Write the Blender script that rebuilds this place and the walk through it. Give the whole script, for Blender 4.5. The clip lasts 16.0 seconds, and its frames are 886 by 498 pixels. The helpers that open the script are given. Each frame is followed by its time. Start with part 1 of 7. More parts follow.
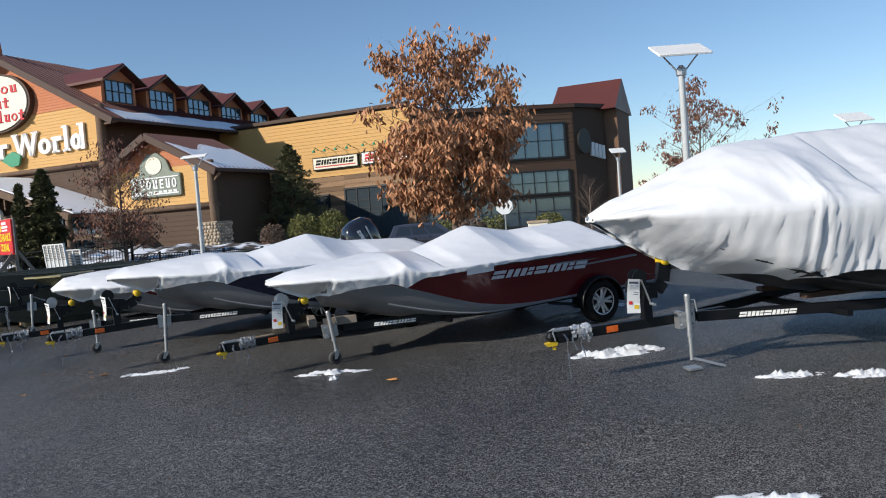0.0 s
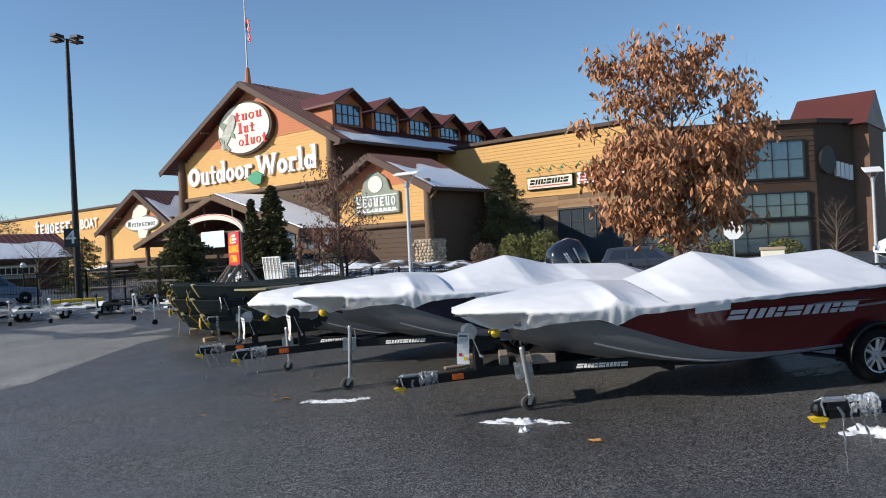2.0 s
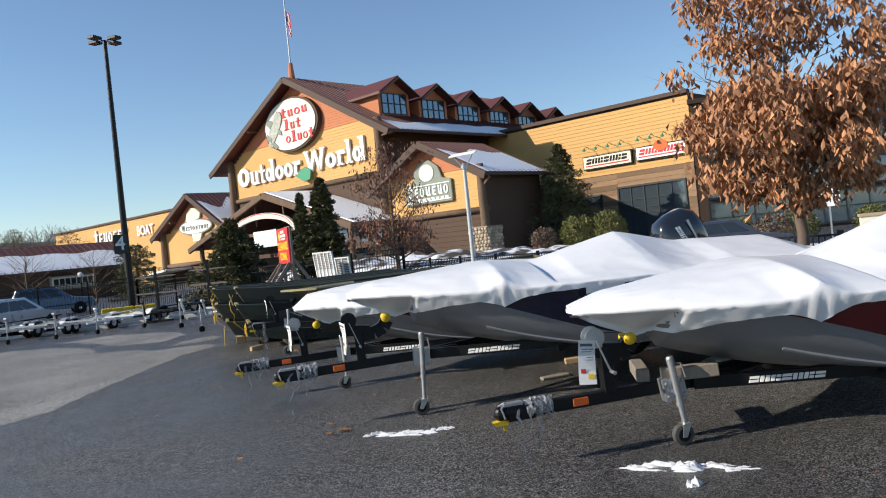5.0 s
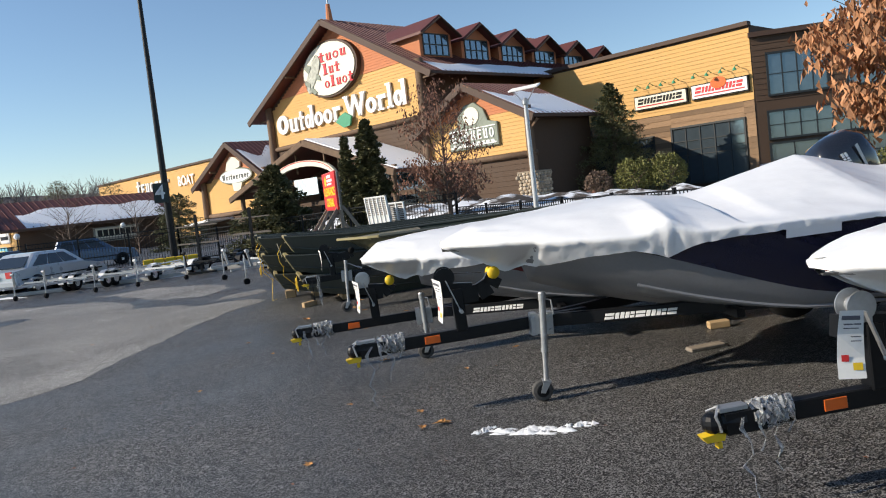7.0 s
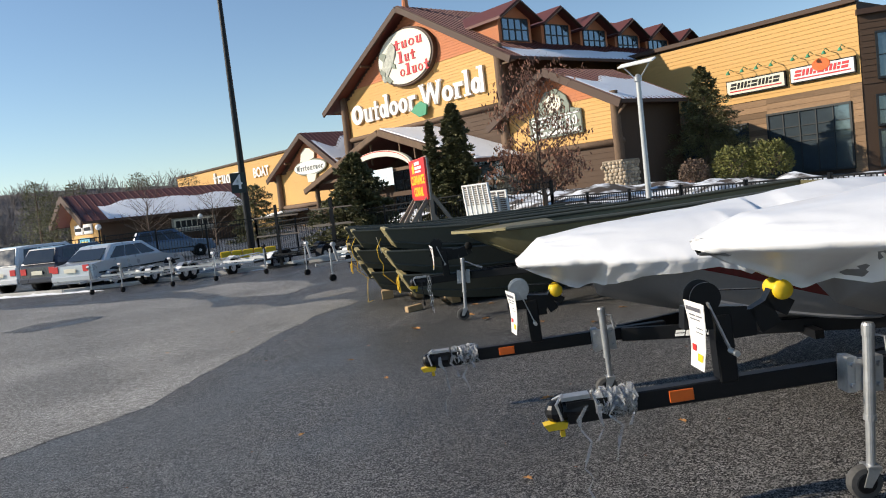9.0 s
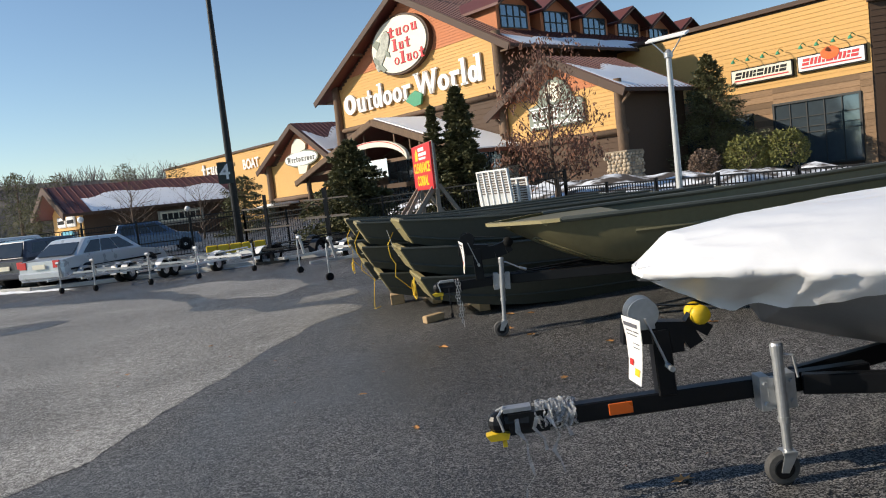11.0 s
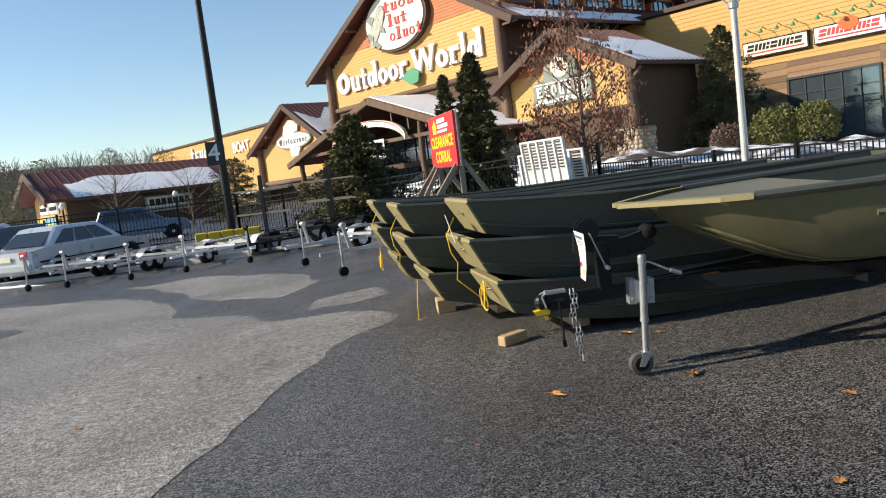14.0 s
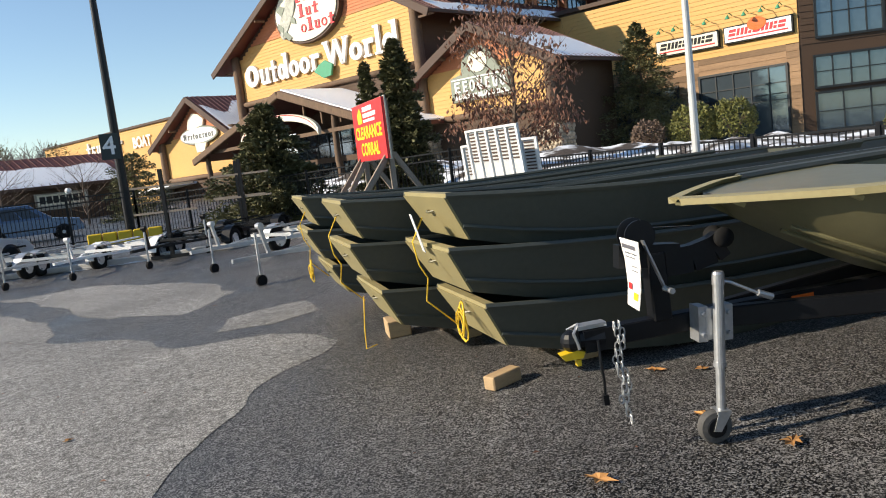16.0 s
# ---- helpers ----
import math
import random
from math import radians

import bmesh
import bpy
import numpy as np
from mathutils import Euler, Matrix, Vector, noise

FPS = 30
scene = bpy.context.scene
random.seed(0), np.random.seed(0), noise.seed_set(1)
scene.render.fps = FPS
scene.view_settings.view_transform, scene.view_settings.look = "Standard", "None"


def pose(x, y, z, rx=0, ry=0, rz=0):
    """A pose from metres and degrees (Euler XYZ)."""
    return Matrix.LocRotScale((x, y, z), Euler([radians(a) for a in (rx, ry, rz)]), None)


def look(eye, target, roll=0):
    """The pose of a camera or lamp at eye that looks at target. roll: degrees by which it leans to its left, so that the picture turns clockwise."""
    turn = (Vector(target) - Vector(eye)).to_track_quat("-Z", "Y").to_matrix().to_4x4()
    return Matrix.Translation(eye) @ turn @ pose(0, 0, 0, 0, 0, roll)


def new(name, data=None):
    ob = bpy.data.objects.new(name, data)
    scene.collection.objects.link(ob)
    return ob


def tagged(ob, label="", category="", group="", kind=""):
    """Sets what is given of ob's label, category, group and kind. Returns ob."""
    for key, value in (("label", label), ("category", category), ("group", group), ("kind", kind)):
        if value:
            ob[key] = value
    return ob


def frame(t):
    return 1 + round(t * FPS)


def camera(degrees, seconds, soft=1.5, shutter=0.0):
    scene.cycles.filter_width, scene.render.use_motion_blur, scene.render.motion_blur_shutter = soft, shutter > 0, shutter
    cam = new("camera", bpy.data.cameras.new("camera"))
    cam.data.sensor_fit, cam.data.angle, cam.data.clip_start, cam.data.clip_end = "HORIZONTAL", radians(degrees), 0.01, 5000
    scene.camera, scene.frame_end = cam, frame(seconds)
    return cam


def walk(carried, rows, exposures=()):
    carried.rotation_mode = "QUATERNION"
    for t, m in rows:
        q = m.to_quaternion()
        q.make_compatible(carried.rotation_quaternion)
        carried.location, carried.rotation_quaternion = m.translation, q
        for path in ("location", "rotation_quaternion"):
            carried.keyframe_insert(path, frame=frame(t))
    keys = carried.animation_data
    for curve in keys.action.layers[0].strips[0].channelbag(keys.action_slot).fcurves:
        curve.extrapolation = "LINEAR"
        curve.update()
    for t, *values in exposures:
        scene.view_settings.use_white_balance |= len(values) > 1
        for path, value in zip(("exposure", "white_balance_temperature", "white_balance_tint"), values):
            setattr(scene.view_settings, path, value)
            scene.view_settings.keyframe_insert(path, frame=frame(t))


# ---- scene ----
cam = camera(59.6, 16.0, soft=1.05)
PATH = [
    (0, (0.567, 0.563, 1.953), (1.882, 2.067, 1.869), -4.4),
    (0.5, (0.781, 0.84, 1.933), (1.962, 2.452, 1.857), -3.6),
    (1, (1.007, 1.157, 1.964), (2.14, 2.803, 1.888), -3.9),
    (1.5, (1.312, 1.427, 1.981), (2.239, 3.199, 1.966), -3.9),
    (2, (1.51, 1.708, 1.95), (2.374, 3.512, 1.954), -2.8),
    (2.5, (1.636, 2.035, 1.982), (2.494, 3.842, 2.003), -2.8),
    (3, (1.791, 2.38, 1.917), (2.639, 4.191, 1.93), -3.4),
    (3.5, (1.938, 2.748, 1.939), (2.701, 4.597, 1.953), -4.2),
    (3.7, (1.977, 2.918, 1.916), (2.714, 4.777, 1.93), -4.1),
    (5.8, (2.192, 4.704, 1.882), (2.943, 6.558, 1.856), -6.3),
    (6, (2.215, 4.918, 1.86), (2.962, 6.773, 1.825), -6.2),
    (6.5, (2.282, 5.472, 1.85), (2.988, 7.338, 1.716), -6.5),
    (7, (2.223, 6.073, 1.836), (2.855, 7.966, 1.7), -6.5),
    (7.5, (2.194, 6.628, 1.819), (2.762, 8.541, 1.683), -7.2),
    (8, (2.133, 7.214, 1.834), (2.596, 9.155, 1.711), -6.4),
    (8.5, (2.034, 7.805, 1.845), (2.495, 9.747, 1.716), -6.5),
    (10.8, (2.181, 10.381, 1.769), (2.654, 12.318, 1.611), -6.3),
    (11, (2.139, 10.594, 1.77), (2.621, 12.529, 1.614), -6.4),
    (11.5, (2.137, 11.09, 1.738), (2.589, 13.031, 1.565), -7.7),
    (12, (2.161, 11.603, 1.742), (2.437, 13.578, 1.591), -8.4),
    (12.5, (2.124, 12.045, 1.742), (2.474, 14.006, 1.571), -8.1),
    (13, (2.133, 12.502, 1.711), (2.611, 14.435, 1.521), -7.8),
    (13.5, (2.122, 12.998, 1.721), (2.611, 14.927, 1.524), -6.8),
    (14, (2.064, 13.486, 1.723), (2.561, 15.412, 1.521), -7.0),
    (14.5, (2.122, 13.971, 1.694), (2.642, 15.892, 1.489), -7.2),
    (15, (2.129, 14.398, 1.679), (2.668, 16.313, 1.471), -6.6),
    (15.5, (2.125, 14.829, 1.696), (2.791, 16.701, 1.466), -6.7),
    (16, (2.183, 15.264, 1.675), (2.893, 17.119, 1.44), -6.8),
]
EXPOSURES = [(0, -0.05, 6300, 10), (3.5, 0.18, 6450, 10), (8, 0.22, 6850, 10), (11, 0.15, 6950, 10), (12.5, 0.28, 7000, 10), (16, 0.45, 7100, 10)]
walk(cam, [(t, look(eye, target, roll)) for t, eye, target, roll in PATH], EXPOSURES)

# ---- build ----
SLOPE = 0.04                      # the lot rises towards +x


def ground(x, y):
    return SLOPE * max(0.0, min(x, 14.0)) if x < 14 else 0.56 * max(0.0, 1 - (x - 14) / 8)


# ---------- world and sun ----------
SUN_AZ, SUN_EL = 168.5, 27.0      # direction towards the sun, degrees from +x
world = bpy.data.worlds.new("sky")
scene.world = world
world.use_nodes = True
wn = world.node_tree.nodes
sky = wn.new("ShaderNodeTexSky")
sky.sky_type, sky.sun_disc = "NISHITA", False
sky.sun_elevation, sky.sun_rotation = radians(SUN_EL), radians(90 - SUN_AZ)
sky.air_density, sky.dust_density, sky.ozone_density = 1.0, 0.0, 3.6
wn["Background"].inputs["Strength"].default_value = 0.126
world.node_tree.links.new(sky.outputs[0], wn["Background"].inputs["Color"])
sun = new("sun", bpy.data.lights.new("sun", "SUN"))
sun.data.energy, sun.data.angle, sun.data.color = 5.0, radians(0.53), (1.0, 0.91, 0.78)
_s = Vector((math.cos(radians(SUN_AZ)) * math.cos(radians(SUN_EL)), math.sin(radians(SUN_AZ)) * math.cos(radians(SUN_EL)), math.sin(radians(SUN_EL))))
sun.matrix_basis = look((0, 0, 60), Vector((0, 0, 60)) - _s)


# ---------- materials ----------
def material(name, color, rough=0.7, metal=0.0, vary=0.15, scale=3.0, fine=40.0, bump=0.1, second=None, mix=0.5, island=0.0, coat=0.0, stretch=(1, 1, 1), bump_size=0.01, spec=0.5):
    """Two scales of noise over a base colour, with relief. second: a stain colour in large patches."""
    m = bpy.data.materials.new(name)
    m.use_nodes = True
    nt = m.node_tree
    n, l = nt.nodes, nt.links
    b = n["Principled BSDF"]
    b.inputs["Roughness"].default_value, b.inputs["Metallic"].default_value = rough, metal
    b.inputs["Coat Weight"].default_value = coat
    b.inputs["Specular IOR Level"].default_value = spec
    tc = n.new("ShaderNodeTexCoord")
    mp = n.new("ShaderNodeMapping")
    mp.inputs["Scale"].default_value = stretch
    l.new(tc.outputs["Object"], mp.inputs["Vector"])
    big, small = n.new("ShaderNodeTexNoise"), n.new("ShaderNodeTexNoise")
    for tex, s, d in ((big, scale, 4), (small, fine, 3)):
        tex.inputs["Scale"].default_value, tex.inputs["Detail"].default_value = s, d
        l.new(mp.outputs[0], tex.inputs["Vector"])
    ramp = n.new("ShaderNodeValToRGB")
    dark = tuple(c * (1 - vary) for c in color[:3]) + (1,)
    light = tuple(min(1, c * (1 + vary)) for c in color[:3]) + (1,)
    ramp.color_ramp.elements[0].color, ramp.color_ramp.elements[1].color = dark, light
    ramp.color_ramp.elements[0].position, ramp.color_ramp.elements[1].position = 0.3, 0.7
    add = n.new("ShaderNodeMath")
    add.operation = "MULTIPLY_ADD"
    add.inputs[1].default_value, add.inputs[2].default_value = 0.5, 0.0
    l.new(small.outputs[0], add.inputs[0])
    add2 = n.new("ShaderNodeMath")
    add2.operation = "MULTIPLY_ADD"
    add2.inputs[1].default_value = 0.5
    l.new(big.outputs[0], add2.inputs[0])
    l.new(add.outputs[0], add2.inputs[2])
    l.new(add2.outputs[0], ramp.inputs[0])
    col = ramp.outputs[0]
    if second:
        st = n.new("ShaderNodeValToRGB")
        st.color_ramp.elements[0].position, st.color_ramp.elements[1].position = 1 - mix - 0.06, 1 - mix + 0.06
        l.new(big.outputs[0], st.inputs[0])
        mx = n.new("ShaderNodeMix")
        mx.data_type = "RGBA"
        l.new(st.outputs[0], mx.inputs["Factor"])
        l.new(col, mx.inputs["A"])
        mx.inputs["B"].default_value = (*second, 1)
        col = mx.outputs["Result"]
    if island:
        oi, ge = n.new("ShaderNodeObjectInfo"), n.new("ShaderNodeNewGeometry")
        sm = n.new("ShaderNodeMath")
        sm.operation = "ADD"
        l.new(oi.outputs["Random"], sm.inputs[0])
        l.new(ge.outputs["Random Per Island"], sm.inputs[1])
        fr = n.new("ShaderNodeMath")
        fr.operation = "FRACT"
        l.new(sm.outputs[0], fr.inputs[0])
        mr = n.new("ShaderNodeMapRange")
        mr.inputs["To Min"].default_value, mr.inputs["To Max"].default_value = 1 - island, 1 + island
        l.new(fr.outputs[0], mr.inputs["Value"])
        hs = n.new("ShaderNodeHueSaturation")
        l.new(mr.outputs[0], hs.inputs["Value"])
        l.new(col, hs.inputs["Color"])
        col = hs.outputs[0]
    l.new(col, b.inputs["Base Color"])
    if bump:
        bp = n.new("ShaderNodeBump")
        bp.inputs["Strength"].default_value, bp.inputs["Distance"].default_value = bump, bump_size
        l.new(add2.outputs[0], bp.inputs["Height"])
        l.new(bp.outputs[0], b.inputs["Normal"])
    rr = n.new("ShaderNodeMapRange")
    rr.inputs["To Min"].default_value, rr.inputs["To Max"].default_value = max(0.02, rough - 0.1), min(1, rough + 0.1)
    l.new(big.outputs[0], rr.inputs["Value"])
    l.new(rr.outputs[0], b.inputs["Roughness"])
    return m


SHRINK = material("shrink_wrap", (0.78, 0.79, 0.81), 0.36, vary=0.04, scale=2.2, fine=8, bump=0.35, bump_size=0.02)
GREY_HULL = material("aluminium_grey_hull", (0.23, 0.238, 0.255), 0.38, 0.3, vary=0.06, scale=1.5)
RED_HULL = material("red_metallic_hull", (0.11, 0.004, 0.008), 0.22, 0.1, vary=0.1, coat=0.6)
NAVY_HULL = material("navy_hull", (0.012, 0.014, 0.04), 0.25, 0.1, vary=0.1, coat=0.6)
DARK_HULL = material("dark_hull", (0.014, 0.0145, 0.016), 0.4)
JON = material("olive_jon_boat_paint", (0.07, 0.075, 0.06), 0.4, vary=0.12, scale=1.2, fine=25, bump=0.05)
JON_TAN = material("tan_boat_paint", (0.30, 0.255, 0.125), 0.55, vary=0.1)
JON_OLIVE = material("olive_hull_paint", (0.14, 0.128, 0.068), 0.42, vary=0.12, scale=1.5, fine=18)
BLACK_STEEL = material("black_steel", (0.006, 0.0065, 0.008), 0.4, 0.0, vary=0.2, spec=0.3)
GALV = material("galvanised_steel", (0.46, 0.47, 0.48), 0.42, 0.75, vary=0.12, scale=12)
TYRE = material("tyre_rubber", (0.008, 0.008, 0.008), 0.85, vary=0.2, spec=0.25)
CASTER = material("worn_caster_rubber", (0.07, 0.068, 0.065), 0.8, vary=0.3, fine=60)
ALU = material("alloy_rim", (0.66, 0.67, 0.69), 0.28, 0.6, vary=0.1)
WHITE = material("white_paint", (0.8, 0.8, 0.78), 0.5, vary=0.03)
YELLOW = material("yellow_plastic", (0.75, 0.5, 0.02), 0.45, vary=0.08)
ORANGE = material("amber_reflector", (0.75, 0.14, 0.02), 0.3, vary=0.05)
RED_SIGN = material("red_sign", (0.62, 0.03, 0.03), 0.5, vary=0.05)
SIDING = material("tan_siding", (0.62, 0.36, 0.12), 0.75, vary=0.06, scale=0.4, fine=6, bump=0.05)
SHINGLE = material("salmon_shingle", (0.52, 0.19, 0.085), 0.8, vary=0.1, scale=1, fine=8, bump=0.1)
BROWN = material("dark_brown_siding", (0.078, 0.045, 0.027), 0.8, vary=0.12, scale=0.5, fine=8)
LOG = material("weathered_log", (0.15, 0.095, 0.06), 0.85, vary=0.35, scale=1.5, fine=14, stretch=(1, 1, 0.2))
ROOF = material("red_brown_metal_roof", (0.115, 0.032, 0.024), 0.55, vary=0.1, scale=0.5)
TRIM = material("dark_brown_trim", (0.07, 0.038, 0.025), 0.7, vary=0.15)
SNOW = material("snow", (0.85, 0.88, 0.92), 0.6, vary=0.04, scale=4, bump=0.5, bump_size=0.03)
GLASS_DARK = material("window_glass", (0.15, 0.2, 0.24), 0.06, 0.7, vary=0.15, bump=0, spec=0.9)
MUNTIN = material("window_frame_paint", (0.02, 0.024, 0.026), 0.5)
STONE = material("field_stone", (0.42, 0.34, 0.25), 0.85, vary=0.2, scale=3, fine=20, island=0.35)
MORTAR = material("mortar", (0.3, 0.28, 0.25), 0.9)


def asphalt(name, dark, stone, rough, wet):
    """Rolled asphalt: dark binder, paler stone chips of about a centimetre, damp patches that shine more."""
    m = bpy.data.materials.new(name)
    m.use_nodes = True
    n, l = m.node_tree.nodes, m.node_tree.links
    b = n["Principled BSDF"]
    tc = n.new("ShaderNodeTexCoord")
    vo = n.new("ShaderNodeTexVoronoi")
    vo.inputs["Scale"].default_value = 140
    fine, big = n.new("ShaderNodeTexNoise"), n.new("ShaderNodeTexNoise")
    fine.inputs["Scale"].default_value, fine.inputs["Detail"].default_value = 85, 4
    big.inputs["Scale"].default_value, big.inputs["Detail"].default_value = 0.45, 6
    for t in (vo, fine, big):
        l.new(tc.outputs["Object"], t.inputs["Vector"])
    sep = n.new("ShaderNodeSeparateColor")
    l.new(vo.outputs["Color"], sep.inputs[0])
    mul = n.new("ShaderNodeMath")
    mul.operation = "MULTIPLY"
    l.new(sep.outputs[0], mul.inputs[0])
    l.new(fine.outputs[0], mul.inputs[1])
    rp = n.new("ShaderNodeValToRGB")
    rp.color_ramp.elements[0].position, rp.color_ramp.elements[1].position = 0.2, 0.42
    rp.color_ramp.elements[0].color, rp.color_ramp.elements[1].color = (*dark, 1), (*stone, 1)
    l.new(mul.outputs[0], rp.inputs[0])
    st = n.new("ShaderNodeMapRange")
    st.inputs["From Min"].default_value, st.inputs["From Max"].default_value = 0.35, 0.68
    st.inputs["To Min"].default_value, st.inputs["To Max"].default_value = 0.78, 1.2
    l.new(big.outputs[0], st.inputs["Value"])
    mid = n.new("ShaderNodeTexNoise")
    mid.inputs["Scale"].default_value, mid.inputs["Detail"].default_value, mid.inputs["Roughness"].default_value = 17, 6, 0.75
    l.new(tc.outputs["Object"], mid.inputs["Vector"])
    ms = n.new("ShaderNodeMapRange")
    ms.inputs["From Min"].default_value, ms.inputs["From Max"].default_value = 0.32, 0.68
    ms.inputs["To Min"].default_value, ms.inputs["To Max"].default_value = 0.45, 1.55
    l.new(mid.outputs[0], ms.inputs["Value"])
    both = n.new("ShaderNodeMath")
    both.operation = "MULTIPLY"
    l.new(st.outputs[0], both.inputs[0])
    l.new(ms.outputs[0], both.inputs[1])
    hs = n.new("ShaderNodeHueSaturation")
    l.new(rp.outputs[0], hs.inputs["Color"])
    l.new(both.outputs[0], hs.inputs["Value"])
    l.new(hs.outputs[0], b.inputs["Base Color"])
    rr = n.new("ShaderNodeMapRange")
    rr.inputs["From Min"].default_value, rr.inputs["From Max"].default_value = 0.36, 0.62
    rr.inputs["To Min"].default_value, rr.inputs["To Max"].default_value = rough - wet, rough
    l.new(big.outputs[0], rr.inputs["Value"])
    l.new(rr.outputs[0], b.inputs["Roughness"])
    b.inputs["Specular IOR Level"].default_value = 0.32
    bp = n.new("ShaderNodeBump")
    bp.inputs["Strength"].default_value, bp.inputs["Distance"].default_value = 0.75, 0.012
    l.new(mul.outputs[0], bp.inputs["Height"])
    l.new(bp.outputs[0], b.inputs["Normal"])
    return m


ASPHALT = asphalt("damp_asphalt", (0.004, 0.004, 0.0045), (0.265, 0.258, 0.248), 0.6, 0.24)
DRY = asphalt("dry_asphalt", (0.12, 0.117, 0.112), (0.48, 0.47, 0.45), 0.88, 0.08)


# ---------- mesh tools ----------
class Mesh:
    """Collects points and faces for one mesh."""

    def __init__(self):
        self.v, self.f, self.k, self.slot = [], [], [], 0

    def add(self, pts, faces):
        o = len(self.v)
        self.v += [tuple(p) for p in pts]
        self.f += [tuple(i + o for i in f) for f in faces]
        self.k += [self.slot] * len(faces)
        return self

    def box(self, x0, x1, y0, y1, z0, z1, m=None):
        p = [Vector((x, y, z)) for x in (x0, x1) for y in (y0, y1) for z in (z0, z1)]
        if m is not None:
            p = [m @ q for q in p]
        return self.add(p, [(0, 1, 3, 2), (4, 6, 7, 5), (0, 4, 5, 1), (2, 3, 7, 6), (0, 2, 6, 4), (1, 5, 7, 3)])

    def beam(self, a, b, w, h, up=(0, 0, 1)):
        """A square bar from a to b, w across and h high."""
        a, b = Vector(a), Vector(b)
        d = (b - a).normalized()
        s = d.cross(Vector(up))
        s = s.normalized() if s.length > 1e-4 else Vector((1, 0, 0))
        t = s.cross(d)
        p = [q + s * i * w / 2 + t * j * h / 2 for q in (a, b) for i, j in ((-1, -1), (1, -1), (1, 1), (-1, 1))]
        return self.add(p, [(3, 2, 1, 0), (4, 5, 6, 7), (0, 1, 5, 4), (1, 2, 6, 5), (2, 3, 7, 6), (3, 0, 4, 7)])

    def tube(self, pts, r, n=8, cap=True):
        """A round bar along points; r is one radius or one for each point."""
        pts = [Vector(p) for p in pts]
        rs = r if isinstance(r, (list, tuple)) else [r] * len(pts)
        rings, prev = [], None
        for i, p in enumerate(pts):
            d = (pts[min(i + 1, len(pts) - 1)] - pts[max(i - 1, 0)]).normalized()
            s = d.cross(Vector((0, 0, 1))) if prev is None else prev - d * prev.dot(d)
            if s.length < 1e-4:
                s = Vector((1, 0, 0))
            s.normalize()
            prev = s
            t = d.cross(s)
            rings.append([p + (s * math.cos(2 * math.pi * k / n) + t * math.sin(2 * math.pi * k / n)) * rs[i] for k in range(n)])
        return self.loft(rings, True, cap)

    def loft(self, rings, closed=True, cap=True):
        n = len(rings[0])
        f = []
        for i in range(len(rings) - 1):
            for k in range(n if closed else n - 1):
                a, b = i * n + k, i * n + (k + 1) % n
                f.append((a, b, b + n, a + n))
        if cap and closed:
            f.append(tuple(range(n - 1, -1, -1)))
            f.append(tuple((len(rings) - 1) * n + k for k in range(n)))
        return self.add([p for r in rings for p in r], f)

    def prism(self, outline, a, b, plane="xz"):
        """An outline in the plane given, pushed along the third axis from a to b."""
        def at(p, c):
            return {"xz": (p[0], c, p[1]), "xy": (p[0], p[1], c), "yz": (c, p[0], p[1])}[plane]
        n = len(outline)
        f = [tuple(range(n)), tuple(range(2 * n - 1, n - 1, -1))] + [(i, i + n, (i + 1) % n + n, (i + 1) % n) for i in range(n)]
        return self.add([at(p, a) for p in outline] + [at(p, b) for p in outline], f)

    def lathe(self, profile, m=None, n=20, cap=True):
        """A profile of (radius, height) turned about z, then moved by m."""
        rings = [[Vector((r * math.cos(2 * math.pi * k / n), r * math.sin(2 * math.pi * k / n), z)) for k in range(n)] for r, z in profile]
        if m is not None:
            rings = [[m @ p for p in ring] for ring in rings]
        return self.loft(rings, True, cap)

    def ball(self, c, r, n=8, squash=(1, 1, 1)):
        c = Vector(c)
        prof = [(math.sin(math.pi * i / n) * r + 1e-4, -math.cos(math.pi * i / n) * r) for i in range(n + 1)]
        return self.lathe(prof, Matrix.Translation(c) @ Matrix.Diagonal((*squash, 1)), n + 4)

    def mesh(self, name, mats, smooth=False, bevel=0):
        me = bpy.data.meshes.new(name)
        me.from_pydata(self.v, [], self.f)
        for m in mats if isinstance(mats, (list, tuple)) else [mats]:
            me.materials.append(m)
        me.polygons.foreach_set("material_index", self.k)
        bm = bmesh.new()
        bm.from_mesh(me)
        bmesh.ops.recalc_face_normals(bm, faces=bm.faces)
        if bevel:
            bmesh.ops.bevel(bm, geom=bm.edges, offset=bevel, segments=1, affect="EDGES", clamp_overlap=True)
        bm.to_mesh(me)
        bm.free()
        if smooth:
            me.polygons.foreach_set("use_smooth", [True] * len(me.polygons))
        return me


def part(name, m, mats, parent=None, label="", smooth=False, bevel=0):
    ob = new(name, m.mesh(name, mats, smooth, bevel))
    if parent is not None:
        ob.parent = parent
    if label:
        ob["label"] = label
    return ob


def thing(name, m, label, category, group="", kind=""):
    ob = new(name)
    ob.matrix_basis = m
    return tagged(ob, label, category, group, kind)


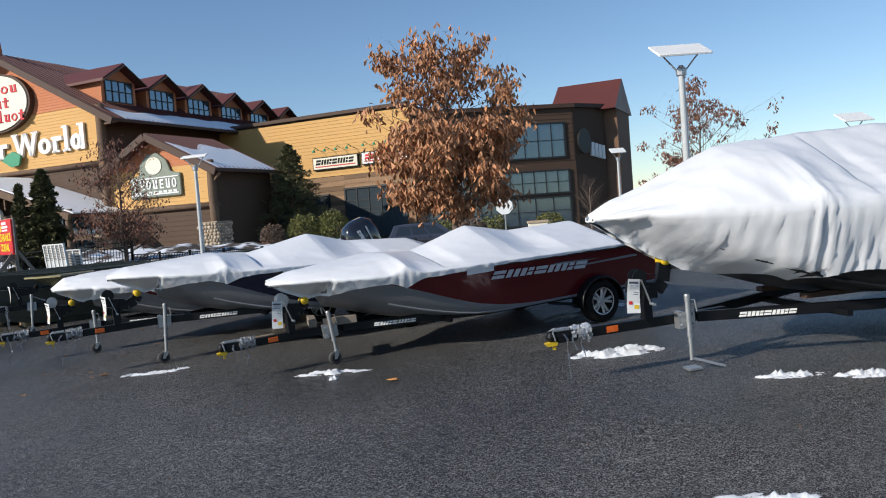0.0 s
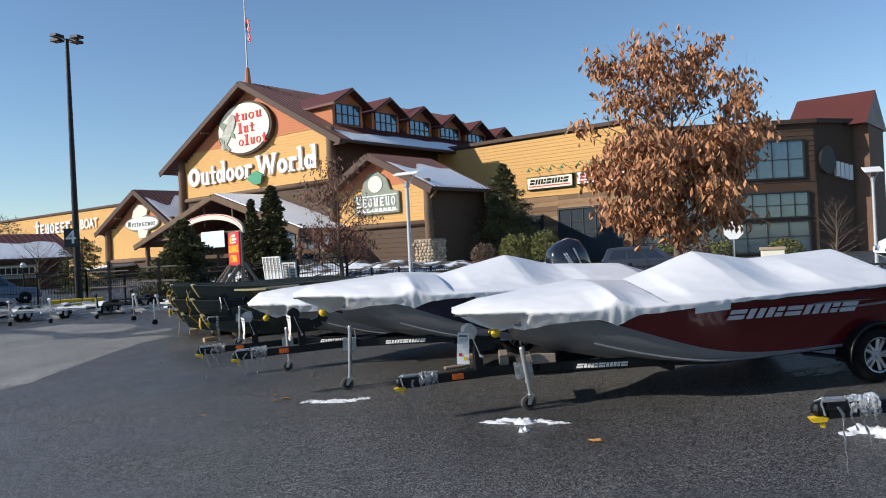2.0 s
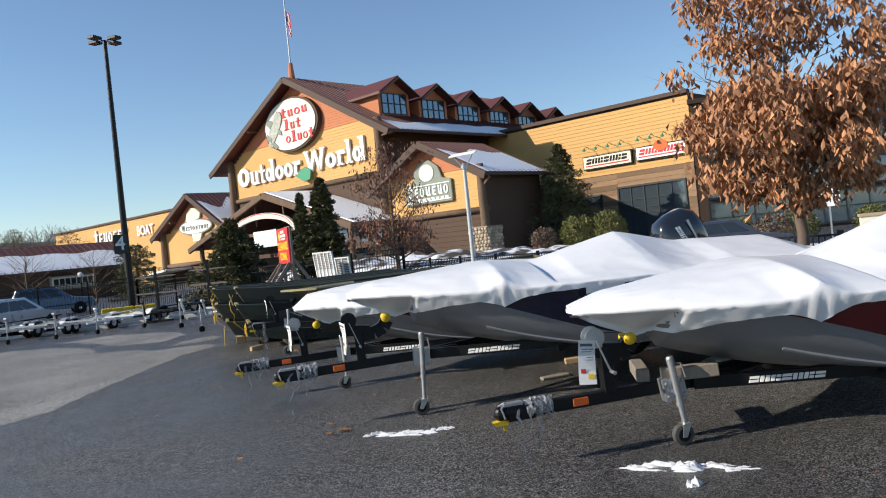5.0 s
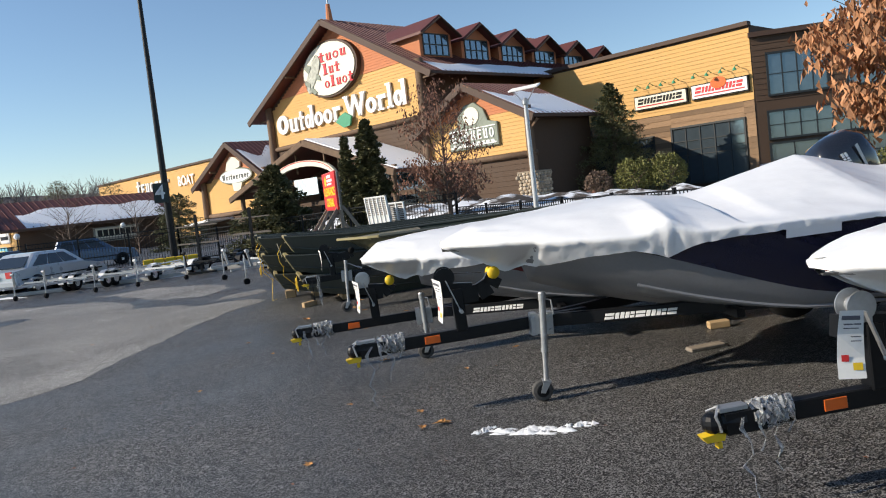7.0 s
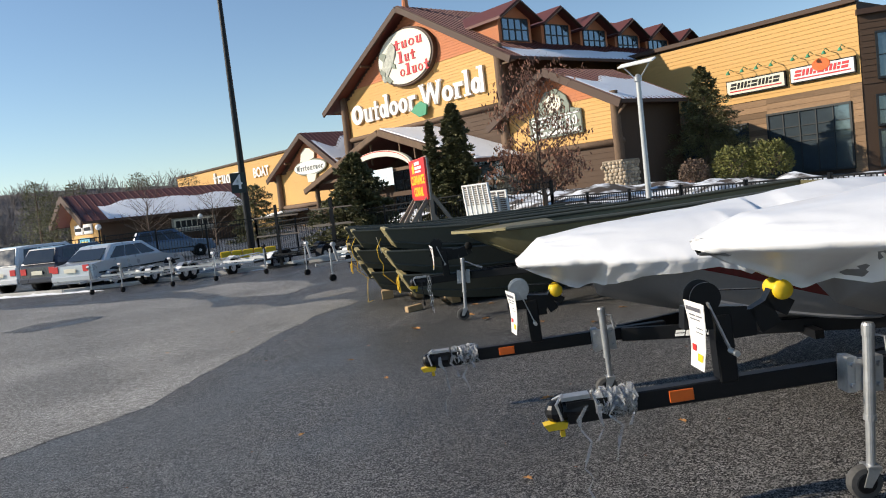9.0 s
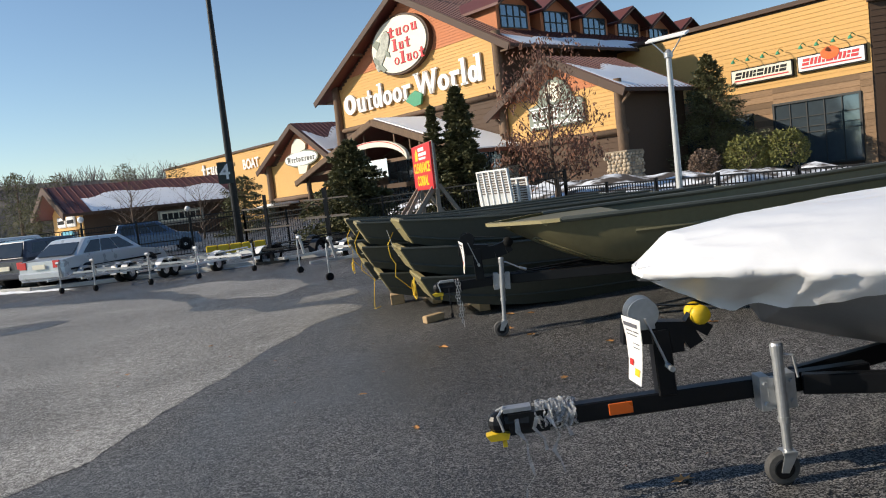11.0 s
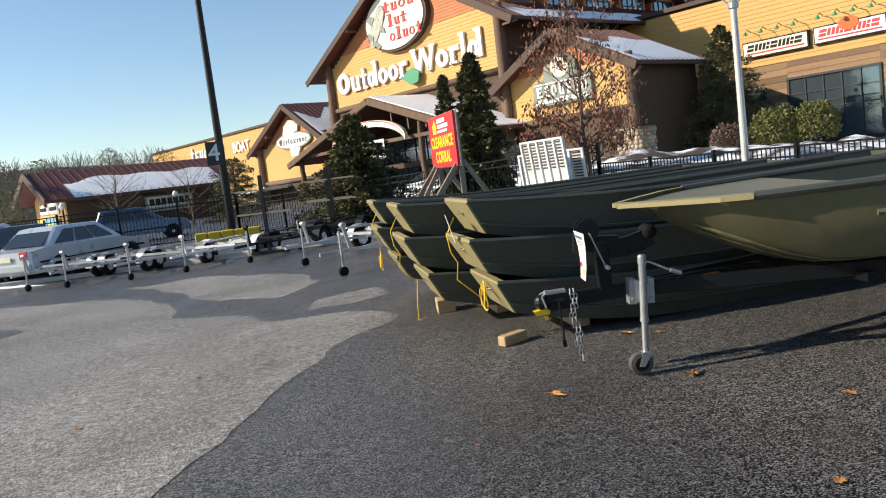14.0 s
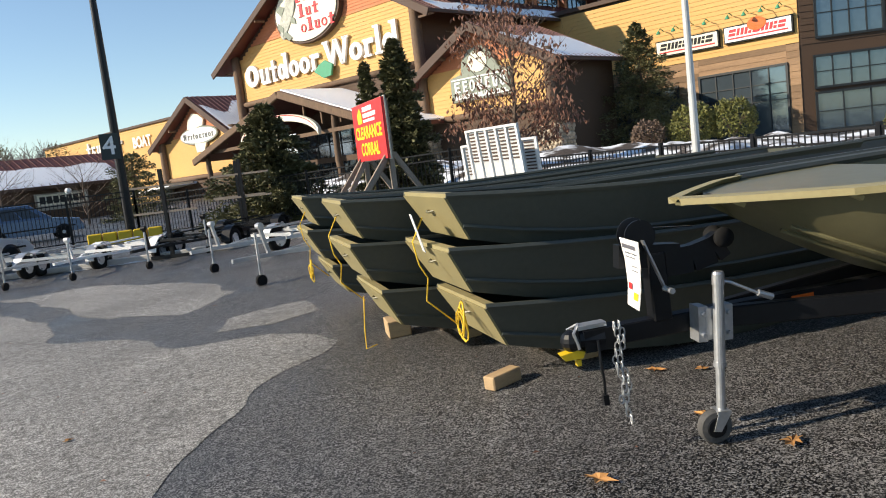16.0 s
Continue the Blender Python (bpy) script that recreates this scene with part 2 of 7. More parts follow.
# ---------- ground ----------
def build_ground():
    m = Mesh()
    xs = [-2500, -300, -120, -60, -30] + [i * 2.0 for i in range(-14, 31)] + [70, 90, 130, 300, 2500]
    ys = [-2500, -300, -80, -30] + [i * 2.0 for i in range(-9, 31)] + [70, 90, 130, 300, 2500]
    def z(x, y):
        return ground(x, y)
    pts = [(x, y, z(x, y)) for x in xs for y in ys]
    n = len(ys)
    m.add(pts, [(i * n + j, (i + 1) * n + j, (i + 1) * n + j + 1, i * n + j + 1) for i in range(len(xs) - 1) for j in range(n - 1)])
    return tagged(part("ground", m, ASPHALT), "wet dark asphalt parking lot with a lighter dried stretch", "ground", kind="structure")


build_ground()

# ---------- trailers ----------
TILT_X = -math.degrees(math.atan(SLOPE))


def at_lot(x, y, heading, lift=0.0):
    """A pose on the sloping lot, x along the heading."""
    return Matrix.Translation((x, y, ground(x, y) + lift)) @ pose(0, 0, 0, 0, TILT_X, 0) @ pose(0, 0, 0, 0, 0, heading)


PLASTIC = material("crumpled_clear_plastic", (0.8, 0.82, 0.84), 0.16, vary=0.15, scale=14, fine=60, bump=1.0, bump_size=0.03)
PLASTIC.node_tree.nodes["Principled BSDF"].inputs["Transmission Weight"].default_value = 0.7
PRINT = material("grey_print", (0.12, 0.12, 0.14), 0.6)
PAPER = material("white_price_tag", (0.78, 0.78, 0.76), 0.6, vary=0.05)


STROKES = (
    ((0.0, 0.0, 1.0, 0.42), (0.0, 0.58, 1.0, 1.0)),
    ((0.0, 0.0, 0.4, 1.0), (0.6, 0.0, 1.0, 1.0)),
    ((0.0, 0.0, 0.4, 1.0), (0.56, 0.58, 1.0, 1.0), (0.56, 0.0, 1.0, 0.42)),
)


def letter_row(parent, mat, start, step, up, out, widths, name="letter_block", slant=0.3):
    """Plain slanted strokes in place of a brand's letters, along step, on the face towards out."""
    start, step, up, out = Vector(start), Vector(step), Vector(up), Vector(out)
    total, x = sum(widths), 0.0
    lean = up.length * slant * step.normalized()
    for i, w in enumerate(widths):
        a, b = (x + 0.08 * w) / total, (x + 0.92 * w) / total
        x += w
        m = Mesh()
        for u0, v0, u1, v1 in STROKES[i % 3]:
            p = [start + step * (a + (b - a) * u) + (up + lean) * v for u, v in ((u0, v0), (u1, v0), (u1, v1), (u0, v1))]
            m.add(p + [q + out for q in p], [(0, 1, 2, 3), (7, 6, 5, 4), (0, 4, 5, 1), (1, 5, 6, 2), (2, 6, 7, 3), (3, 7, 4, 0)])
        part(name, m, mat, parent)


def trailer(x, y, heading, lift, label, axle=4.9, z0=0.42, half=0.72, end=5.9, jack=1.4, post=0.9, tag=True, wrap=True, chain=False, yellow=True, reflector=0.66, plates=True, foot=False, lever=False, roller=None, dark_winch=False, lean=0.0, tag_turn=0):
    t = thing("boat_trailer", at_lot(x, y, heading), label, "trailer", "boat trailers")
    z = z0 + lift
    rng = random.Random(int(x * 100 + y * 10))
    m = Mesh()
    m.beam((0.12, 0, z), (1.9, 0, z), 0.075, 0.095)
    part("tongue", m, BLACK_STEEL, t, bevel=0.006)
    fork = jack + 0.15
    for s in (-1, 1):
        m = Mesh()
        m.beam((fork, s * 0.06, z), (fork + 1.7, s * half, z - 0.02), 0.055, 0.1)
        m.beam((fork + 1.66, s * half, z - 0.02), (end, s * half, z0 - 0.04), 0.055, 0.1)
        part("side_rail", m, BLACK_STEEL, t, bevel=0.006)
        m = Mesh()
        m.beam((fork + 1.0, s * 0.34, z + 0.1), (end, s * 0.34, z0 + 0.06), 0.1, 0.05)
        part("bunk", m, TRIM, t)
        if plates:
            a, b = Vector((fork + 0.35, s * (0.06 + 0.35 / 1.7 * (half - 0.06)) + s * 0.03, z - 0.035)), Vector((fork + 0.85, s * (0.06 + 0.85 / 1.7 * (half - 0.06)) + s * 0.03, z - 0.04))
            if s < 0:
                letter_row(t, WHITE, a, b - a, (0, 0, 0.046), (0.002, -0.004, 0), [1] * 7)
    for xx in (fork + 1.2, fork + 2.4, end - 0.2):
        m = Mesh()
        m.beam((xx, -half, z - 0.05), (xx, half, z - 0.05), 0.06, 0.06)
        part("crossmember", m, BLACK_STEEL, t)
    m = Mesh()
    m.tube([(axle, -1.0, 0.3), (axle, 1.0, 0.3)], 0.03, 8)
    part("axle", m, BLACK_STEEL, t)
    for s in (-1, 1):
        w = Mesh()
        side = Matrix.Translation((axle, s * 1.0, 0.29)) @ pose(0, 0, 0, 90, 0, 0)
        w.lathe([(0.17, -0.09), (0.235, -0.1), (0.275, -0.085), (0.29, -0.05), (0.29, 0.05), (0.275, 0.085), (0.235, 0.1), (0.17, 0.09), (0.17, -0.09)], side, 32, False)
        tyre = part("tyre", w, TYRE, t, smooth=True)
        r = Mesh()
        o = s * -1
        r.lathe([(0.168, o * 0.088), (0.184, o * 0.096), (0.188, o * 0.088), (0.172, o * -0.08), (0.15, o * 0.03)], side, 32, False)
        r.lathe([(0.001, o * 0.085), (0.034, o * 0.085), (0.04, o * 0.06), (0.062, o * 0.05), (0.062, o * 0.03), (0.001, o * 0.03)], side, 18)
        for k in range(10):
            a = 2 * math.pi * (k // 2) / 5 + (0.2 if k % 2 else -0.2)
            r.beam(side @ Vector((0.045 * math.cos(a), 0.045 * math.sin(a), o * 0.05)), side @ Vector((0.165 * math.cos(a), 0.165 * math.sin(a), o * 0.06)), 0.034, 0.03)
        part("rim", r, ALU, tyre, "bright alloy rim")
        m = Mesh()
        m.lathe([(0.001, -0.03), (0.165, -0.03), (0.165, 0.03), (0.001, 0.03)], side, 20)
        part("brake_drum", m, BLACK_STEEL, tyre)
        f = Mesh()
        ring = []
        for k in range(17):
            a = math.pi * (k / 16) * 1.06 - 0.09
            c, q = math.cos(a), math.sin(a)
            ring.append([(axle + 0.36 * c, s * 0.88, 0.28 + 0.36 * q), (axle + 0.36 * c, s * 1.1, 0.28 + 0.355 * q), (axle + 0.352 * c, s * 1.12, 0.28 + 0.32 * q), (axle + 0.342 * c, s * 1.1, 0.28 + 0.335 * q), (axle + 0.345 * c, s * 0.88, 0.28 + 0.345 * q)])
        f.loft(ring)
        part("fender", f, BLACK_STEEL, t, smooth=True)
        m = Mesh()
        m.beam((axle - 0.4, s * 0.98, 0.3), (axle - 0.75, s * 0.85, z - 0.05), 0.2, 0.02)
        part("fender_step", m, BLACK_STEEL, t)
    # coupler
    m = Mesh()
    m.tube([(0.2, 0, z), (0.08, 0, z + 0.01)], [0.06, 0.05], 10)
    m.ball((0.05, 0, z + 0.005), 0.055, 8)
    m.box(0.1, 0.3, -0.05, 0.05, z - 0.055, z + 0.05)
    coup = part("coupler", m, BLACK_STEEL, t, smooth=False)
    m = Mesh()
    m.box(0.08, 0.22, -0.035, 0.035, z + 0.055, z + 0.075)
    m.tube([(0.07, -0.05, z - 0.03), (0.05, -0.05, z + 0.05), (0.09, 0, z + 0.08), (0.05, 0.05, z + 0.05), (0.07, 0.05, z - 0.03)], 0.008, 6)
    part("latch", m, GALV, coup)
    m = Mesh()
    m.prism([(0.0, z - 0.08), (0.09, z - 0.08), (0.1, z - 0.05), (0.06, z - 0.04), (-0.02, z - 0.05)], -0.032, 0.032, "xz")
    m.box(0.058, 0.08, -0.02, 0.02, z - 0.12, z - 0.09)
    part("coupler_lock", m, YELLOW, coup, "yellow coupler lock")
    if wrap:
        m = Mesh()
        rings = []
        for i in range(22):
            xx = 0.24 + 0.2 * i / 21
            rings.append([(xx + rng.uniform(-0.012, 0.012), (0.056 + rng.uniform(-0.012, 0.018)) * math.cos(a), z + 0.01 + (0.07 + rng.uniform(-0.012, 0.018)) * math.sin(a)) for a in [2 * math.pi * k / 16 for k in range(16)]])
        m.loft(rings)
        part("plastic_wrap", m, PLASTIC, t, "crumpled clear plastic wrap")
        for k in range(4):
            m = Mesh()
            px = 0.16 + 0.08 * k
            a = Vector((px, -0.07, z + 0.03))
            pts = [a + Vector((rng.uniform(-0.03, 0.03), -0.012 * j + rng.uniform(-0.02, 0.02), -0.055 * j)) for j in range((9, 4, 6, 3)[k])]
            wd = [Vector((0.010 + 0.006 * math.sin(j * 2.0 + k), 0.006, 0)) * (1 - 0.09 * j) for j in range(len(pts))]
            m.loft([[p - q, p + q, p + q + Vector((0, 0.003, 0)), p - q + Vector((0, 0.003, 0))] for p, q in zip(pts, wd)])
            part("plastic_strip", m, PLASTIC, t)
    if chain:
        for cx in (0.24, 0.265):
            for k in range(12 if cx < 0.25 else 15):
                m = Mesh()
                c = Vector((cx + 0.012 * math.sin(k * 0.9), -0.08 - 0.008 * math.sin(k), z + 0.06 - 0.033 * k))
                if c.z < 0.02:
                    break
                pts = []
                for q in range(9):
                    a = 2 * math.pi * q / 8
                    pts.append(c + (Vector((0.012 * math.cos(a), 0, 0.022 * math.sin(a))) if k % 2 else Vector((0, 0.012 * math.cos(a), 0.022 * math.sin(a)))))
                m.tube(pts, 0.0042, 5, False)
                part("chain_link", m, GALV, t)
        m = Mesh()
        m.tube([(0.16, -0.06, z), (0.155, -0.08, z - 0.1), (0.16, -0.08, z - 0.2), (0.155, -0.08, z - 0.26)], 0.007, 6)
        m.box(0.142, 0.168, -0.093, -0.067, z - 0.31, z - 0.26)
        part("wiring_plug", m, BLACK_STEEL, t)
    part("reflector", Mesh().box(reflector - 0.06, reflector + 0.06, -0.043, -0.0376, z - 0.03, z + 0.03), ORANGE, t, "amber reflector", bevel=0.004)
    # jack
    jx, jy, top = jack, -0.17, z + 0.24
    m = Mesh()
    mid = 0.3 + lift * 0.5
    m.tube([(jx, jy, mid), (jx, jy, top)], 0.026, 16)
    m.lathe([(0.03, mid - 0.005), (0.03, mid + 0.02)], Matrix.Translation((jx, jy, 0)), 16)
    m.tube([(jx, jy, 0.1), (jx, jy, mid + 0.02)], 0.021, 14)
    m.lathe([(0.03, top - 0.05), (0.03, top), (0.024, top + 0.012), (0.006, top + 0.014)], Matrix.Translation((jx, jy, 0)), 16)
    jk = part("jack", m, GALV, t, "galvanised tongue jack")
    jk.matrix_basis = Matrix.Translation((jx, jy, 0.08)) @ pose(0, 0, 0, 0, lean, 0) @ Matrix.Translation((-jx, -jy, -0.08))
    m = Mesh()
    m.box(jx - 0.085, jx - 0.04, jy + 0.03, jy + 0.125, z - 0.085, z + 0.085)
    m.box(jx + 0.04, jx + 0.085, jy + 0.03, jy + 0.125, z - 0.085, z + 0.085)
    m.box(jx - 0.05, jx + 0.05, jy + 0.026, jy + 0.06, z - 0.075, z + 0.075)
    for dx in (-0.062, 0.062):
        for dz in (-0.05, 0.05):
            m.lathe([(0.012, 0), (0.012, 0.02)], Matrix.Translation((jx + dx, jy + 0.03, z + dz)) @ pose(0, 0, 0, 90, 0, 0), 6)
    part("bracket", m, GALV, jk, "galvanised bracket with bolts")
    m = Mesh()
    if lever:
        m.tube([(jx, jy, top - 0.03), (jx + 0.05, jy - 0.02, top - 0.04), (jx + 0.2, jy - 0.03, top - 0.11)], 0.008, 8)
        m.tube([(jx + 0.18, jy - 0.03, top - 0.1), (jx + 0.25, jy - 0.03, top - 0.125)], 0.016, 8)
    else:
        m.tube([(jx, jy, top - 0.04), (jx + 0.06, jy - 0.03, top - 0.05), (jx + 0.075, jy - 0.03, top - 0.16)], 0.007, 6)
    part("crank", m, GALV, jk)
    if foot:
        m = Mesh()
        m.box(jx - 0.07, jx + 0.07, jy - 0.07, jy + 0.07, 0.01, 0.03)
        m.beam((jx, jy, 0.12), (jx + 0.28, jy - 0.12, 0.02), 0.03, 0.02)
        part("foot", m, GALV, jk)
    else:
        m = Mesh()
        m.lathe([(0.012, -0.03), (0.05, -0.03), (0.074, -0.026), (0.082, -0.012), (0.082, 0.012), (0.074, 0.026), (0.05, 0.03), (0.012, 0.03)], Matrix.Translation((jx - 0.035, jy, 0.083)) @ pose(0, 0, 0, 90, 0, 0), 24)
        part("wheel", m, CASTER, jk, "small black caster wheel")
        m = Mesh()
        m.lathe([(0.001, -0.034), (0.045, -0.034), (0.05, -0.03), (0.05, 0.03), (0.045, 0.034), (0.001, 0.034)], Matrix.Translation((jx - 0.035, jy, 0.083)) @ pose(0, 0, 0, 90, 0, 0), 18)
        part("hub", m, BLACK_STEEL, jk)
        m = Mesh()
        for sy in (-0.04, 0.036):
            m.prism([(jx - 0.055, 0.07), (jx - 0.02, 0.065), (jx + 0.03, 0.15), (jx - 0.03, 0.16)], jy + sy, jy + sy + 0.005, "xz")
        m.box(jx - 0.035, jx + 0.03, jy - 0.04, jy + 0.04, 0.148, 0.165)
        part("caster_fork", m, GALV, jk)
    # winch post, winch, bow roller
    px = post
    m = Mesh()
    m.beam((px, 0, z + 0.03), (px, 0, z + 0.36), 0.09, 0.1)
    pst = part("winch_post", m, BLACK_STEEL, t, bevel=0.006)
    m = Mesh()
    m.beam((px - 0.18, 0, z + 0.37), (px + 0.12, 0, z + 0.33), 0.08, 0.11)
    rx, rz = roller or (px + 0.2, z + 0.41)
    pts = [Vector((px, 0, z + 0.3)), Vector((px + (rx - px) * 0.55, 0, z + 0.3)), Vector((rx - (rx - px) * 0.12, 0, z + 0.3 + (rz - z - 0.3) * 0.3)), Vector((rx + 0.01, 0, rz - 0.03))]
    for a, b in zip(pts, pts[1:]):
        m.beam(a, b, 0.06, 0.13)
    part("winch_arm", m, BLACK_STEEL, pst)
    for k, hz in enumerate((0.1, 0.3)):
        m = Mesh()
        m.lathe([(0.001, 0.0), (0.03 + 0.006 * (k == 0), 0.0), (0.03 + 0.006 * (k == 0), 0.003), (0.001, 0.003)], Matrix.Translation((px, -0.0455, z + hz)) @ pose(0, 0, 0, 90, 0, 0), 20)
        part("round_decal", m, PAPER, pst, "small round pale decal")
    m = Mesh()
    wc = Matrix.Translation((px - 0.08, -0.03, z + 0.46)) @ pose(0, 0, 0, 90, 0, 0)
    m.lathe([(0.01, -0.05), (0.075, -0.05), (0.08, -0.045), (0.08, -0.038), (0.04, -0.03), (0.04, 0.03), (0.075, 0.04), (0.075, 0.05), (0.01, 0.05)], wc, 28)
    m.box(px - 0.13, px - 0.03, -0.075, -0.07, z + 0.38, z + 0.5)
    m.box(px - 0.13, px - 0.03, 0.03, 0.035, z + 0.38, z + 0.5)
    part("winch", m, GALV if wrap and not dark_winch else BLACK_STEEL, t, "hand winch")
    m = Mesh()
    m.beam((px - 0.08, -0.1, z + 0.44), (px + 0.0, -0.105, z + 0.2), 0.008, 0.03, (0, 1, 0))
    m.tube([(px + 0.0, -0.1, z + 0.2), (px + 0.0, -0.19, z + 0.2)], 0.014, 8)
    part("winch_handle", m, GALV, t)
    m = Mesh()
    rc = Vector((rx, 0, rz))
    m.lathe([(0.012, -0.075), (0.045, -0.07), (0.05, -0.05), (0.03, -0.015), (0.03, 0.015), (0.05, 0.05), (0.045, 0.07), (0.012, 0.075)], Matrix.Translation(rc) @ pose(0, 0, 0, 90, 0, 0), 18)
    part("bow_roller", m, YELLOW if yellow else TYRE, t, "yellow bow roller" if yellow else "black rubber bow roller", smooth=True)
    m = Mesh()
    m.loft([[(px - 0.04 + 0.25 * q, -0.012, z + 0.48 - 0.03 * q), (px - 0.04 + 0.25 * q, 0.012, z + 0.48 - 0.03 * q), (px - 0.04 + 0.25 * q, 0.012, z + 0.485 - 0.03 * q), (px - 0.04 + 0.25 * q, -0.012, z + 0.485 - 0.03 * q)] for q in (0, 0.5, 1)])
    part("strap", m, BLACK_STEEL, t)
    if tag:
        m = Mesh()
        cx, cz = px - 0.16, z + 0.47
        rows = [[(cx - 0.065 - 0.03 * q, -0.13 + 0.03 * math.sin(q * 2.4), cz - 0.33 * q), (cx + 0.06 - 0.03 * q, -0.12 - 0.03 * q + 0.02 * math.sin(q * 2.4), cz - 0.02 - 0.32 * q)] for q in (0, 0.35, 0.7, 1)]
        m.loft(rows, False)
        m.loft([[(a + 0.002, b + 0.002, c) for a, b, c in r] for r in rows], False)
        tg = part("price_tag", m, PAPER, t, "curled white price tag")
        tg.matrix_basis = Matrix.Translation((cx, -0.13, 0)) @ pose(0, 0, 0, 0, 0, tag_turn) @ Matrix.Translation((-cx, 0.13, 0))
        def on(q, k):
            i = min(2, int(q * 3))
            f = q * 3 - i
            p = Vector(rows[i][0]).lerp(Vector(rows[i + 1][0]), f)
            r = Vector(rows[i][1]).lerp(Vector(rows[i + 1][1]), f)
            return p.lerp(r, k) + Vector((-0.001, -0.004, 0))
        for q0, q1, k0, k1, ink in ((0.07, 0.13, 0.1, 0.85, PRINT), (0.18, 0.2, 0.2, 0.9, PRINT), (0.24, 0.255, 0.2, 0.8, PRINT), (0.36, 0.375, 0.5, 0.9, PRINT), (0.42, 0.435, 0.5, 0.9, PRINT), (0.62, 0.72, 0.15, 0.42, RED_SIGN), (0.74, 0.86, 0.55, 0.9, YELLOW)):
            m = Mesh()
            m.add([on(q0, k0), on(q0, k1), on(q1, k1), on(q1, k0)], [(0, 1, 2, 3)])
            part("printed_bar", m, ink, tg)
    return t


def smooth_between(keys, s):
    for (a, za), (c, zc) in zip(keys, keys[1:]):
        if s <= c:
            q = max(0.0, (s - a) / (c - a))
            k = q * q * (3 - 2 * q)
            q = 0.8 * q + 0.2 * k
            return za + (zc - za) * q
    return keys[-1][1]


def crease(p):
    """Folded cloth: sharp ridges with soft hollows, about -1 to 1."""
    return 1 - 3.2 * abs(noise.noise(p))


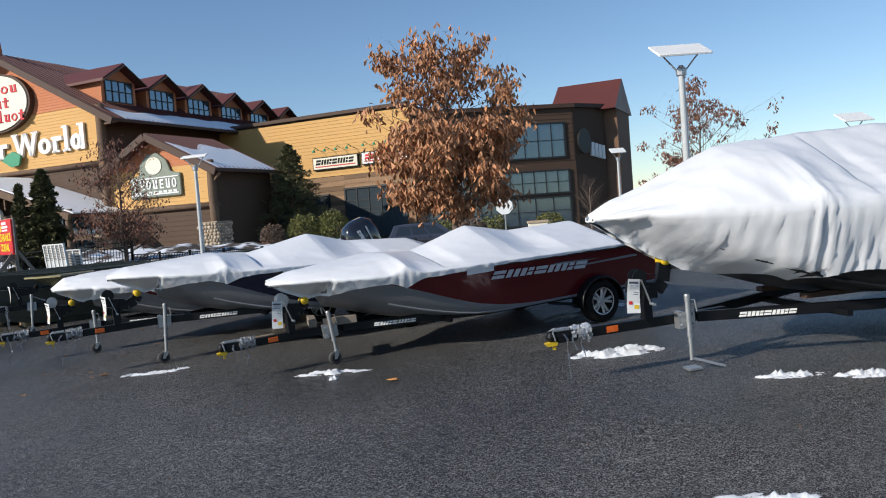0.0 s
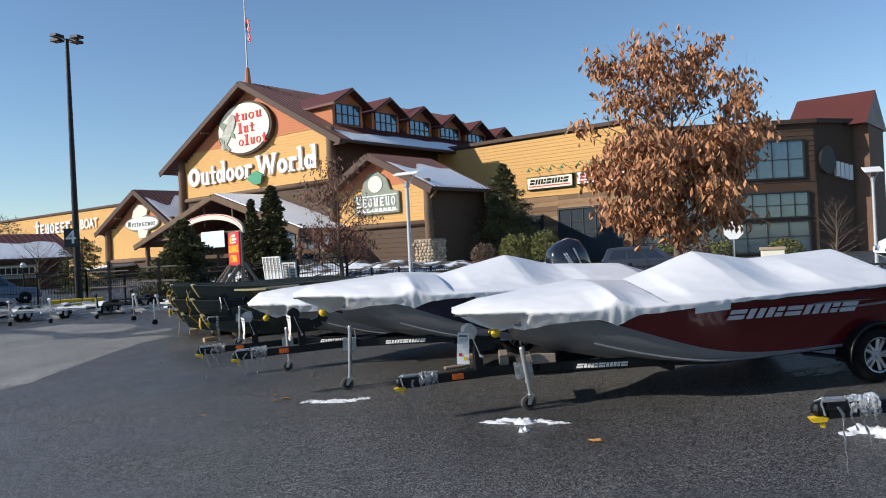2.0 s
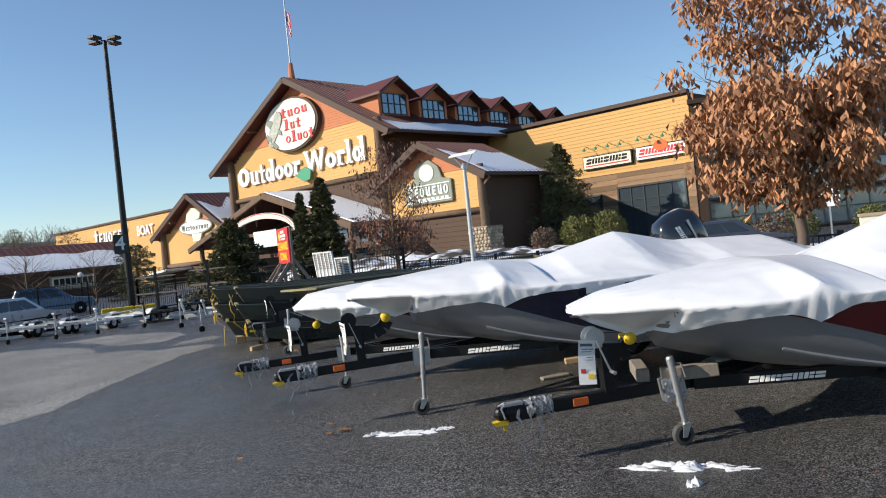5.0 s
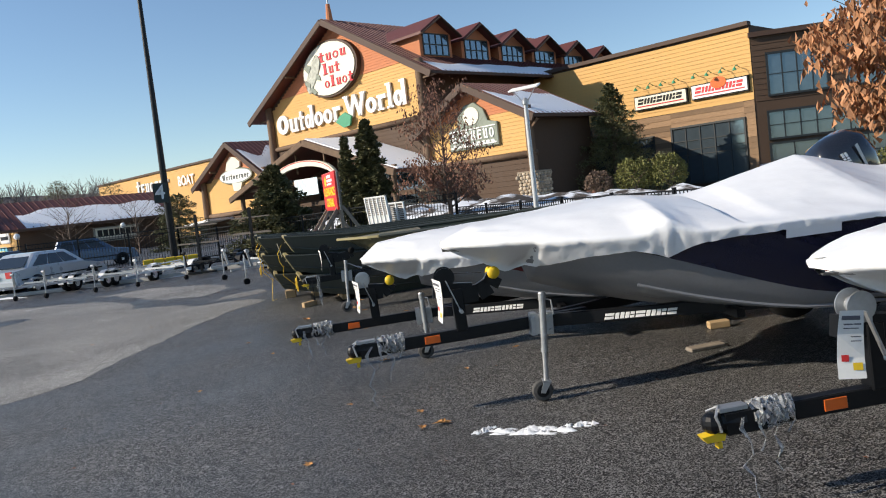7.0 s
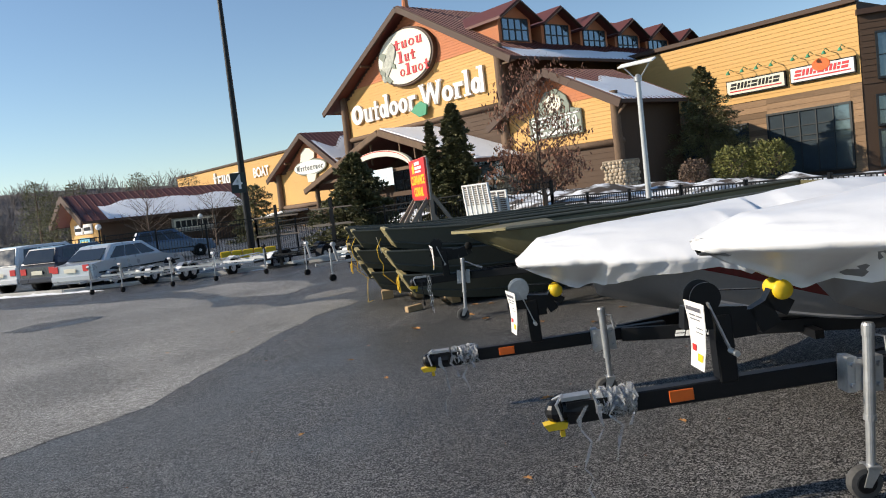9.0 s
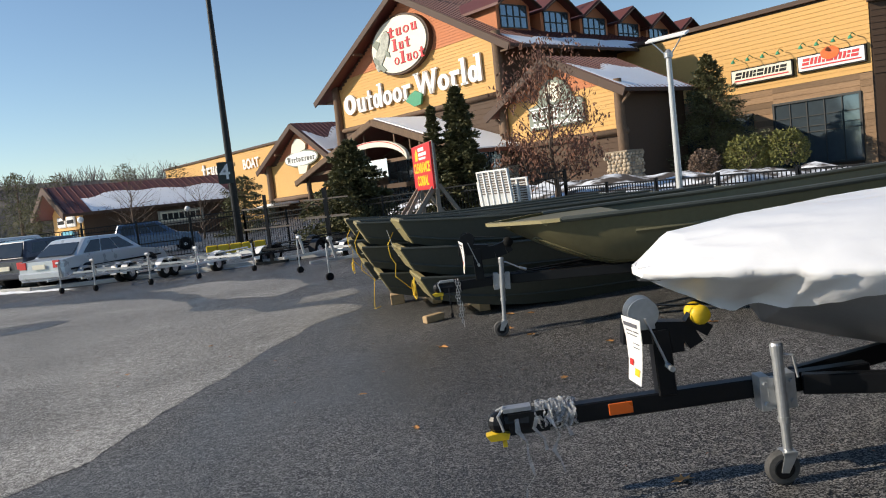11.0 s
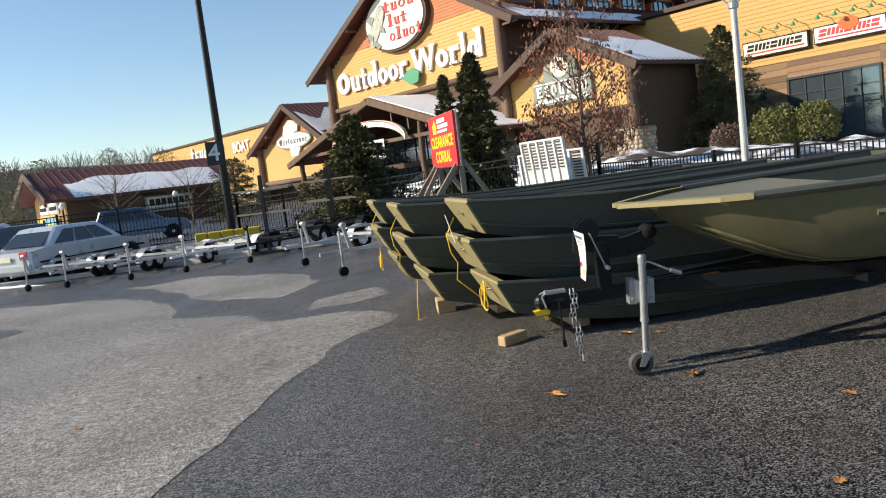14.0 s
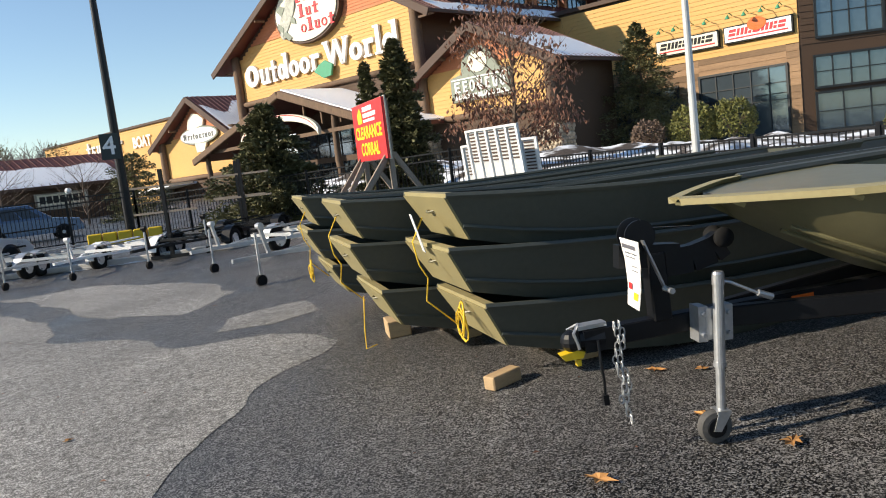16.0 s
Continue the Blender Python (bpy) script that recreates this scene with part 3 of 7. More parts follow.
def covered_boat(x, y, heading, lift, label, L=5.3, beam=1.08, side=RED_HULL, hull_mat=GREY_HULL,
                 ridge=((0.0, 1.14), (0.06, 1.21), (0.27, 1.30), (0.36, 1.25), (0.53, 1.49), (0.66, 1.35), (0.87, 1.36), (1.0, 1.02)),
                 gun=1.03, tip=0.68, skirt=((0.0, 0.04), (0.03, 0.12), (0.085, 0.25), (0.115, 0.22), (0.17, 0.14), (0.26, 0.1), (0.45, 0.05), (1.0, 0.03)),
                 pole=0.27, keel=0.31, seed=1, wrinkle=0.010, name=True, patch_at=0.41, slope=0.0):
    b = thing("bass_boat", at_lot(x, y, heading), label, "boat", "covered boats")
    NS, NQ = 200, 24
    hr, br, cr, sec = [], {-1: [], 1: []}, [], []
    def half(s):
        u = min(1, s / 0.5)
        return 0.05 + (beam - 0.05) * (1 - (1 - u) ** 2.0) ** 0.72
    def sheer(s):
        u = min(1, s / 0.5)
        return gun + 0.06 * (1 - u) ** 2 - 0.07 * max(0, s - 0.5)
    def width_at(line, z):
        if z <= line[0][1]:
            return 0.012
        for (wa, za), (wb_, zb) in zip(line, line[1:]):
            if z <= zb:
                return wa + (wb_ - wa) * (z - za) / max(1e-4, zb - za)
        return line[-1][0]
    for i in range(NS + 1):
        s = i / NS
        xx = tip + L * s
        w, g = half(s), sheer(s)
        u = min(1, s / 0.5)
        lf = lift * (1 - 0.85 * s)
        k = keel + (g - 0.08 - keel) * max(0, 1 - s / 0.45) ** 1.5
        if s < 0.12:
            k = max(k, g + 0.05 - smooth_between(skirt, s))
        c = min(k + 0.1 + 0.14 * (1 - u), g - 0.03)
        k = min(k, c - 0.005)
        wc = w * (0.62 + 0.26 * u)
        q = max(0.0, min(1.0, (s - 0.16) / 0.5))
        bd = g - 0.02 - (g - c - 0.04) * (q * (2 - q))
        f = (bd - c) / max(1e-3, g - c)
        wb = wc + (w * 0.985 - wc) * max(0, f) ** 0.7
        hr.append([(xx, -wb, bd + lf), (xx, -(wc + wb) / 2 - 0.012, (bd + c) / 2 + lf), (xx, -wc, c + lf), (xx, -wc * 0.5, (c + k) / 2 - 0.012 + lf), (xx, 0, k + lf), (xx, wc * 0.5, (c + k) / 2 - 0.012 + lf), (xx, wc, c + lf), (xx, (wc + wb) / 2 + 0.012, (bd + c) / 2 + lf), (xx, wb, bd + lf)])
        for sg in (-1, 1):
            br[sg].append([(xx, sg * wb, bd + lf), (xx, sg * (wb + w * 0.985) / 2 + sg * 0.006, (bd + g) / 2 + lf), (xx, sg * w * 0.985, g + lf)])
        line = [(0.0, k), (wc * 0.5, (c + k) / 2 - 0.012), (wc, c), ((wc + wb) / 2 + 0.012, (bd + c) / 2), (wb, bd), ((wb + w) / 2 + 0.006, (bd + g) / 2), (w, g)]
        sec.append((line, g, lf))
        r, sk = smooth_between(ridge, s), smooth_between(skirt, s)
        # where the cloth is propped at the gunwale it peaks and gathers
        near = max(0.0, 1 - abs(s - pole) / 0.045)
        prop = 0.085 * near ** 1.5
        front = max(0.0, min(1.0, (0.4 - s) / 0.15))
        p = 1.15 + 1.25 * front
        pr = []
        for j in range(-NQ, NQ + 1):
            a = j / NQ
            aa = abs(a)
            e = 1 - aa ** p
            z0 = g + 0.02 + prop
            zz = z0 + (r - z0) * e
            # hollows between the supports
            zz -= 0.05 * (max(0, math.sin(s * 21 + 0.6)) * (1 - aa) * aa * 4) * (0.36 < s < 0.97)
            zz -= slope * aa * (1 - aa)
            zz += wrinkle * (0.55 * noise.noise((xx * 2.2, a * 2.5, seed)) + 0.35 * crease((xx * 3.1 + a * 2.0, a * 4.5, seed + 3)) * (0.4 + 0.9 * aa))
            fan = near * aa ** 3 * 0.4 * wrinkle * math.sin(xx * 55)
            pr.append((xx + (0.03 * noise.noise((a * 6, seed, 0.5)) if i == 0 else 0), a * (w + 0.025), zz + fan + lf))
        lo = []
        for h in (0.14, 0.3, 0.5, 0.7, 0.86, 1.0):
            z = g + 0.02 + prop * (1 - h) - (sk + prop) * h
            gather = max(0.0, 1 - abs(s - 0.09) / 0.07)
            fold = wrinkle * (0.6 * crease((xx * 5.5 - z * 5, z * 2.5, seed * 3.1)) + 0.6 * crease((xx * 11 + z * 9, z * 2, seed + 7)) + 0.45 * noise.noise((xx * 30, z * 9, seed)))
            fold += wrinkle * 0.8 * near * math.sin(xx * 60 + z * 4) + wrinkle * 0.25 * gather * math.sin(xx * 60 - z * 25)
            edge = (0.012 * noise.noise((xx * 5, seed, 9)) + 0.006 * noise.noise((xx * 23, seed, 4))) if h == 1 else 0
            lo.append((width_at(line, z) + 0.036 + max(-0.014, fold * (0.35 + 0.65 * min(1, h * 2)) + 0.5 * wrinkle), z + edge + lf))
        pr = [(xx, -p_, q_) for p_, q_ in reversed(lo)] + pr + [(xx, p_, q_) for p_, q_ in lo]
        cr.append(pr)
    hull = Mesh()
    hull.loft(hr, False)
    hull.add(hr[-1], [tuple(range(9))])
    part("hull", hull, hull_mat, b, "grey painted hull", smooth=True)
    for sg in (-1, 1):
        m = Mesh()
        m.loft(br[sg], False)
        part("side_band", m, side, b, "glossy coloured side", smooth=True)
        for off, h0, rr in ((0.5, 0.55, 0.012), (0.0, 0.0, 0.014)):
            m = Mesh()
            i0 = 8
            m.tube([Vector((r[2 if sg < 0 else 6])) * (1 - off) + Vector(r[4]) * off + Vector((0, sg * 0.004, 0)) for r in hr[i0 * 6::8]], rr, 5)
            part("spray_rail", m, hull_mat, b)
        m = Mesh()
        m.loft([[(p[2][0], p[2][1] + sg * 0.0, p[2][2] - 0.005), (p[2][0], p[2][1] + sg * 0.02, p[2][2] - 0.012), (p[2][0], p[2][1] + sg * 0.02, p[2][2] - 0.035), (p[2][0], p[2][1], p[2][2] - 0.042)] for p in br[sg][NS * 45 // 100::6]])
        part("rub_rail", m, BLACK_STEEL, b)
    cover = Mesh()
    cover.loft(cr, False)
    cover.add(cr[0], [tuple(range(len(cr[0])))])
    cover.add(cr[-1], [tuple(range(len(cr[0])))])
    part("cover", cover, SHRINK, b, "white shrink-wrap cover", smooth=True)
    if patch_at:
        i = int(NS * patch_at)
        rows = []
        for d in range(0, 15, 2):
            line, g, lf = sec[i + d]
            out = []
            for dz in (0.0, -0.03, -0.055, -0.08, -0.1):
                out.append((tip + L * (i + d) / NS, -(width_at(line, g + dz) + 0.036 + 0.004 * noise.noise((d * 0.7, dz * 30, seed))), g + dz + lf + 0.012 * d / 19))
            rows.append(out)
        m = Mesh()
        m.loft(rows, False)
        m.loft([[(px_, py_ + 0.004, pz_) for px_, py_, pz_ in q] for q in rows], False)
        part("cover_patch", m, SHRINK, b, smooth=True)
    if name:
        i0, i1 = int(NS * 0.47), int(NS * 0.74)
        a, c = Vector(br[-1][i0][1]), Vector(br[-1][i1][1])
        letter_row(b, material("silver_letter", (0.62, 0.62, 0.64), 0.35, 0.2), a + Vector((0, -0.045, 0.055)), (c - a) * 1.05, (0, 0, 0.095), (0, -0.006, 0), [1, 1, 1, 1, 1, 1, 1], slant=0.7)
        m = Mesh()
        for k, (za, zb) in enumerate(((0.16, 0.19), (0.1, 0.115))):
            pa, pb = Vector(br[-1][int(NS * 0.66)][1]), Vector(br[-1][NS - 14][1])
            m.add([pa + Vector((0.25 * k, -0.028, za - 0.02)), pb + Vector((0, -0.02, za + 0.0)), pb + Vector((0, -0.02, zb + 0.02)), pa + Vector((0.25 * k, -0.028, zb - 0.02))], [(0, 1, 2, 3)])
        part("side_stripe", m, GREY_HULL, b, "silver graphic stripes")
    return b


trailer(4.48, 9.17, -13, 0.0, "black steel boat trailer under a red covered boat", lean=-6)
covered_boat(4.48, 9.17, -13, 0.0, "red bass boat under white shrink wrap on a trailer")
trailer(3.33, 11.90, -13, 0.17, "black steel boat trailer under a navy covered boat", dark_winch=True, roller=(1.2, 1.03), jack=1.46, lean=5, tag_turn=-70)
covered_boat(3.33, 11.90, -13, 0.2, "navy bass boat under white shrink wrap on a trailer", side=NAVY_HULL, seed=2, name=False, tip=0.84,
             ridge=((0.0, 1.13), (0.05, 1.22), (0.27, 1.31), (0.36, 1.25), (0.55, 1.46), (0.68, 1.3), (0.87, 1.25), (1.0, 1.02)))
trailer(3.2, 14.25, -15, 0.02, "black steel boat trailer under a small wrapped boat", tag_turn=-65)
covered_boat(3.2, 14.25, -13, 0.06, "red and grey boat under white shrink wrap on a trailer", seed=3, tip=0.84, L=4.9, beam=0.95, name=False, gun=0.97, wrinkle=0.018,
             ridge=((0.0, 1.06), (0.04, 1.2), (0.12, 1.24), (0.3, 1.27), (0.5, 1.34), (0.7, 1.25), (0.9, 1.2), (1.0, 0.98)), patch_at=0, pole=0.3)
trailer(6.05, 5.43, -28, 0.07, "black steel boat trailer under a tall wrapped boat", foot=True, post=1.05, dark_winch=True, axle=5.4, end=6.6, roller=(1.27, 1.08))
covered_boat(6.05, 5.43, -28, 0.0, "tall boat wholly wrapped in white shrink wrap on a trailer", L=6.2, beam=1.2, side=DARK_HULL, hull_mat=DARK_HULL, tip=0.55, gun=1.5, seed=4, name=False, keel=0.5,
             ridge=((0.0, 1.6), (0.04, 1.72), (0.22, 2.12), (0.3, 2.16), (0.52, 2.2), (0.75, 2.1), (1.0, 1.9)), skirt=((0, 0.05), (0.05, 0.26), (0.1, 0.44), (0.14, 0.58), (0.2, 0.66), (0.5, 0.66), (1, 0.66)), wrinkle=0.026, pole=0.28, patch_at=0, slope=0.25)
trailer(3.97, 18.45, -14, 0.15, "black steel boat trailer under an olive boat", jack=0.67, post=0.5, roller=(0.84, 0.95), lean=5, tag_turn=-76, wrap=False, chain=True, yellow=False, reflector=1.22, plates=False, lever=True, axle=3.6, end=4.6, half=0.6)


# ---------- store ----------
PHI = -65.0
STORE = pose(29.17, 61.11, 0, 0, 0, PHI)     # x along the front, y into the building
BASE = 0.0


def in_store(name, m, mats, label, category, smooth=False):
    ob = part(name, m, mats, None, smooth=smooth)
    ob.matrix_basis = STORE
    return tagged(ob, label, category, kind="structure")


def house(label):
    return thing("store_building", STORE, label, "building", "store buildings")


def boards(m, u0, u1, w0, w1, v, step=0.3, top=None):
    """Lap siding: each board a slightly tilted plank in front of v; top(u) trims gables by (left, right) for a height."""
    w = w0
    while w < w1 - 0.02:
        h = min(step, w1 - w)
        a, b = (u0, u1) if top is None else top(w + h * 0.5)
        if b - a > 0.1:
            m.add([(a, v - 0.045, w), (b, v - 0.045, w), (b, v - 0.012, w + h), (a, v - 0.012, w + h), (a, v, w), (b, v, w), (b, v, w + h), (a, v, w + h)],
                  [(0, 1, 2, 3), (4, 0, 3, 7), (1, 5, 6, 2), (0, 4, 5, 1), (3, 2, 6, 7)])
        w += step


def window(parent, u0, u1, w0, w1, v, cols, rows, name="window", frame_w=0.09, transom=None):
    win = part(name, Mesh().box(u0 + 0.02, u1 - 0.02, v - 0.03, v - 0.01, w0 + 0.02, w1 - 0.02), GLASS_DARK, parent, "dark window glass")
    fr = Mesh()
    for a, b in ((u0 - 0.06, u0 + frame_w), (u1 - frame_w, u1 + 0.06)):
        fr.box(a, b, v - 0.12, v, w0, w1)
    for a, b in ((w0 - 0.06, w0 + frame_w), (w1 - frame_w, w1 + 0.06)):
        fr.box(u0 - 0.06, u1 + 0.06, v - 0.14, v, a, b)
    part("frame", fr, MUNTIN, win)
    for i in range(1, cols):
        u = u0 + (u1 - u0) * i / cols
        part("mullion", Mesh().box(u - 0.035, u + 0.035, v - 0.1, v - 0.02, w0, w1), MUNTIN, win)
    for i in range(1, rows):
        w = w0 + (w1 - w0) * i / rows if transom is None or i > 1 else transom
        part("muntin", Mesh().box(u0, u1, v - 0.085, v - 0.02, w - 0.03, w + 0.03), MUNTIN, win)
    return win


def log_post(parent, u, v, w0, w1, r):
    m = Mesh()
    n = 9
    pts, rs = [], []
    for i in range(n):
        q = i / (n - 1)
        pts.append((u + random.uniform(-0.05, 0.05), v + random.uniform(-0.05, 0.05), w0 + (w1 - w0) * q))
        rs.append(r * (1.1 - 0.25 * q) * random.uniform(0.94, 1.06))
    m.tube(pts, rs, 12)
    return part("log_post", m, LOG, parent, "round weathered log post", smooth=True)


def stone_pier(parent, u, v, w0, w1, half, mortar_only=False):
    part("pier_core", Mesh().box(u - half, u + half, v - half, v + half, w0, w1), MORTAR, parent)
    m = Mesh()
    w = w0 + 0.1
    while w < w1:
        for face in range(4):
            k = -half
            while k < half:
                d = random.uniform(0.22, 0.5)
                a = pose(0, 0, 0, 0, 0, 90 * face)
                c = Vector((k + d / 2, -half - 0.02, w + random.uniform(-0.04, 0.04)))
                m.ball(Matrix.Translation((u, v, 0)) @ a @ c, 0.5, 5, (d * 0.95, 0.28, random.uniform(0.26, 0.36)) if face % 2 == 0 else (0.28, d * 0.95, random.uniform(0.26, 0.36)))
                k += d
        w += 0.27
    part("stonework", m, STONE, parent, "rounded field stones", smooth=True)["kind"] = "stuff"
    part("cap", Mesh().box(u - half - 0.12, u + half + 0.12, v - half - 0.12, v + half + 0.12, w1, w1 + 0.14), STONE, parent, bevel=0.03)


def roof_slope(parent, apex_u, apex, e, ze, v0, v1, snow=None, thick=0.3):
    """One slope of a gable roof with raised seams, from ridge to eave; snow: (share from eave, v from, v to)."""
    s = 1 if e > apex_u else -1
    m = Mesh()
    m.prism([(apex_u, apex), (e, ze), (e, ze + thick), (apex_u, apex + thick)], v0, v1, "xz")
    roof = part("roof", m, ROOF, parent, "red-brown metal roof")
    m = Mesh()
    v = v0 + 0.25
    while v < v1:
        m.beam((apex_u, v, apex + thick + 0.02), (e, v, ze + thick + 0.02), 0.05, 0.06)
        v += 0.6
    part("seams", m, ROOF, roof)["kind"] = "stuff"
    m = Mesh()
    d = Vector((e - apex_u, 0, ze - apex))
    m.beam((apex_u, v0 - 0.06, apex + 0.0), (e + s * 0.1, v0 - 0.06, ze + 0.0 - 0.03), 0.18, 0.62)
    part("bargeboard", m, TRIM, roof, bevel=0.03)
    m = Mesh()
    m.beam((e + s * 0.08, v0, ze + thick * 0.4), (e + s * 0.08, v1, ze + thick * 0.4), 0.16, 0.22)
    part("gutter", m, TRIM, roof)
    if snow:
        share, va, vb = snow
        m = Mesh()
        rows, cols = 8, 40
        pts, ln = [], math.hypot(e - apex_u, ze - apex)
        for i in range(rows + 1):
            for j in range(cols + 1):
                v = va + (vb - va) * j / cols
                edge = share * (0.82 + 0.3 * noise.noise((v * 0.35, 3.1, apex)))
                q = 1.0 - edge * (1 - i / rows)
                q = min(1.0, max(0.03, q))
                h = thick + 0.06 * (1 if 0 < i < rows and 0 < j < cols else 0) + 0.012
                pts.append((apex_u + (e - apex_u) * q, v, apex + (ze - apex) * q + h))
        m.add(pts, [(i * (cols + 1) + j, i * (cols + 1) + j + 1, (i + 1) * (cols + 1) + j + 1, (i + 1) * (cols + 1) + j) for i in range(rows) for j in range(cols)])
        part("snow", m, SNOW, roof, "thin melting snow", smooth=True)
    return roof


def gable_house(label, u0, u1, au, v, v1, eave, apex, beam_w, over, front, split, snow_r=None, snow_l=None, posts=True, side=BROWN, r=0.4, rafters=True):
    """A gabled volume: tan siding above a beam, shingled gable, brown boards below, log posts, roof."""
    t = house(label)
    k = (apex - eave) / (u1 - au)
    m = Mesh()
    m.prism([(u0, BASE - 1), (u1, BASE - 1), (u1, eave), (au, apex), (u0, eave)], v, v1, "xz")
    part("wall", m, [side], t, "dark brown board wall")
    def edges(w):
        if w <= eave:
            return u0, u1
        d = (apex - w) / k
        return au - d, au + d
    m = Mesh()
    boards(m, u0, u1, beam_w, split, v, 0.3, edges)
    part("siding", m, SIDING, t, "tan lap siding")["kind"] = "stuff"
    m = Mesh()
    boards(m, u0, u1, split, apex - 0.1, v - 0.02, 0.26, edges)
    part("shingles", m, SHINGLE, t, "salmon shingled gable")["kind"] = "stuff"
    m = Mesh()
    boards(m, u0, u1, BASE - 0.5, beam_w, v, 0.42)
    part("board_cladding", m, BROWN, t, "dark brown rough boards")["kind"] = "stuff"
    m = Mesh()
    m.tube([(u0 - 0.3, v - 0.15, beam_w), ((u0 + u1) / 2, v - 0.15, beam_w + 0.04), (u1 + 0.3, v - 0.15, beam_w)], 0.25, 10)
    part("log_beam", m, LOG, t, smooth=True)
    if posts:
        log_post(t, u0 + 0.1, v - 0.3, BASE, eave + 0.6, r)
        log_post(t, u1 - 0.1, v - 0.3, BASE, eave + 0.6, r)
    for s, ue, sn in ((-1, u0, snow_l), (1, u1, snow_r)):
        e = ue + s * over
        roof_slope(t, au, apex + 0.05, e, eave - k * over + 0.05, v - front, v1, sn)
        if rafters:
            m = Mesh()
            m.beam((ue + s * 0.1, v - 0.3, eave - 1.2), (ue + s * over * 0.8, v - 0.3, eave - k * over * 0.8 - 0.1), 0.16, 0.16)
            part("brace", m, LOG, t)
            m = Mesh()
            m.tube([(au + (ue - au) * 0.55, v - 0.35, apex - k * abs(ue - au) * 0.55 - 0.1), (au + (ue - au) * 0.55, v - front, apex - k * abs(ue - au) * 0.55 - 0.1)], 0.14, 8)
            part("purlin", m, LOG, t)
    return t


main = gable_house("tall gabled store hall with tan siding and dormers", -39.6, -13.4, -25.95, 1.5, 36, 13.9, 20.6, 9.25, 2.5, 1.5, 14.7, snow_r=(0.2, 1.5, 30), r=0.5)
red_house = gable_house("tan gabled store wing with a shingled peak", -12.4, -0.4, -6.5, 0.3, 7.98, 7.55, 10.6, 4.4, 1.1, 1.2, 8.0, snow_r=(0.92, -0.6, 7.6), r=0.38)
wr_house = gable_house("tan gabled store wing with a round-topped fish sign", -55.4, -40.0, -46.8, 0.3, 7.98, 6.9, 10.9, 2.6, 1.4, 1.2, 7.2, snow_r=(0.9, -0.6, 7.6), r=0.45)
stone_pier(red_house, -0.3, -0.2, BASE - 0.3, 2.85, 0.85)
stone_pier(red_house, -12.2, -0.2, BASE - 0.3, 2.85, 0.75)
stone_pier(wr_house, -55.2, -0.2, BASE - 0.5, 1.7, 0.75)

# dormers along the main roof
for i, vv in enumerate((5.1, 10.7, 16.2, 21.6, 26.8, 32.0)):
    dw = 0.5 - 0.3 * i
    d = thing("dormer", STORE @ Matrix.Translation((0, 0, dw)), "red gabled roof dormer with a four-pane window", "dormer", "roof dormers")
    face = -15.0
    m = Mesh()
    m.prism([(vv - 2.1, 13.6), (vv + 2.1, 13.6), (vv + 2.1, 16.75), (vv, 18.1), (vv - 2.1, 16.75)], -22.5, face, "yz")
    part("wall", m, SHINGLE, d)
    for s in (-1, 1):
        m = Mesh()
        e = vv + s * 2.65
        m.prism([(vv, 18.15), (e, 16.45), (e, 16.7), (vv, 18.42)], -23, face + 0.9, "yz")
        part("roof", m, ROOF, d)
        m = Mesh()
        m.beam((face + 0.92, vv, 18.15), (face + 0.92, e, 16.45), 0.1, 0.4, (1, 0, 0))
        part("bargeboard", m, TRIM, d)
    w = part("window", Mesh().box(face, face + 0.03, vv - 1.65, vv + 1.65, 14.75, 16.75), GLASS_DARK, d, "blue-reflecting dormer window")
    m = Mesh()
    for a in (-1.65, -0.825, 0, 0.825, 1.65):
        m.box(face, face + 0.09, vv + a - 0.05, vv + a + 0.05, 14.7, 16.8)
    for b in (14.75, 15.75, 16.75):
        m.box(face, face + 0.085, vv - 1.7, vv + 1.7, b - 0.05, b + 0.05)
    part("frame", m, MUNTIN, w)
# a dormer end on the far slope
m = Mesh()
m.prism([(4, 15.6), (8, 15.6), (8, 16.9), (6, 18.0), (4, 16.9)], -40.2, -34, "yz")
tagged(in_store("far_dormer", m, SHINGLE, "dormer on the far roof slope", "dormer"), kind="structure")

# right wing, set back behind the gabled volumes
_e = Vector((2.1, 8.0, 1.8))
BACK = Matrix.Translation(_e) @ Matrix.Scale(1.17, 4) @ Matrix.Translation(-_e) @ STORE
wing = thing("store_building", BACK, "tan store wing with big windows and signs", "building", "store buildings")
m = Mesh()
m.box(-13.9, 13.7, 8, 60, BASE - 1, 11.5)
part("wall", m, BROWN, wing)
m = Mesh()
boards(m, -13.8, 13.7, 6.2, 11.3, 8, 0.3)
part("siding", m, SIDING, wing, "tan lap siding")["kind"] = "stuff"
m = Mesh()
for i in range(15):
    w = -0.3 + i * 0.43
    boards(m, -0.4, 7.0, w, min(6.2, w + 0.43), 7.98, 0.43) if w < 6 else None
    boards(m, 12.9, 13.7, w, min(6.2, w + 0.43), 7.98, 0.43) if w < 6 else None
boards(m, 7.0, 12.9, 5.0, 6.2, 7.98, 0.4)
part("plank_band", m, material("weathered_planks", (0.24, 0.15, 0.085), 0.85, vary=0.3, scale=0.8, fine=12, stretch=(0.3, 1, 3), island=0.35), wing, "weathered brown planks")
part("cornice", Mesh().box(-13.9, 13.75, 7.7, 8.3, 11.45, 11.75), TRIM, wing)
window(wing, 7.0, 12.9, 0.6, 5.0, 7.96, 5, 4, transom=3.2)
window(wing, -0.2, 5.4, 0.6, 4.6, 7.95, 4, 3, transom=3.2)

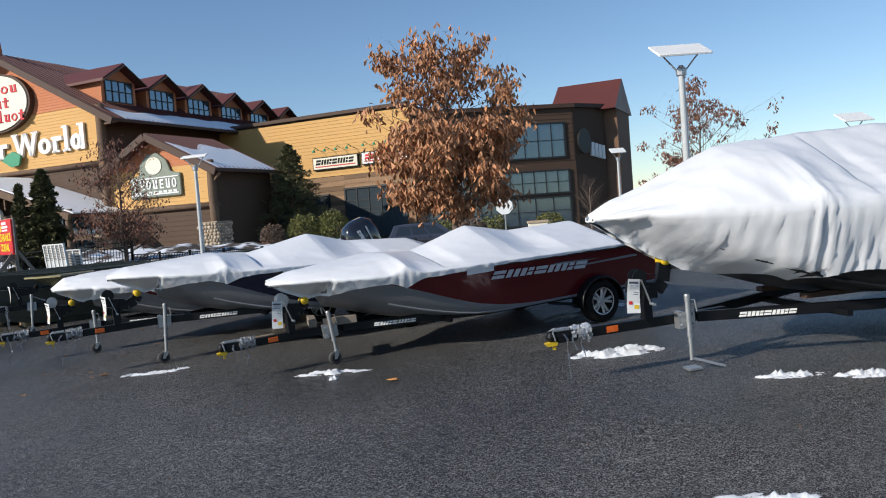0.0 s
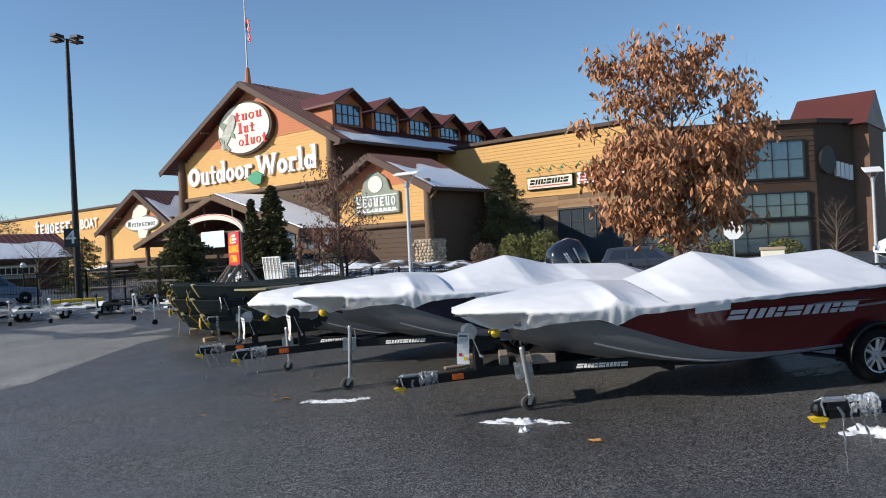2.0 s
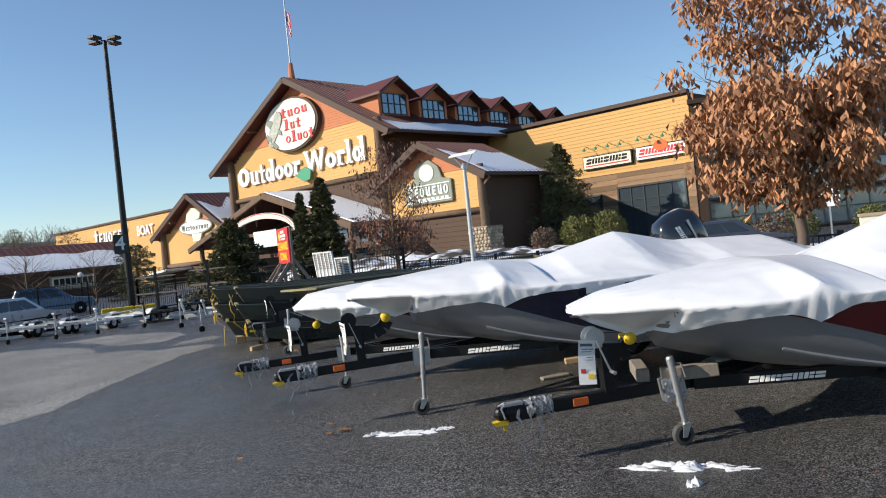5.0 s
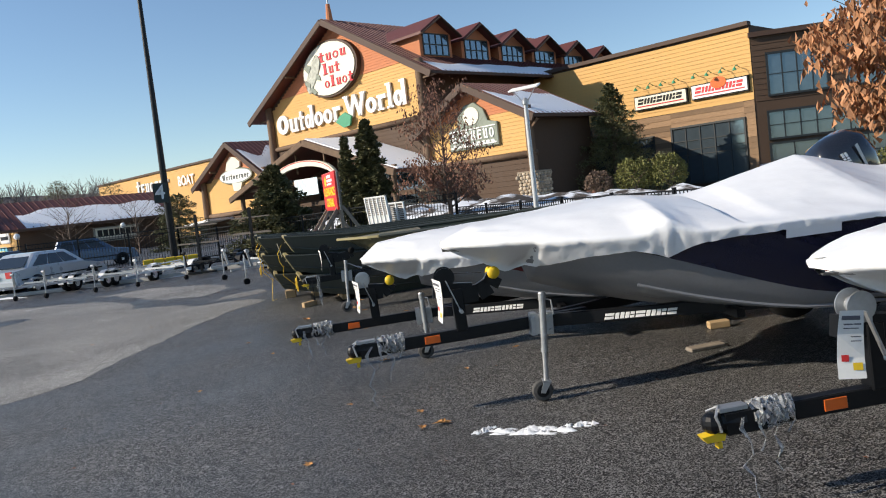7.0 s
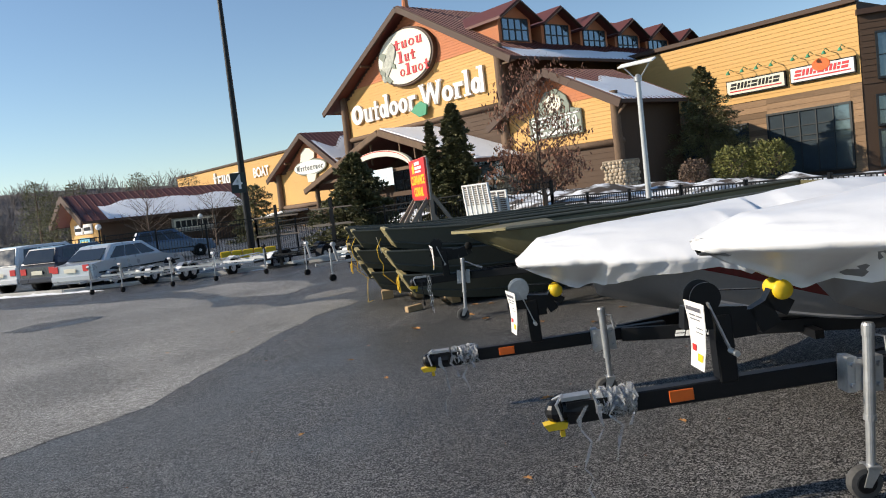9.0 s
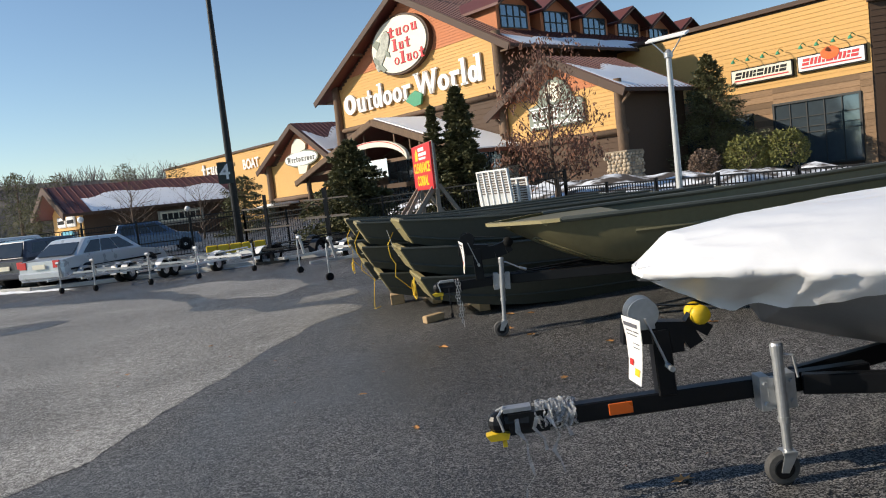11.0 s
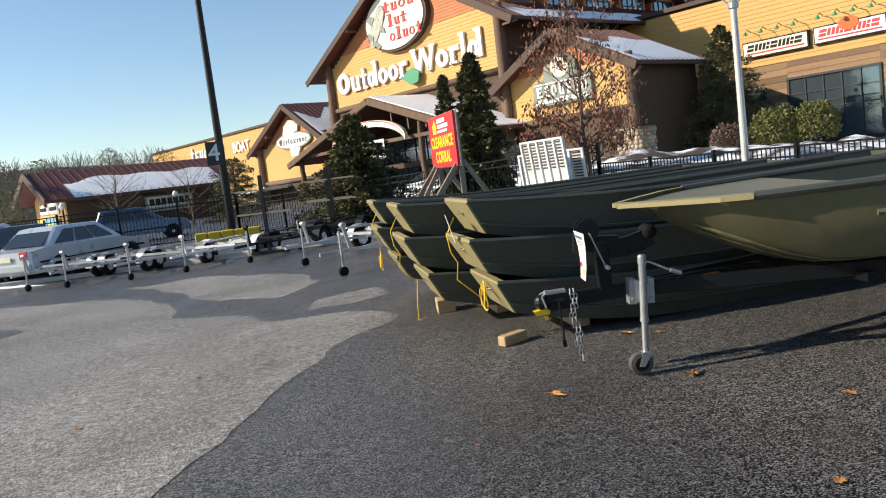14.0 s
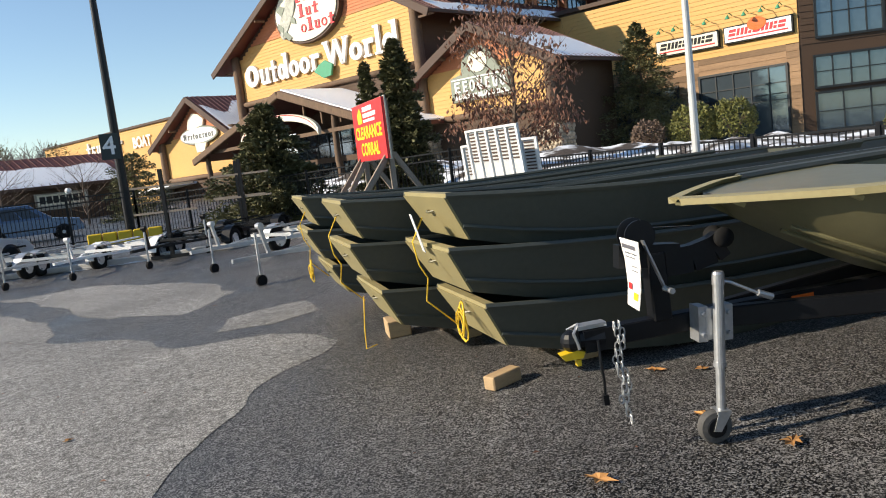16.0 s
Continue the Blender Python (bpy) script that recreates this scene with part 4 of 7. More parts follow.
# left wing
lw = house("long tan store wing with white letter blocks")
part("wall", Mesh().box(-113, -39.6, 8, 60, BASE - 1.5, 10.9), SIDING, lw)
m = Mesh()
boards(m, -113, -39.6, 1.0, 10.9, 8, 0.34)
part("siding", m, SIDING, lw)["kind"] = "stuff"
part("cornice", Mesh().box(-113.2, -39.6, 7.7, 8.4, 10.9, 11.2), TRIM, lw)

# brown corner block with glazing, turned towards the lot, and the tower
block = thing("store_building", BACK @ pose(13.7, 8, 0, 0, 0, 35), "dark brown corner block with large gridded windows", "building", "store buildings")
BL = 14.5
part("wall", Mesh().prism([(0, 0), (BL, 0), (BL + 3.5, 1.6), (BL + 3.5, 22), (0, 22)], BASE - 1, 10.6, "xy"), BROWN, block)
m = Mesh()
boards(m, 0.1, BL - 0.1, 6.0, 10.4, 0, 0.4)
part("siding", m, BROWN, block)["kind"] = "stuff"
part("cornice", Mesh().prism([(-0.1, -0.3), (BL + 0.1, -0.3), (BL + 3.8, 1.4), (BL + 3.8, 22), (-0.1, 22)], 10.55, 10.9, "xy"), TRIM, block)
window(block, 1.0, 5.0, 6.3, 9.3, -0.02, 4, 2)
window(block, 6.2, 13.6, 6.3, 9.3, -0.02, 6, 2)
window(block, 0.8, 13.8, 3.2, 5.2, -0.02, 12, 2)
window(block, 0.8, 13.8, 0.5, 2.9, -0.02, 8, 2)
side = pose(BL, 0, 0, 0, 0, math.degrees(math.atan2(1.6, 3.5)))
m = Mesh()
m.prism([(1.0 + 0.75 * math.cos(k * math.pi / 10), 7.6 + 1.1 * math.sin(k * math.pi / 10)) for k in range(20)], -0.3, -0.02, "xz")
sg_ = part("side_sign", m, DARK_HULL, block, "dark oval side sign")
sg_.matrix_basis = side
for i in range(4):
    lt = part("letter_block", Mesh().box(1.85 + i * 0.45, 2.2 + i * 0.45, -0.25, -0.02, 6.3 - 0.1 * i, 7.5 - 0.1 * i), WHITE, block)
    lt.matrix_basis = side
tower = thing("store_building", BACK @ pose(13.7, 8, 0, 0, 0, 0), "brown tower with a steep red metal roof", "building", "store buildings")
part("wall", Mesh().box(11.4, 15.0, 12.0, 18, -1, 10.8), material("brown_tower_shingle", (0.16, 0.09, 0.055), 0.85, vary=0.25, scale=1.5, fine=9), tower)
m = Mesh()
m.prism([(10.8, 10.4), (15.0, 13.5), (19.2, 10.4)], 9.0, 15.1, "yz")
part("roof", m, ROOF, tower)


# ---------- store signs ----------
def sign_shape(m, kind, a, b, w, h, v, depth=0.22, bar=0.3):
    """One plain raised shape between a and b: ring, cup, stem, zigzag, crossed stem, nub or ring with a stem."""
    d = b - a
    t = d * bar
    def box(u0, u1, w0, w1):
        m.box(a + d * u0, a + d * u1, v - depth, v, w + h * w0, w + h * w1)
    def ring(u0, u1, w0, w1):
        cu, ru = a + d * (u0 + u1) / 2, d * (u1 - u0) / 2
        cw, rw = w + h * (w0 + w1) / 2, h * (w1 - w0) / 2
        ki, kw = max(0.25, 1 - t / ru), max(0.4, 1 - 0.6 * t / rw)
        rings = [[(cu + ru * f * math.cos(q), vv, cw + rw * g * math.sin(q)) for f, g, vv in ((1, 1, v), (1, 1, v - depth), (ki, kw, v - depth), (ki, kw, v))] for q in [2 * math.pi * n / 22 for n in range(23)]]
        m.loft(rings)
    if kind == "ring":
        ring(0, 1, 0, 1)
    elif kind == "big_ring":
        ring(0, 1, 0, 1.42)
    elif kind == "cup":
        box(0.1, 0.4, 0.12, 1.0)
        box(0.62, 0.92, 0.0, 1.0)
        box(0.22, 0.62, 0.0, 0.2)
        box(0.0, 0.1, 0.86, 1.0)
        box(0.92, 1.0, 0.0, 0.14)
    elif kind == "cross":
        box(0.3, 0.66, 0.0, 1.35)
        box(0.0, 1.0, 0.8, 0.97)
        box(0.66, 0.95, 0.0, 0.16)
    elif kind == "nub":
        box(0.14, 0.5, 0.0, 1.0)
        box(0.5, 1.0, 0.72, 1.0)
        box(0.0, 0.72, 0.0, 0.13)
        box(0.0, 0.14, 0.86, 1.0)
    elif kind == "stem":
        box(0.25, 0.75, 0.0, 1.6)
        box(0.0, 1.0, 0.0, 0.14)
        box(0.0, 0.25, 1.46, 1.6)
    elif kind == "ring_stem":
        ring(0.0, 0.78, 0.0, 1.0)
        box(0.66, 0.95, 0.0, 1.6)
        box(0.5, 0.66, 1.46, 1.6)
    elif kind == "zigzag":
        for u0, u1 in ((0.06, 0.27), (0.5, 0.27), (0.5, 0.73), (0.94, 0.73)):
            k = 0.085
            m.prism([(a + d * (u0 - k), w + h * 1.5), (a + d * (u0 + k), w + h * 1.5), (a + d * (u1 + k * 0.8), w), (a + d * (u1 - k * 0.8), w)], v - depth, v, "xz")
        box(-0.06, 0.2, 1.4, 1.52)
        box(0.8, 1.06, 1.4, 1.52)
    elif kind == "bars":
        box(0.1, 0.38, 0.0, 1.0)
        box(0.38, 0.95, 0.8, 1.0)
        box(0.38, 0.85, 0.38, 0.56)
        box(0.38, 0.95, 0.0, 0.16)


def letters(parent, kinds, widths, u0, u1, w, h, v, mat, gap=0.12, name="letter_block", depth=0.22, bar=0.3, rise=0.0):
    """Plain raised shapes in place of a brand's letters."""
    total, x = sum(widths), u0
    for i, (kind, k) in enumerate(zip(kinds, widths)):
        ww = (u1 - u0) * k / total
        m = Mesh()
        sign_shape(m, kind, x + ww * gap / 2, x + ww * (1 - gap / 2), w + rise * (x - u0), h, v, depth, bar)
        part(name, m, mat, parent)
        x += ww


CREAM = material("cream_sign_face", (0.78, 0.74, 0.6), 0.5, vary=0.04)
BRIGHT_RED = material("red_letter_paint", (0.6, 0.02, 0.03), 0.45, vary=0.05)
GREY_GREEN = material("weathered_grey_green", (0.24, 0.27, 0.22), 0.75, vary=0.2)
GREEN = material("green_leaf_paint", (0.05, 0.3, 0.16), 0.5)

oval = thing("oval_sign", STORE, "round cream sign with red blocks and a grey fish relief", "sign")
def disc(cu, cw, ru, rw, v0, v1, n=40, m=None):
    m = m or Mesh()
    m.prism([(cu + ru * math.cos(2 * math.pi * i / n), cw + rw * math.sin(2 * math.pi * i / n)) for i in range(n)], v0, v1, "xz")
    return m
part("rim", disc(-26.7, 16.15, 4.75, 2.85, 0.9, 1.45), TRIM, oval)
part("face", disc(-26.7, 16.15, 4.45, 2.65, 0.8, 0.9), CREAM, oval)
for a, b, w, kinds in ((-28.2, -23.3, 16.95, ("cross", "cup", "ring", "cup")), (-27.7, -24.6, 15.6, ("stem", "cup", "cross")), (-27.6, -22.6, 14.25, ("ring", "stem", "cup", "ring", "cross"))):
    letters(oval, kinds, [1] * len(kinds), a, b, w, 0.72, 0.8, BRIGHT_RED, 0.2, depth=0.06, bar=0.22)
PALE_FISH = material("pale_fish_relief", (0.42, 0.43, 0.37), 0.7, vary=0.45, scale=1.2, fine=5)
m = Mesh()
m.loft([[(cu + a * r, 0.62 + 0.1 * abs(a) + 0.1 * abs(b), cw + b * r * 0.55) for a, b in [(math.cos(q * math.pi / 5), math.sin(q * math.pi / 5)) for q in range(10)]] for cu, cw, r in ((-30.2, 14.25, 0.25), (-30.2, 14.7, 0.55), (-29.9, 15.3, 0.8), (-29.4, 16.0, 0.95), (-28.9, 16.7, 1.0), (-28.6, 17.3, 0.75), (-28.5, 17.7, 0.3))])
part("fish_body", m, PALE_FISH, oval, "mottled grey leaping fish relief", smooth=True)
for pts in (((-30.2, 14.6), (-29.4, 13.9), (-28.9, 14.1), (-29.7, 14.8)), ((-30.1, 14.7), (-30.9, 15.2), (-30.8, 15.7), (-30.0, 15.2)), ((-30.1, 16.2), (-30.9, 16.9), (-30.2, 17.2), (-29.5, 16.9)), ((-28.8, 15.4), (-28.1, 15.2), (-28.2, 15.7), (-28.7, 16.0))):
    part("fin", Mesh().prism(pts, 0.7, 0.8, "xz"), GREY_GREEN, oval)

name_sign = thing("sign_letters", STORE, "row of large white rounded letter blocks on tan siding", "sign")
letters(name_sign, ("big_ring", "cup", "cross", "ring_stem", "ring", "ring", "nub"), [1.5, 1.1, 0.75, 1.1, 1.0, 1.0, 0.85], -38.2, -26.0, 10.75, 1.5, 1.4, WHITE, 0.05, bar=0.34)
letters(name_sign, ("zigzag", "ring", "nub", "stem", "ring_stem"), [2.0, 1.05, 0.85, 0.6, 1.15], -25.3, -15.6, 10.75, 1.5, 1.4, WHITE, 0.05, bar=0.34)
m = Mesh()
m.prism([(-26.6, 10.6), (-25.4, 9.9), (-24.3, 10.0), (-24.0, 10.9), (-25.0, 11.4), (-25.9, 11.1)], 0.9, 1.1, "xz")
part("leaf_emblem", m, GREEN, name_sign, "green leaf emblem")

boats_sign = thing("sign_letters", STORE, "row of white letter blocks on a long tan wall", "sign")
letters(boats_sign, ("cross", "bars", "cup", "ring", "bars", "bars", "nub"), [1.1, 1, 1, 1, 1, 1, 1], -95.3, -82.2, 7.9, 1.7, 7.9, WHITE, 0.16, bar=0.32)
BOATS_TEXT = pose(-76.2, 7.75, 8.75, 90, 0, 0)

rs = thing("carved_sign", STORE, "weathered grey-green carved sign with white letter blocks", "sign")
m = Mesh()
m.prism([(-9.5, 5.5), (-3.8, 5.5), (-3.8, 7.4), (-4.8, 7.6), (-5.2, 8.6), (-6.2, 9.3), (-7.4, 9.2), (-8.2, 8.4), (-8.4, 7.5), (-9.5, 7.3)], 0.0, 0.22, "xz")
part("board", m, GREY_GREEN, rs, bevel=0.05)
m = Mesh()
m.prism([(-9.3, 5.7), (-4.0, 5.7), (-4.0, 5.82), (-9.3, 5.82)], -0.05, 0.0, "xz")
m.prism([(-9.3, 7.1), (-4.0, 7.1), (-4.0, 7.2), (-9.3, 7.2)], -0.05, 0.0, "xz")
part("border", m, WHITE, rs)
letters(rs, ("bars", "bars", "ring", "cup", "bars", "cup", "ring"), [1.1, 0.9, 0.9, 1, 0.9, 0.9, 0.9], -9.2, -4.1, 6.2, 0.8, 0.0, WHITE, 0.25, depth=0.06)
for i in range(9):
    part("small_bar", Mesh().box(-9.0 + i * 0.55, -8.62 + i * 0.55, -0.04, 0.0, 5.84, 6.02), WHITE, rs)
part("duck_relief", disc(-6.6, 8.2, 0.9, 0.75, -0.06, 0.0, 18), CREAM, rs)

ws = thing("carved_sign", STORE, "grey carved fish sign with a pale oval board", "sign")
part("board", disc(-46.9, 7.1, 4.0, 0.95, 0.0, 0.22, 26), GREY_GREEN, ws)
part("face", disc(-46.9, 7.1, 3.8, 0.8, -0.04, 0.0, 26), WHITE, ws)
letters(ws, ("zigzag", "nub", "nub", "cross", "ring", "bars", "nub", "cup", "ring", "nub"), [1.3, 0.9, 0.6, 0.7, 0.9, 1.1, 0.6, 0.9, 0.9, 0.7], -50.2, -43.6, 6.75, 0.45, -0.04, material("grey_lettering", (0.12, 0.13, 0.12), 0.6), 0.3, depth=0.04)
m = Mesh()
m.prism([(-49.0, 7.9), (-47.6, 7.8), (-45.6, 8.1), (-45.4, 8.7), (-46.4, 9.3), (-47.6, 9.5), (-48.6, 8.9)], -0.05, 0.2, "xz")
m.prism([(-47.6, 5.3), (-46.0, 5.3), (-45.4, 6.2), (-47.8, 6.3)], -0.05, 0.2, "xz")
part("fish_relief", m, CREAM, ws)


def wall_sign(u0, u1, w0, w1, v, label, widths, ink, stripe):
    t = thing("wall_sign", BACK, label, "sign", "wing signs")
    part("frame", Mesh().box(u0 - 0.08, u1 + 0.08, v - 0.12, v + 0.1, w0 - 0.08, w1 + 0.08), BLACK_STEEL, t)
    part("face", Mesh().box(u0, u1, v - 0.16, v - 0.12, w0, w1), CREAM if not stripe else WHITE, t)
    letter_row(t, ink, (u0 + 0.2, v - 0.162, w0 + 0.36), (u1 - u0 - 0.55, 0, 0), (0, 0, 0.44), (0, -0.02, 0), widths, slant=0.25)
    part("underline", Mesh().box(u0 + 0.2, u1 - 0.2, v - 0.19, v - 0.16, w0 + 0.16, w0 + 0.24), BRIGHT_RED, t)
    if stripe:
        part("sun_emblem", disc((u0 + u1) / 2, w1 - 0.05, 0.62, 0.42, v - 0.2, v - 0.14, 20), ORANGE, t)
    n = 4
    for i in range(n):
        u = u0 + (u1 - u0) * (i + 0.5) / n
        m = Mesh()
        m.tube([(u, v, w1 + 0.75), (u, v - 0.5, w1 + 0.9), (u, v - 0.8, w1 + 0.7)], 0.03, 6)
        m.lathe([(0.03, 0.12), (0.08, 0.08), (0.17, -0.1), (0.14, -0.1)], Matrix.Translation((u, v - 0.82, w1 + 0.6)), 12)
        part("gooseneck_lamp", m, GREEN, t, "green gooseneck lamp")


wall_sign(4.15, 8.6, 6.9, 7.85, 7.85, "cream sign with dark letter blocks under gooseneck lamps", [1, 1, 1, 1, 1, 1, 1], BLACK_STEEL, False)
wall_sign(9.1, 13.4, 6.95, 7.9, 7.85, "white sign with letter blocks and an orange disc", [1, 1, 1, 1, 1, 1, 1], BRIGHT_RED, True)

# flagpole on the ridge
fp = thing("flagpole", STORE @ Matrix.Translation((0.75, 0, 0)), "dark red flagpole with a limp striped flag", "flagpole")
m = Mesh()
m.tube([(-27.0, 1.4, 20.7), (-27.0, 1.4, 22.6)], [0.4, 0.22], 10)
part("base", m, SHINGLE, fp)
m = Mesh()
m.tube([(-27.0, 1.4, 22.6), (-27.0, 1.4, 30.2)], [0.1, 0.06], 8)
part("pole", m, GALV, fp)
fl = [Mesh() for _ in range(3)]
for i in range(7):
    wv = [(-27.0 + 0.12 + 0.09 * i + 0.03 * math.sin(3 * q + i), 1.4 + 0.08 * math.sin(2.2 * q + i * 1.4), 28.0 - 0.36 * q - 0.05 * i) for q in range(8)]
    wn_ = [(x + 0.1, y + 0.05, z - 0.04) for x, y, z in wv]
    fl[2 if i < 2 else i % 2].loft([[a, b] for a, b in zip(wv[: 8 if i >= 2 else 5], wn_)], False)
for mm, mt, nm in zip(fl, (BRIGHT_RED, WHITE, NAVY_HULL), ("red_stripes", "white_stripes", "blue_canton")):
    part(nm, mm, mt, fp)

# entrance canopy
can = house("timber entrance canopy with arched sign and banner")
CV = -5.0
for s, e, ze in ((-1, -38.5, 3.9), (1, -10.5, 4.2)):
    m = Mesh()
    m.prism([(-23.4, 8.3), (e, ze), (e, ze + 0.3), (-23.4, 8.6)], CV - 0.6, 1.4, "xz")
    part("roof", m, ROOF, can)
    m = Mesh()
    m.beam((-23.4, CV - 0.7, 8.3), (e, CV - 0.7, ze), 0.3, 0.6)
    part("rafter_log", m, LOG, can, bevel=0.06)
    if s > 0:
        m = Mesh()
        m.prism([(-23.4, 8.62), (e, ze + 0.32), (e, ze + 0.42), (-23.4, 8.72)], CV - 0.4, 1.2, "xz")
        part("snow", m, SNOW, can)
for u in (-37.0, -29.5, -17.5, -11.5):
    log_post(can, u, CV, BASE, 8.3 - abs(u + 23.4) * 0.29, 0.28)
m = Mesh()
for u in (-33, -30.5, -28, -25.7, -21, -18.8, -16.5, -14):
    m.beam((u, CV - 0.1, 5.6 - abs(u + 23.4) * 0.05), (u, CV - 0.1, 8.1 - abs(u + 23.4) * 0.29), 0.16, 0.16)
m.beam((-36, CV - 0.1, 4.6), (-11, CV - 0.1, 4.8), 0.25, 0.3)
part("truss", m, LOG, can)
m = Mesh()
arc = [(-24.0 + 5.6 * math.sin(radians(a)), 4.2 + 1.9 * math.cos(radians(a))) for a in range(-80, 81, 10)]
m.loft([[(x, CV - 0.9, z), (x, CV - 0.9, z + 0.55), (x, CV - 0.6, z + 0.55), (x, CV - 0.6, z)] for x, z in arc])
part("arched_sign", m, CREAM, can, "pale arched timber sign")
m = Mesh()
m.loft([[(x * 0.96 - 0.96, CV - 0.93, z + 0.45), (x * 0.96 - 0.96, CV - 0.93, z + 0.52)] for x, z in arc], False)
part("arch_line", m, BRIGHT_RED, can)
part("banner", Mesh().box(-25.9, -22.0, CV - 0.5, CV - 0.47, 3.35, 4.95), material("banner_cloth", (0.55, 0.72, 0.8), 0.7, vary=0.1, second=(0.8, 0.85, 0.85), mix=0.5), can, "pale blue and white banner")
window(can, -31, -14, 0.2, 5.2, 1.0, 10, 4)
part("sign_board", Mesh().box(-30, -12, CV + 2.6, CV + 2.8, 2.3, 2.75), BROWN, can)
m = Mesh()
m.prism([(-61.5, 1.3), (-49, 2.0), (-49, 2.25), (-61.5, 1.5)], -3.2, 0.2, "xz")
aw = in_store("awning", m, [SNOW], "white snow-covered awning by the entrance", "awning")


# ---------- lot: dried asphalt, kerb, snow ----------
KERB = material("kerb_concrete", (0.42, 0.41, 0.39), 0.85, vary=0.15)


from mathutils.geometry import tessellate_polygon


def patch(name, outline, mats, label, lift=0.004, category="ground"):
    m = Mesh()
    pts = []
    n = len(outline)
    for i in range(n):
        a, b = Vector(outline[i]), Vector(outline[(i + 1) % n])
        steps = max(1, min(60, int((b - a).length / 0.16)))
        for k in range(steps):
            p = a.lerp(b, k / steps)
            amp = 1 if steps > 1 else 0
            pts.append(tuple(q + amp * (0.3 * noise.noise((p.x * 0.8, p.y * 0.8, w)) + 0.07 * noise.noise((p.x * 3.5, p.y * 3.5, w))) for q, w in ((p.x, 0.3), (p.y, 7.3))))
    bm = bmesh.new()
    vs = [bm.verts.new((x, y, 0)) for x, y in pts]
    tris = tessellate_polygon([[Vector((x, y, 0)) for x, y in pts]])
    for tri in tris:
        bm.faces.new([vs[q] for q in tri])
    bmesh.ops.recalc_face_normals(bm, faces=bm.faces)
    bmesh.ops.bisect_plane(bm, geom=bm.verts[:] + bm.edges[:] + bm.faces[:], plane_co=(0, 0, 0), plane_no=(1, 0, 0))
    for v in bm.verts:
        v.co.z = ground(v.co.x, v.co.y) + lift
    me = bpy.data.meshes.new(name)
    bm.to_mesh(me)
    bm.free()
    me.materials.append(mats)
    return tagged(new(name, me), label, category, kind="structure")


patch("pavement", [(-60, -2), (-14, 3), (-5, 8.7), (-1.9, 13.2), (0.04, 16.1), (0.63, 16.9), (1.12, 17.7), (1.9, 19.2), (2.15, 19.6), (2.9, 21.1), (3.5, 22.1), (3.1, 22.9), (2.4, 23.3), (1.7, 24.6), (0.9, 25.6), (0.9, 27.2), (-0.4, 29.5), (-3.5, 31.5), (-9, 36), (-60, 60)], DRY, "dry light-grey asphalt with a ragged edge")
patch("pavement_patch", [(2.7, 23.7), (3.3, 23.4), (3.85, 23.7), (3.75, 24.6), (3.2, 24.5), (2.8, 24.3)], DRY, "small dried asphalt patch")
patch("pavement_strip", [(1.6, 26.3), (2.6, 25.6), (3.4, 26.4), (2.9, 28.5), (1.0, 31.2), (-0.4, 31.6), (0.4, 29.6)], DRY, "dried asphalt strip")
patch("damp_patch", [(-2.9, 25.7), (-2.0, 26.2), (-1.4, 26.9), (-1.9, 27.5), (-2.9, 27.2), (-3.4, 26.4)], ASPHALT, "dark damp asphalt patch", 0.009)


OLD_SNOW = material("old_dirty_snow", (0.72, 0.74, 0.77), 0.7, vary=0.16, scale=9, fine=60, bump=0.7, bump_size=0.02)


def snow_heap(x, y, lx, ly, h, turn, label="thin heap of dirty melting snow on asphalt"):
    m = Mesh()
    nx, ny = 44, 18
    pts = []
    a = radians(turn)
    for i in range(nx):
        for j in range(ny):
            u, v = i / (nx - 1) * 2 - 1, j / (ny - 1) * 2 - 1
            env = max(0, 1 - u * u - v * v * 1.0)
            k = 0.3 + 1.0 * noise.noise((x + u * 3.1, y + v * 2.6, 1.0)) + 0.8 * noise.noise((x + u * 9, y + v * 8, 4.0)) + 0.3 * noise.noise((x + u * 24, y + v * 20, 7.0))
            z = h * (env ** 0.6) * max(0.0, k) * 1.1 - 0.008
            px, py = u * lx, v * ly
            gx, gy = x + px * math.cos(a) - py * math.sin(a), y + px * math.sin(a) + py * math.cos(a)
            pts.append((gx, gy, ground(gx, gy) + z))
    m.add(pts, [(i * ny + j, (i + 1) * ny + j, (i + 1) * ny + j + 1, i * ny + j + 1) for i in range(nx - 1) for j in range(ny - 1)])
    ob = part("snow_heap", m, OLD_SNOW, smooth=True)
    return tagged(ob, label, "snow", "snow heaps")


for x, y, lx, ly, h, tr in ((4.3, 10.85, 0.36, 0.09, 0.04, -40), (4.62, 10.72, 0.14, 0.06, 0.03, -30), (4.05, 11.1, 0.12, 0.05, 0.03, 10), (5.45, 8.28, 0.5, 0.09, 0.05, -48), (5.28, 8.0, 0.07, 0.05, 0.05, 0), (7.55, 5.75, 0.55, 0.22, 0.09, -40), (7.35, 3.76, 0.32, 0.1, 0.05, -50), (7.65, 3.2, 0.3, 0.13, 0.05, -50), (4.72, 2.72, 0.4, 0.12, 0.04, -50), (9.0, 10.6, 1.3, 0.3, 0.08, -12), (9.5, 7.8, 0.9, 0.25, 0.06, -10), (6.45, 11.7, 0.18, 0.07, 0.03, -20)):
    snow_heap(x, y, lx, ly, h, tr)
for x, y, lx, ly, h, tr in ((-6.5, 38.4, 4.5, 0.25, 0.09, -38), (2.5, 34.7, 4.5, 0.25, 0.08, -28), (9, 32.5, 4, 0.3, 0.1, -14), (-13, 43, 4, 1.0, 0.2, -20)):
    snow_heap(x, y, lx, ly, h, tr, "long low bank of old snow along the kerb")
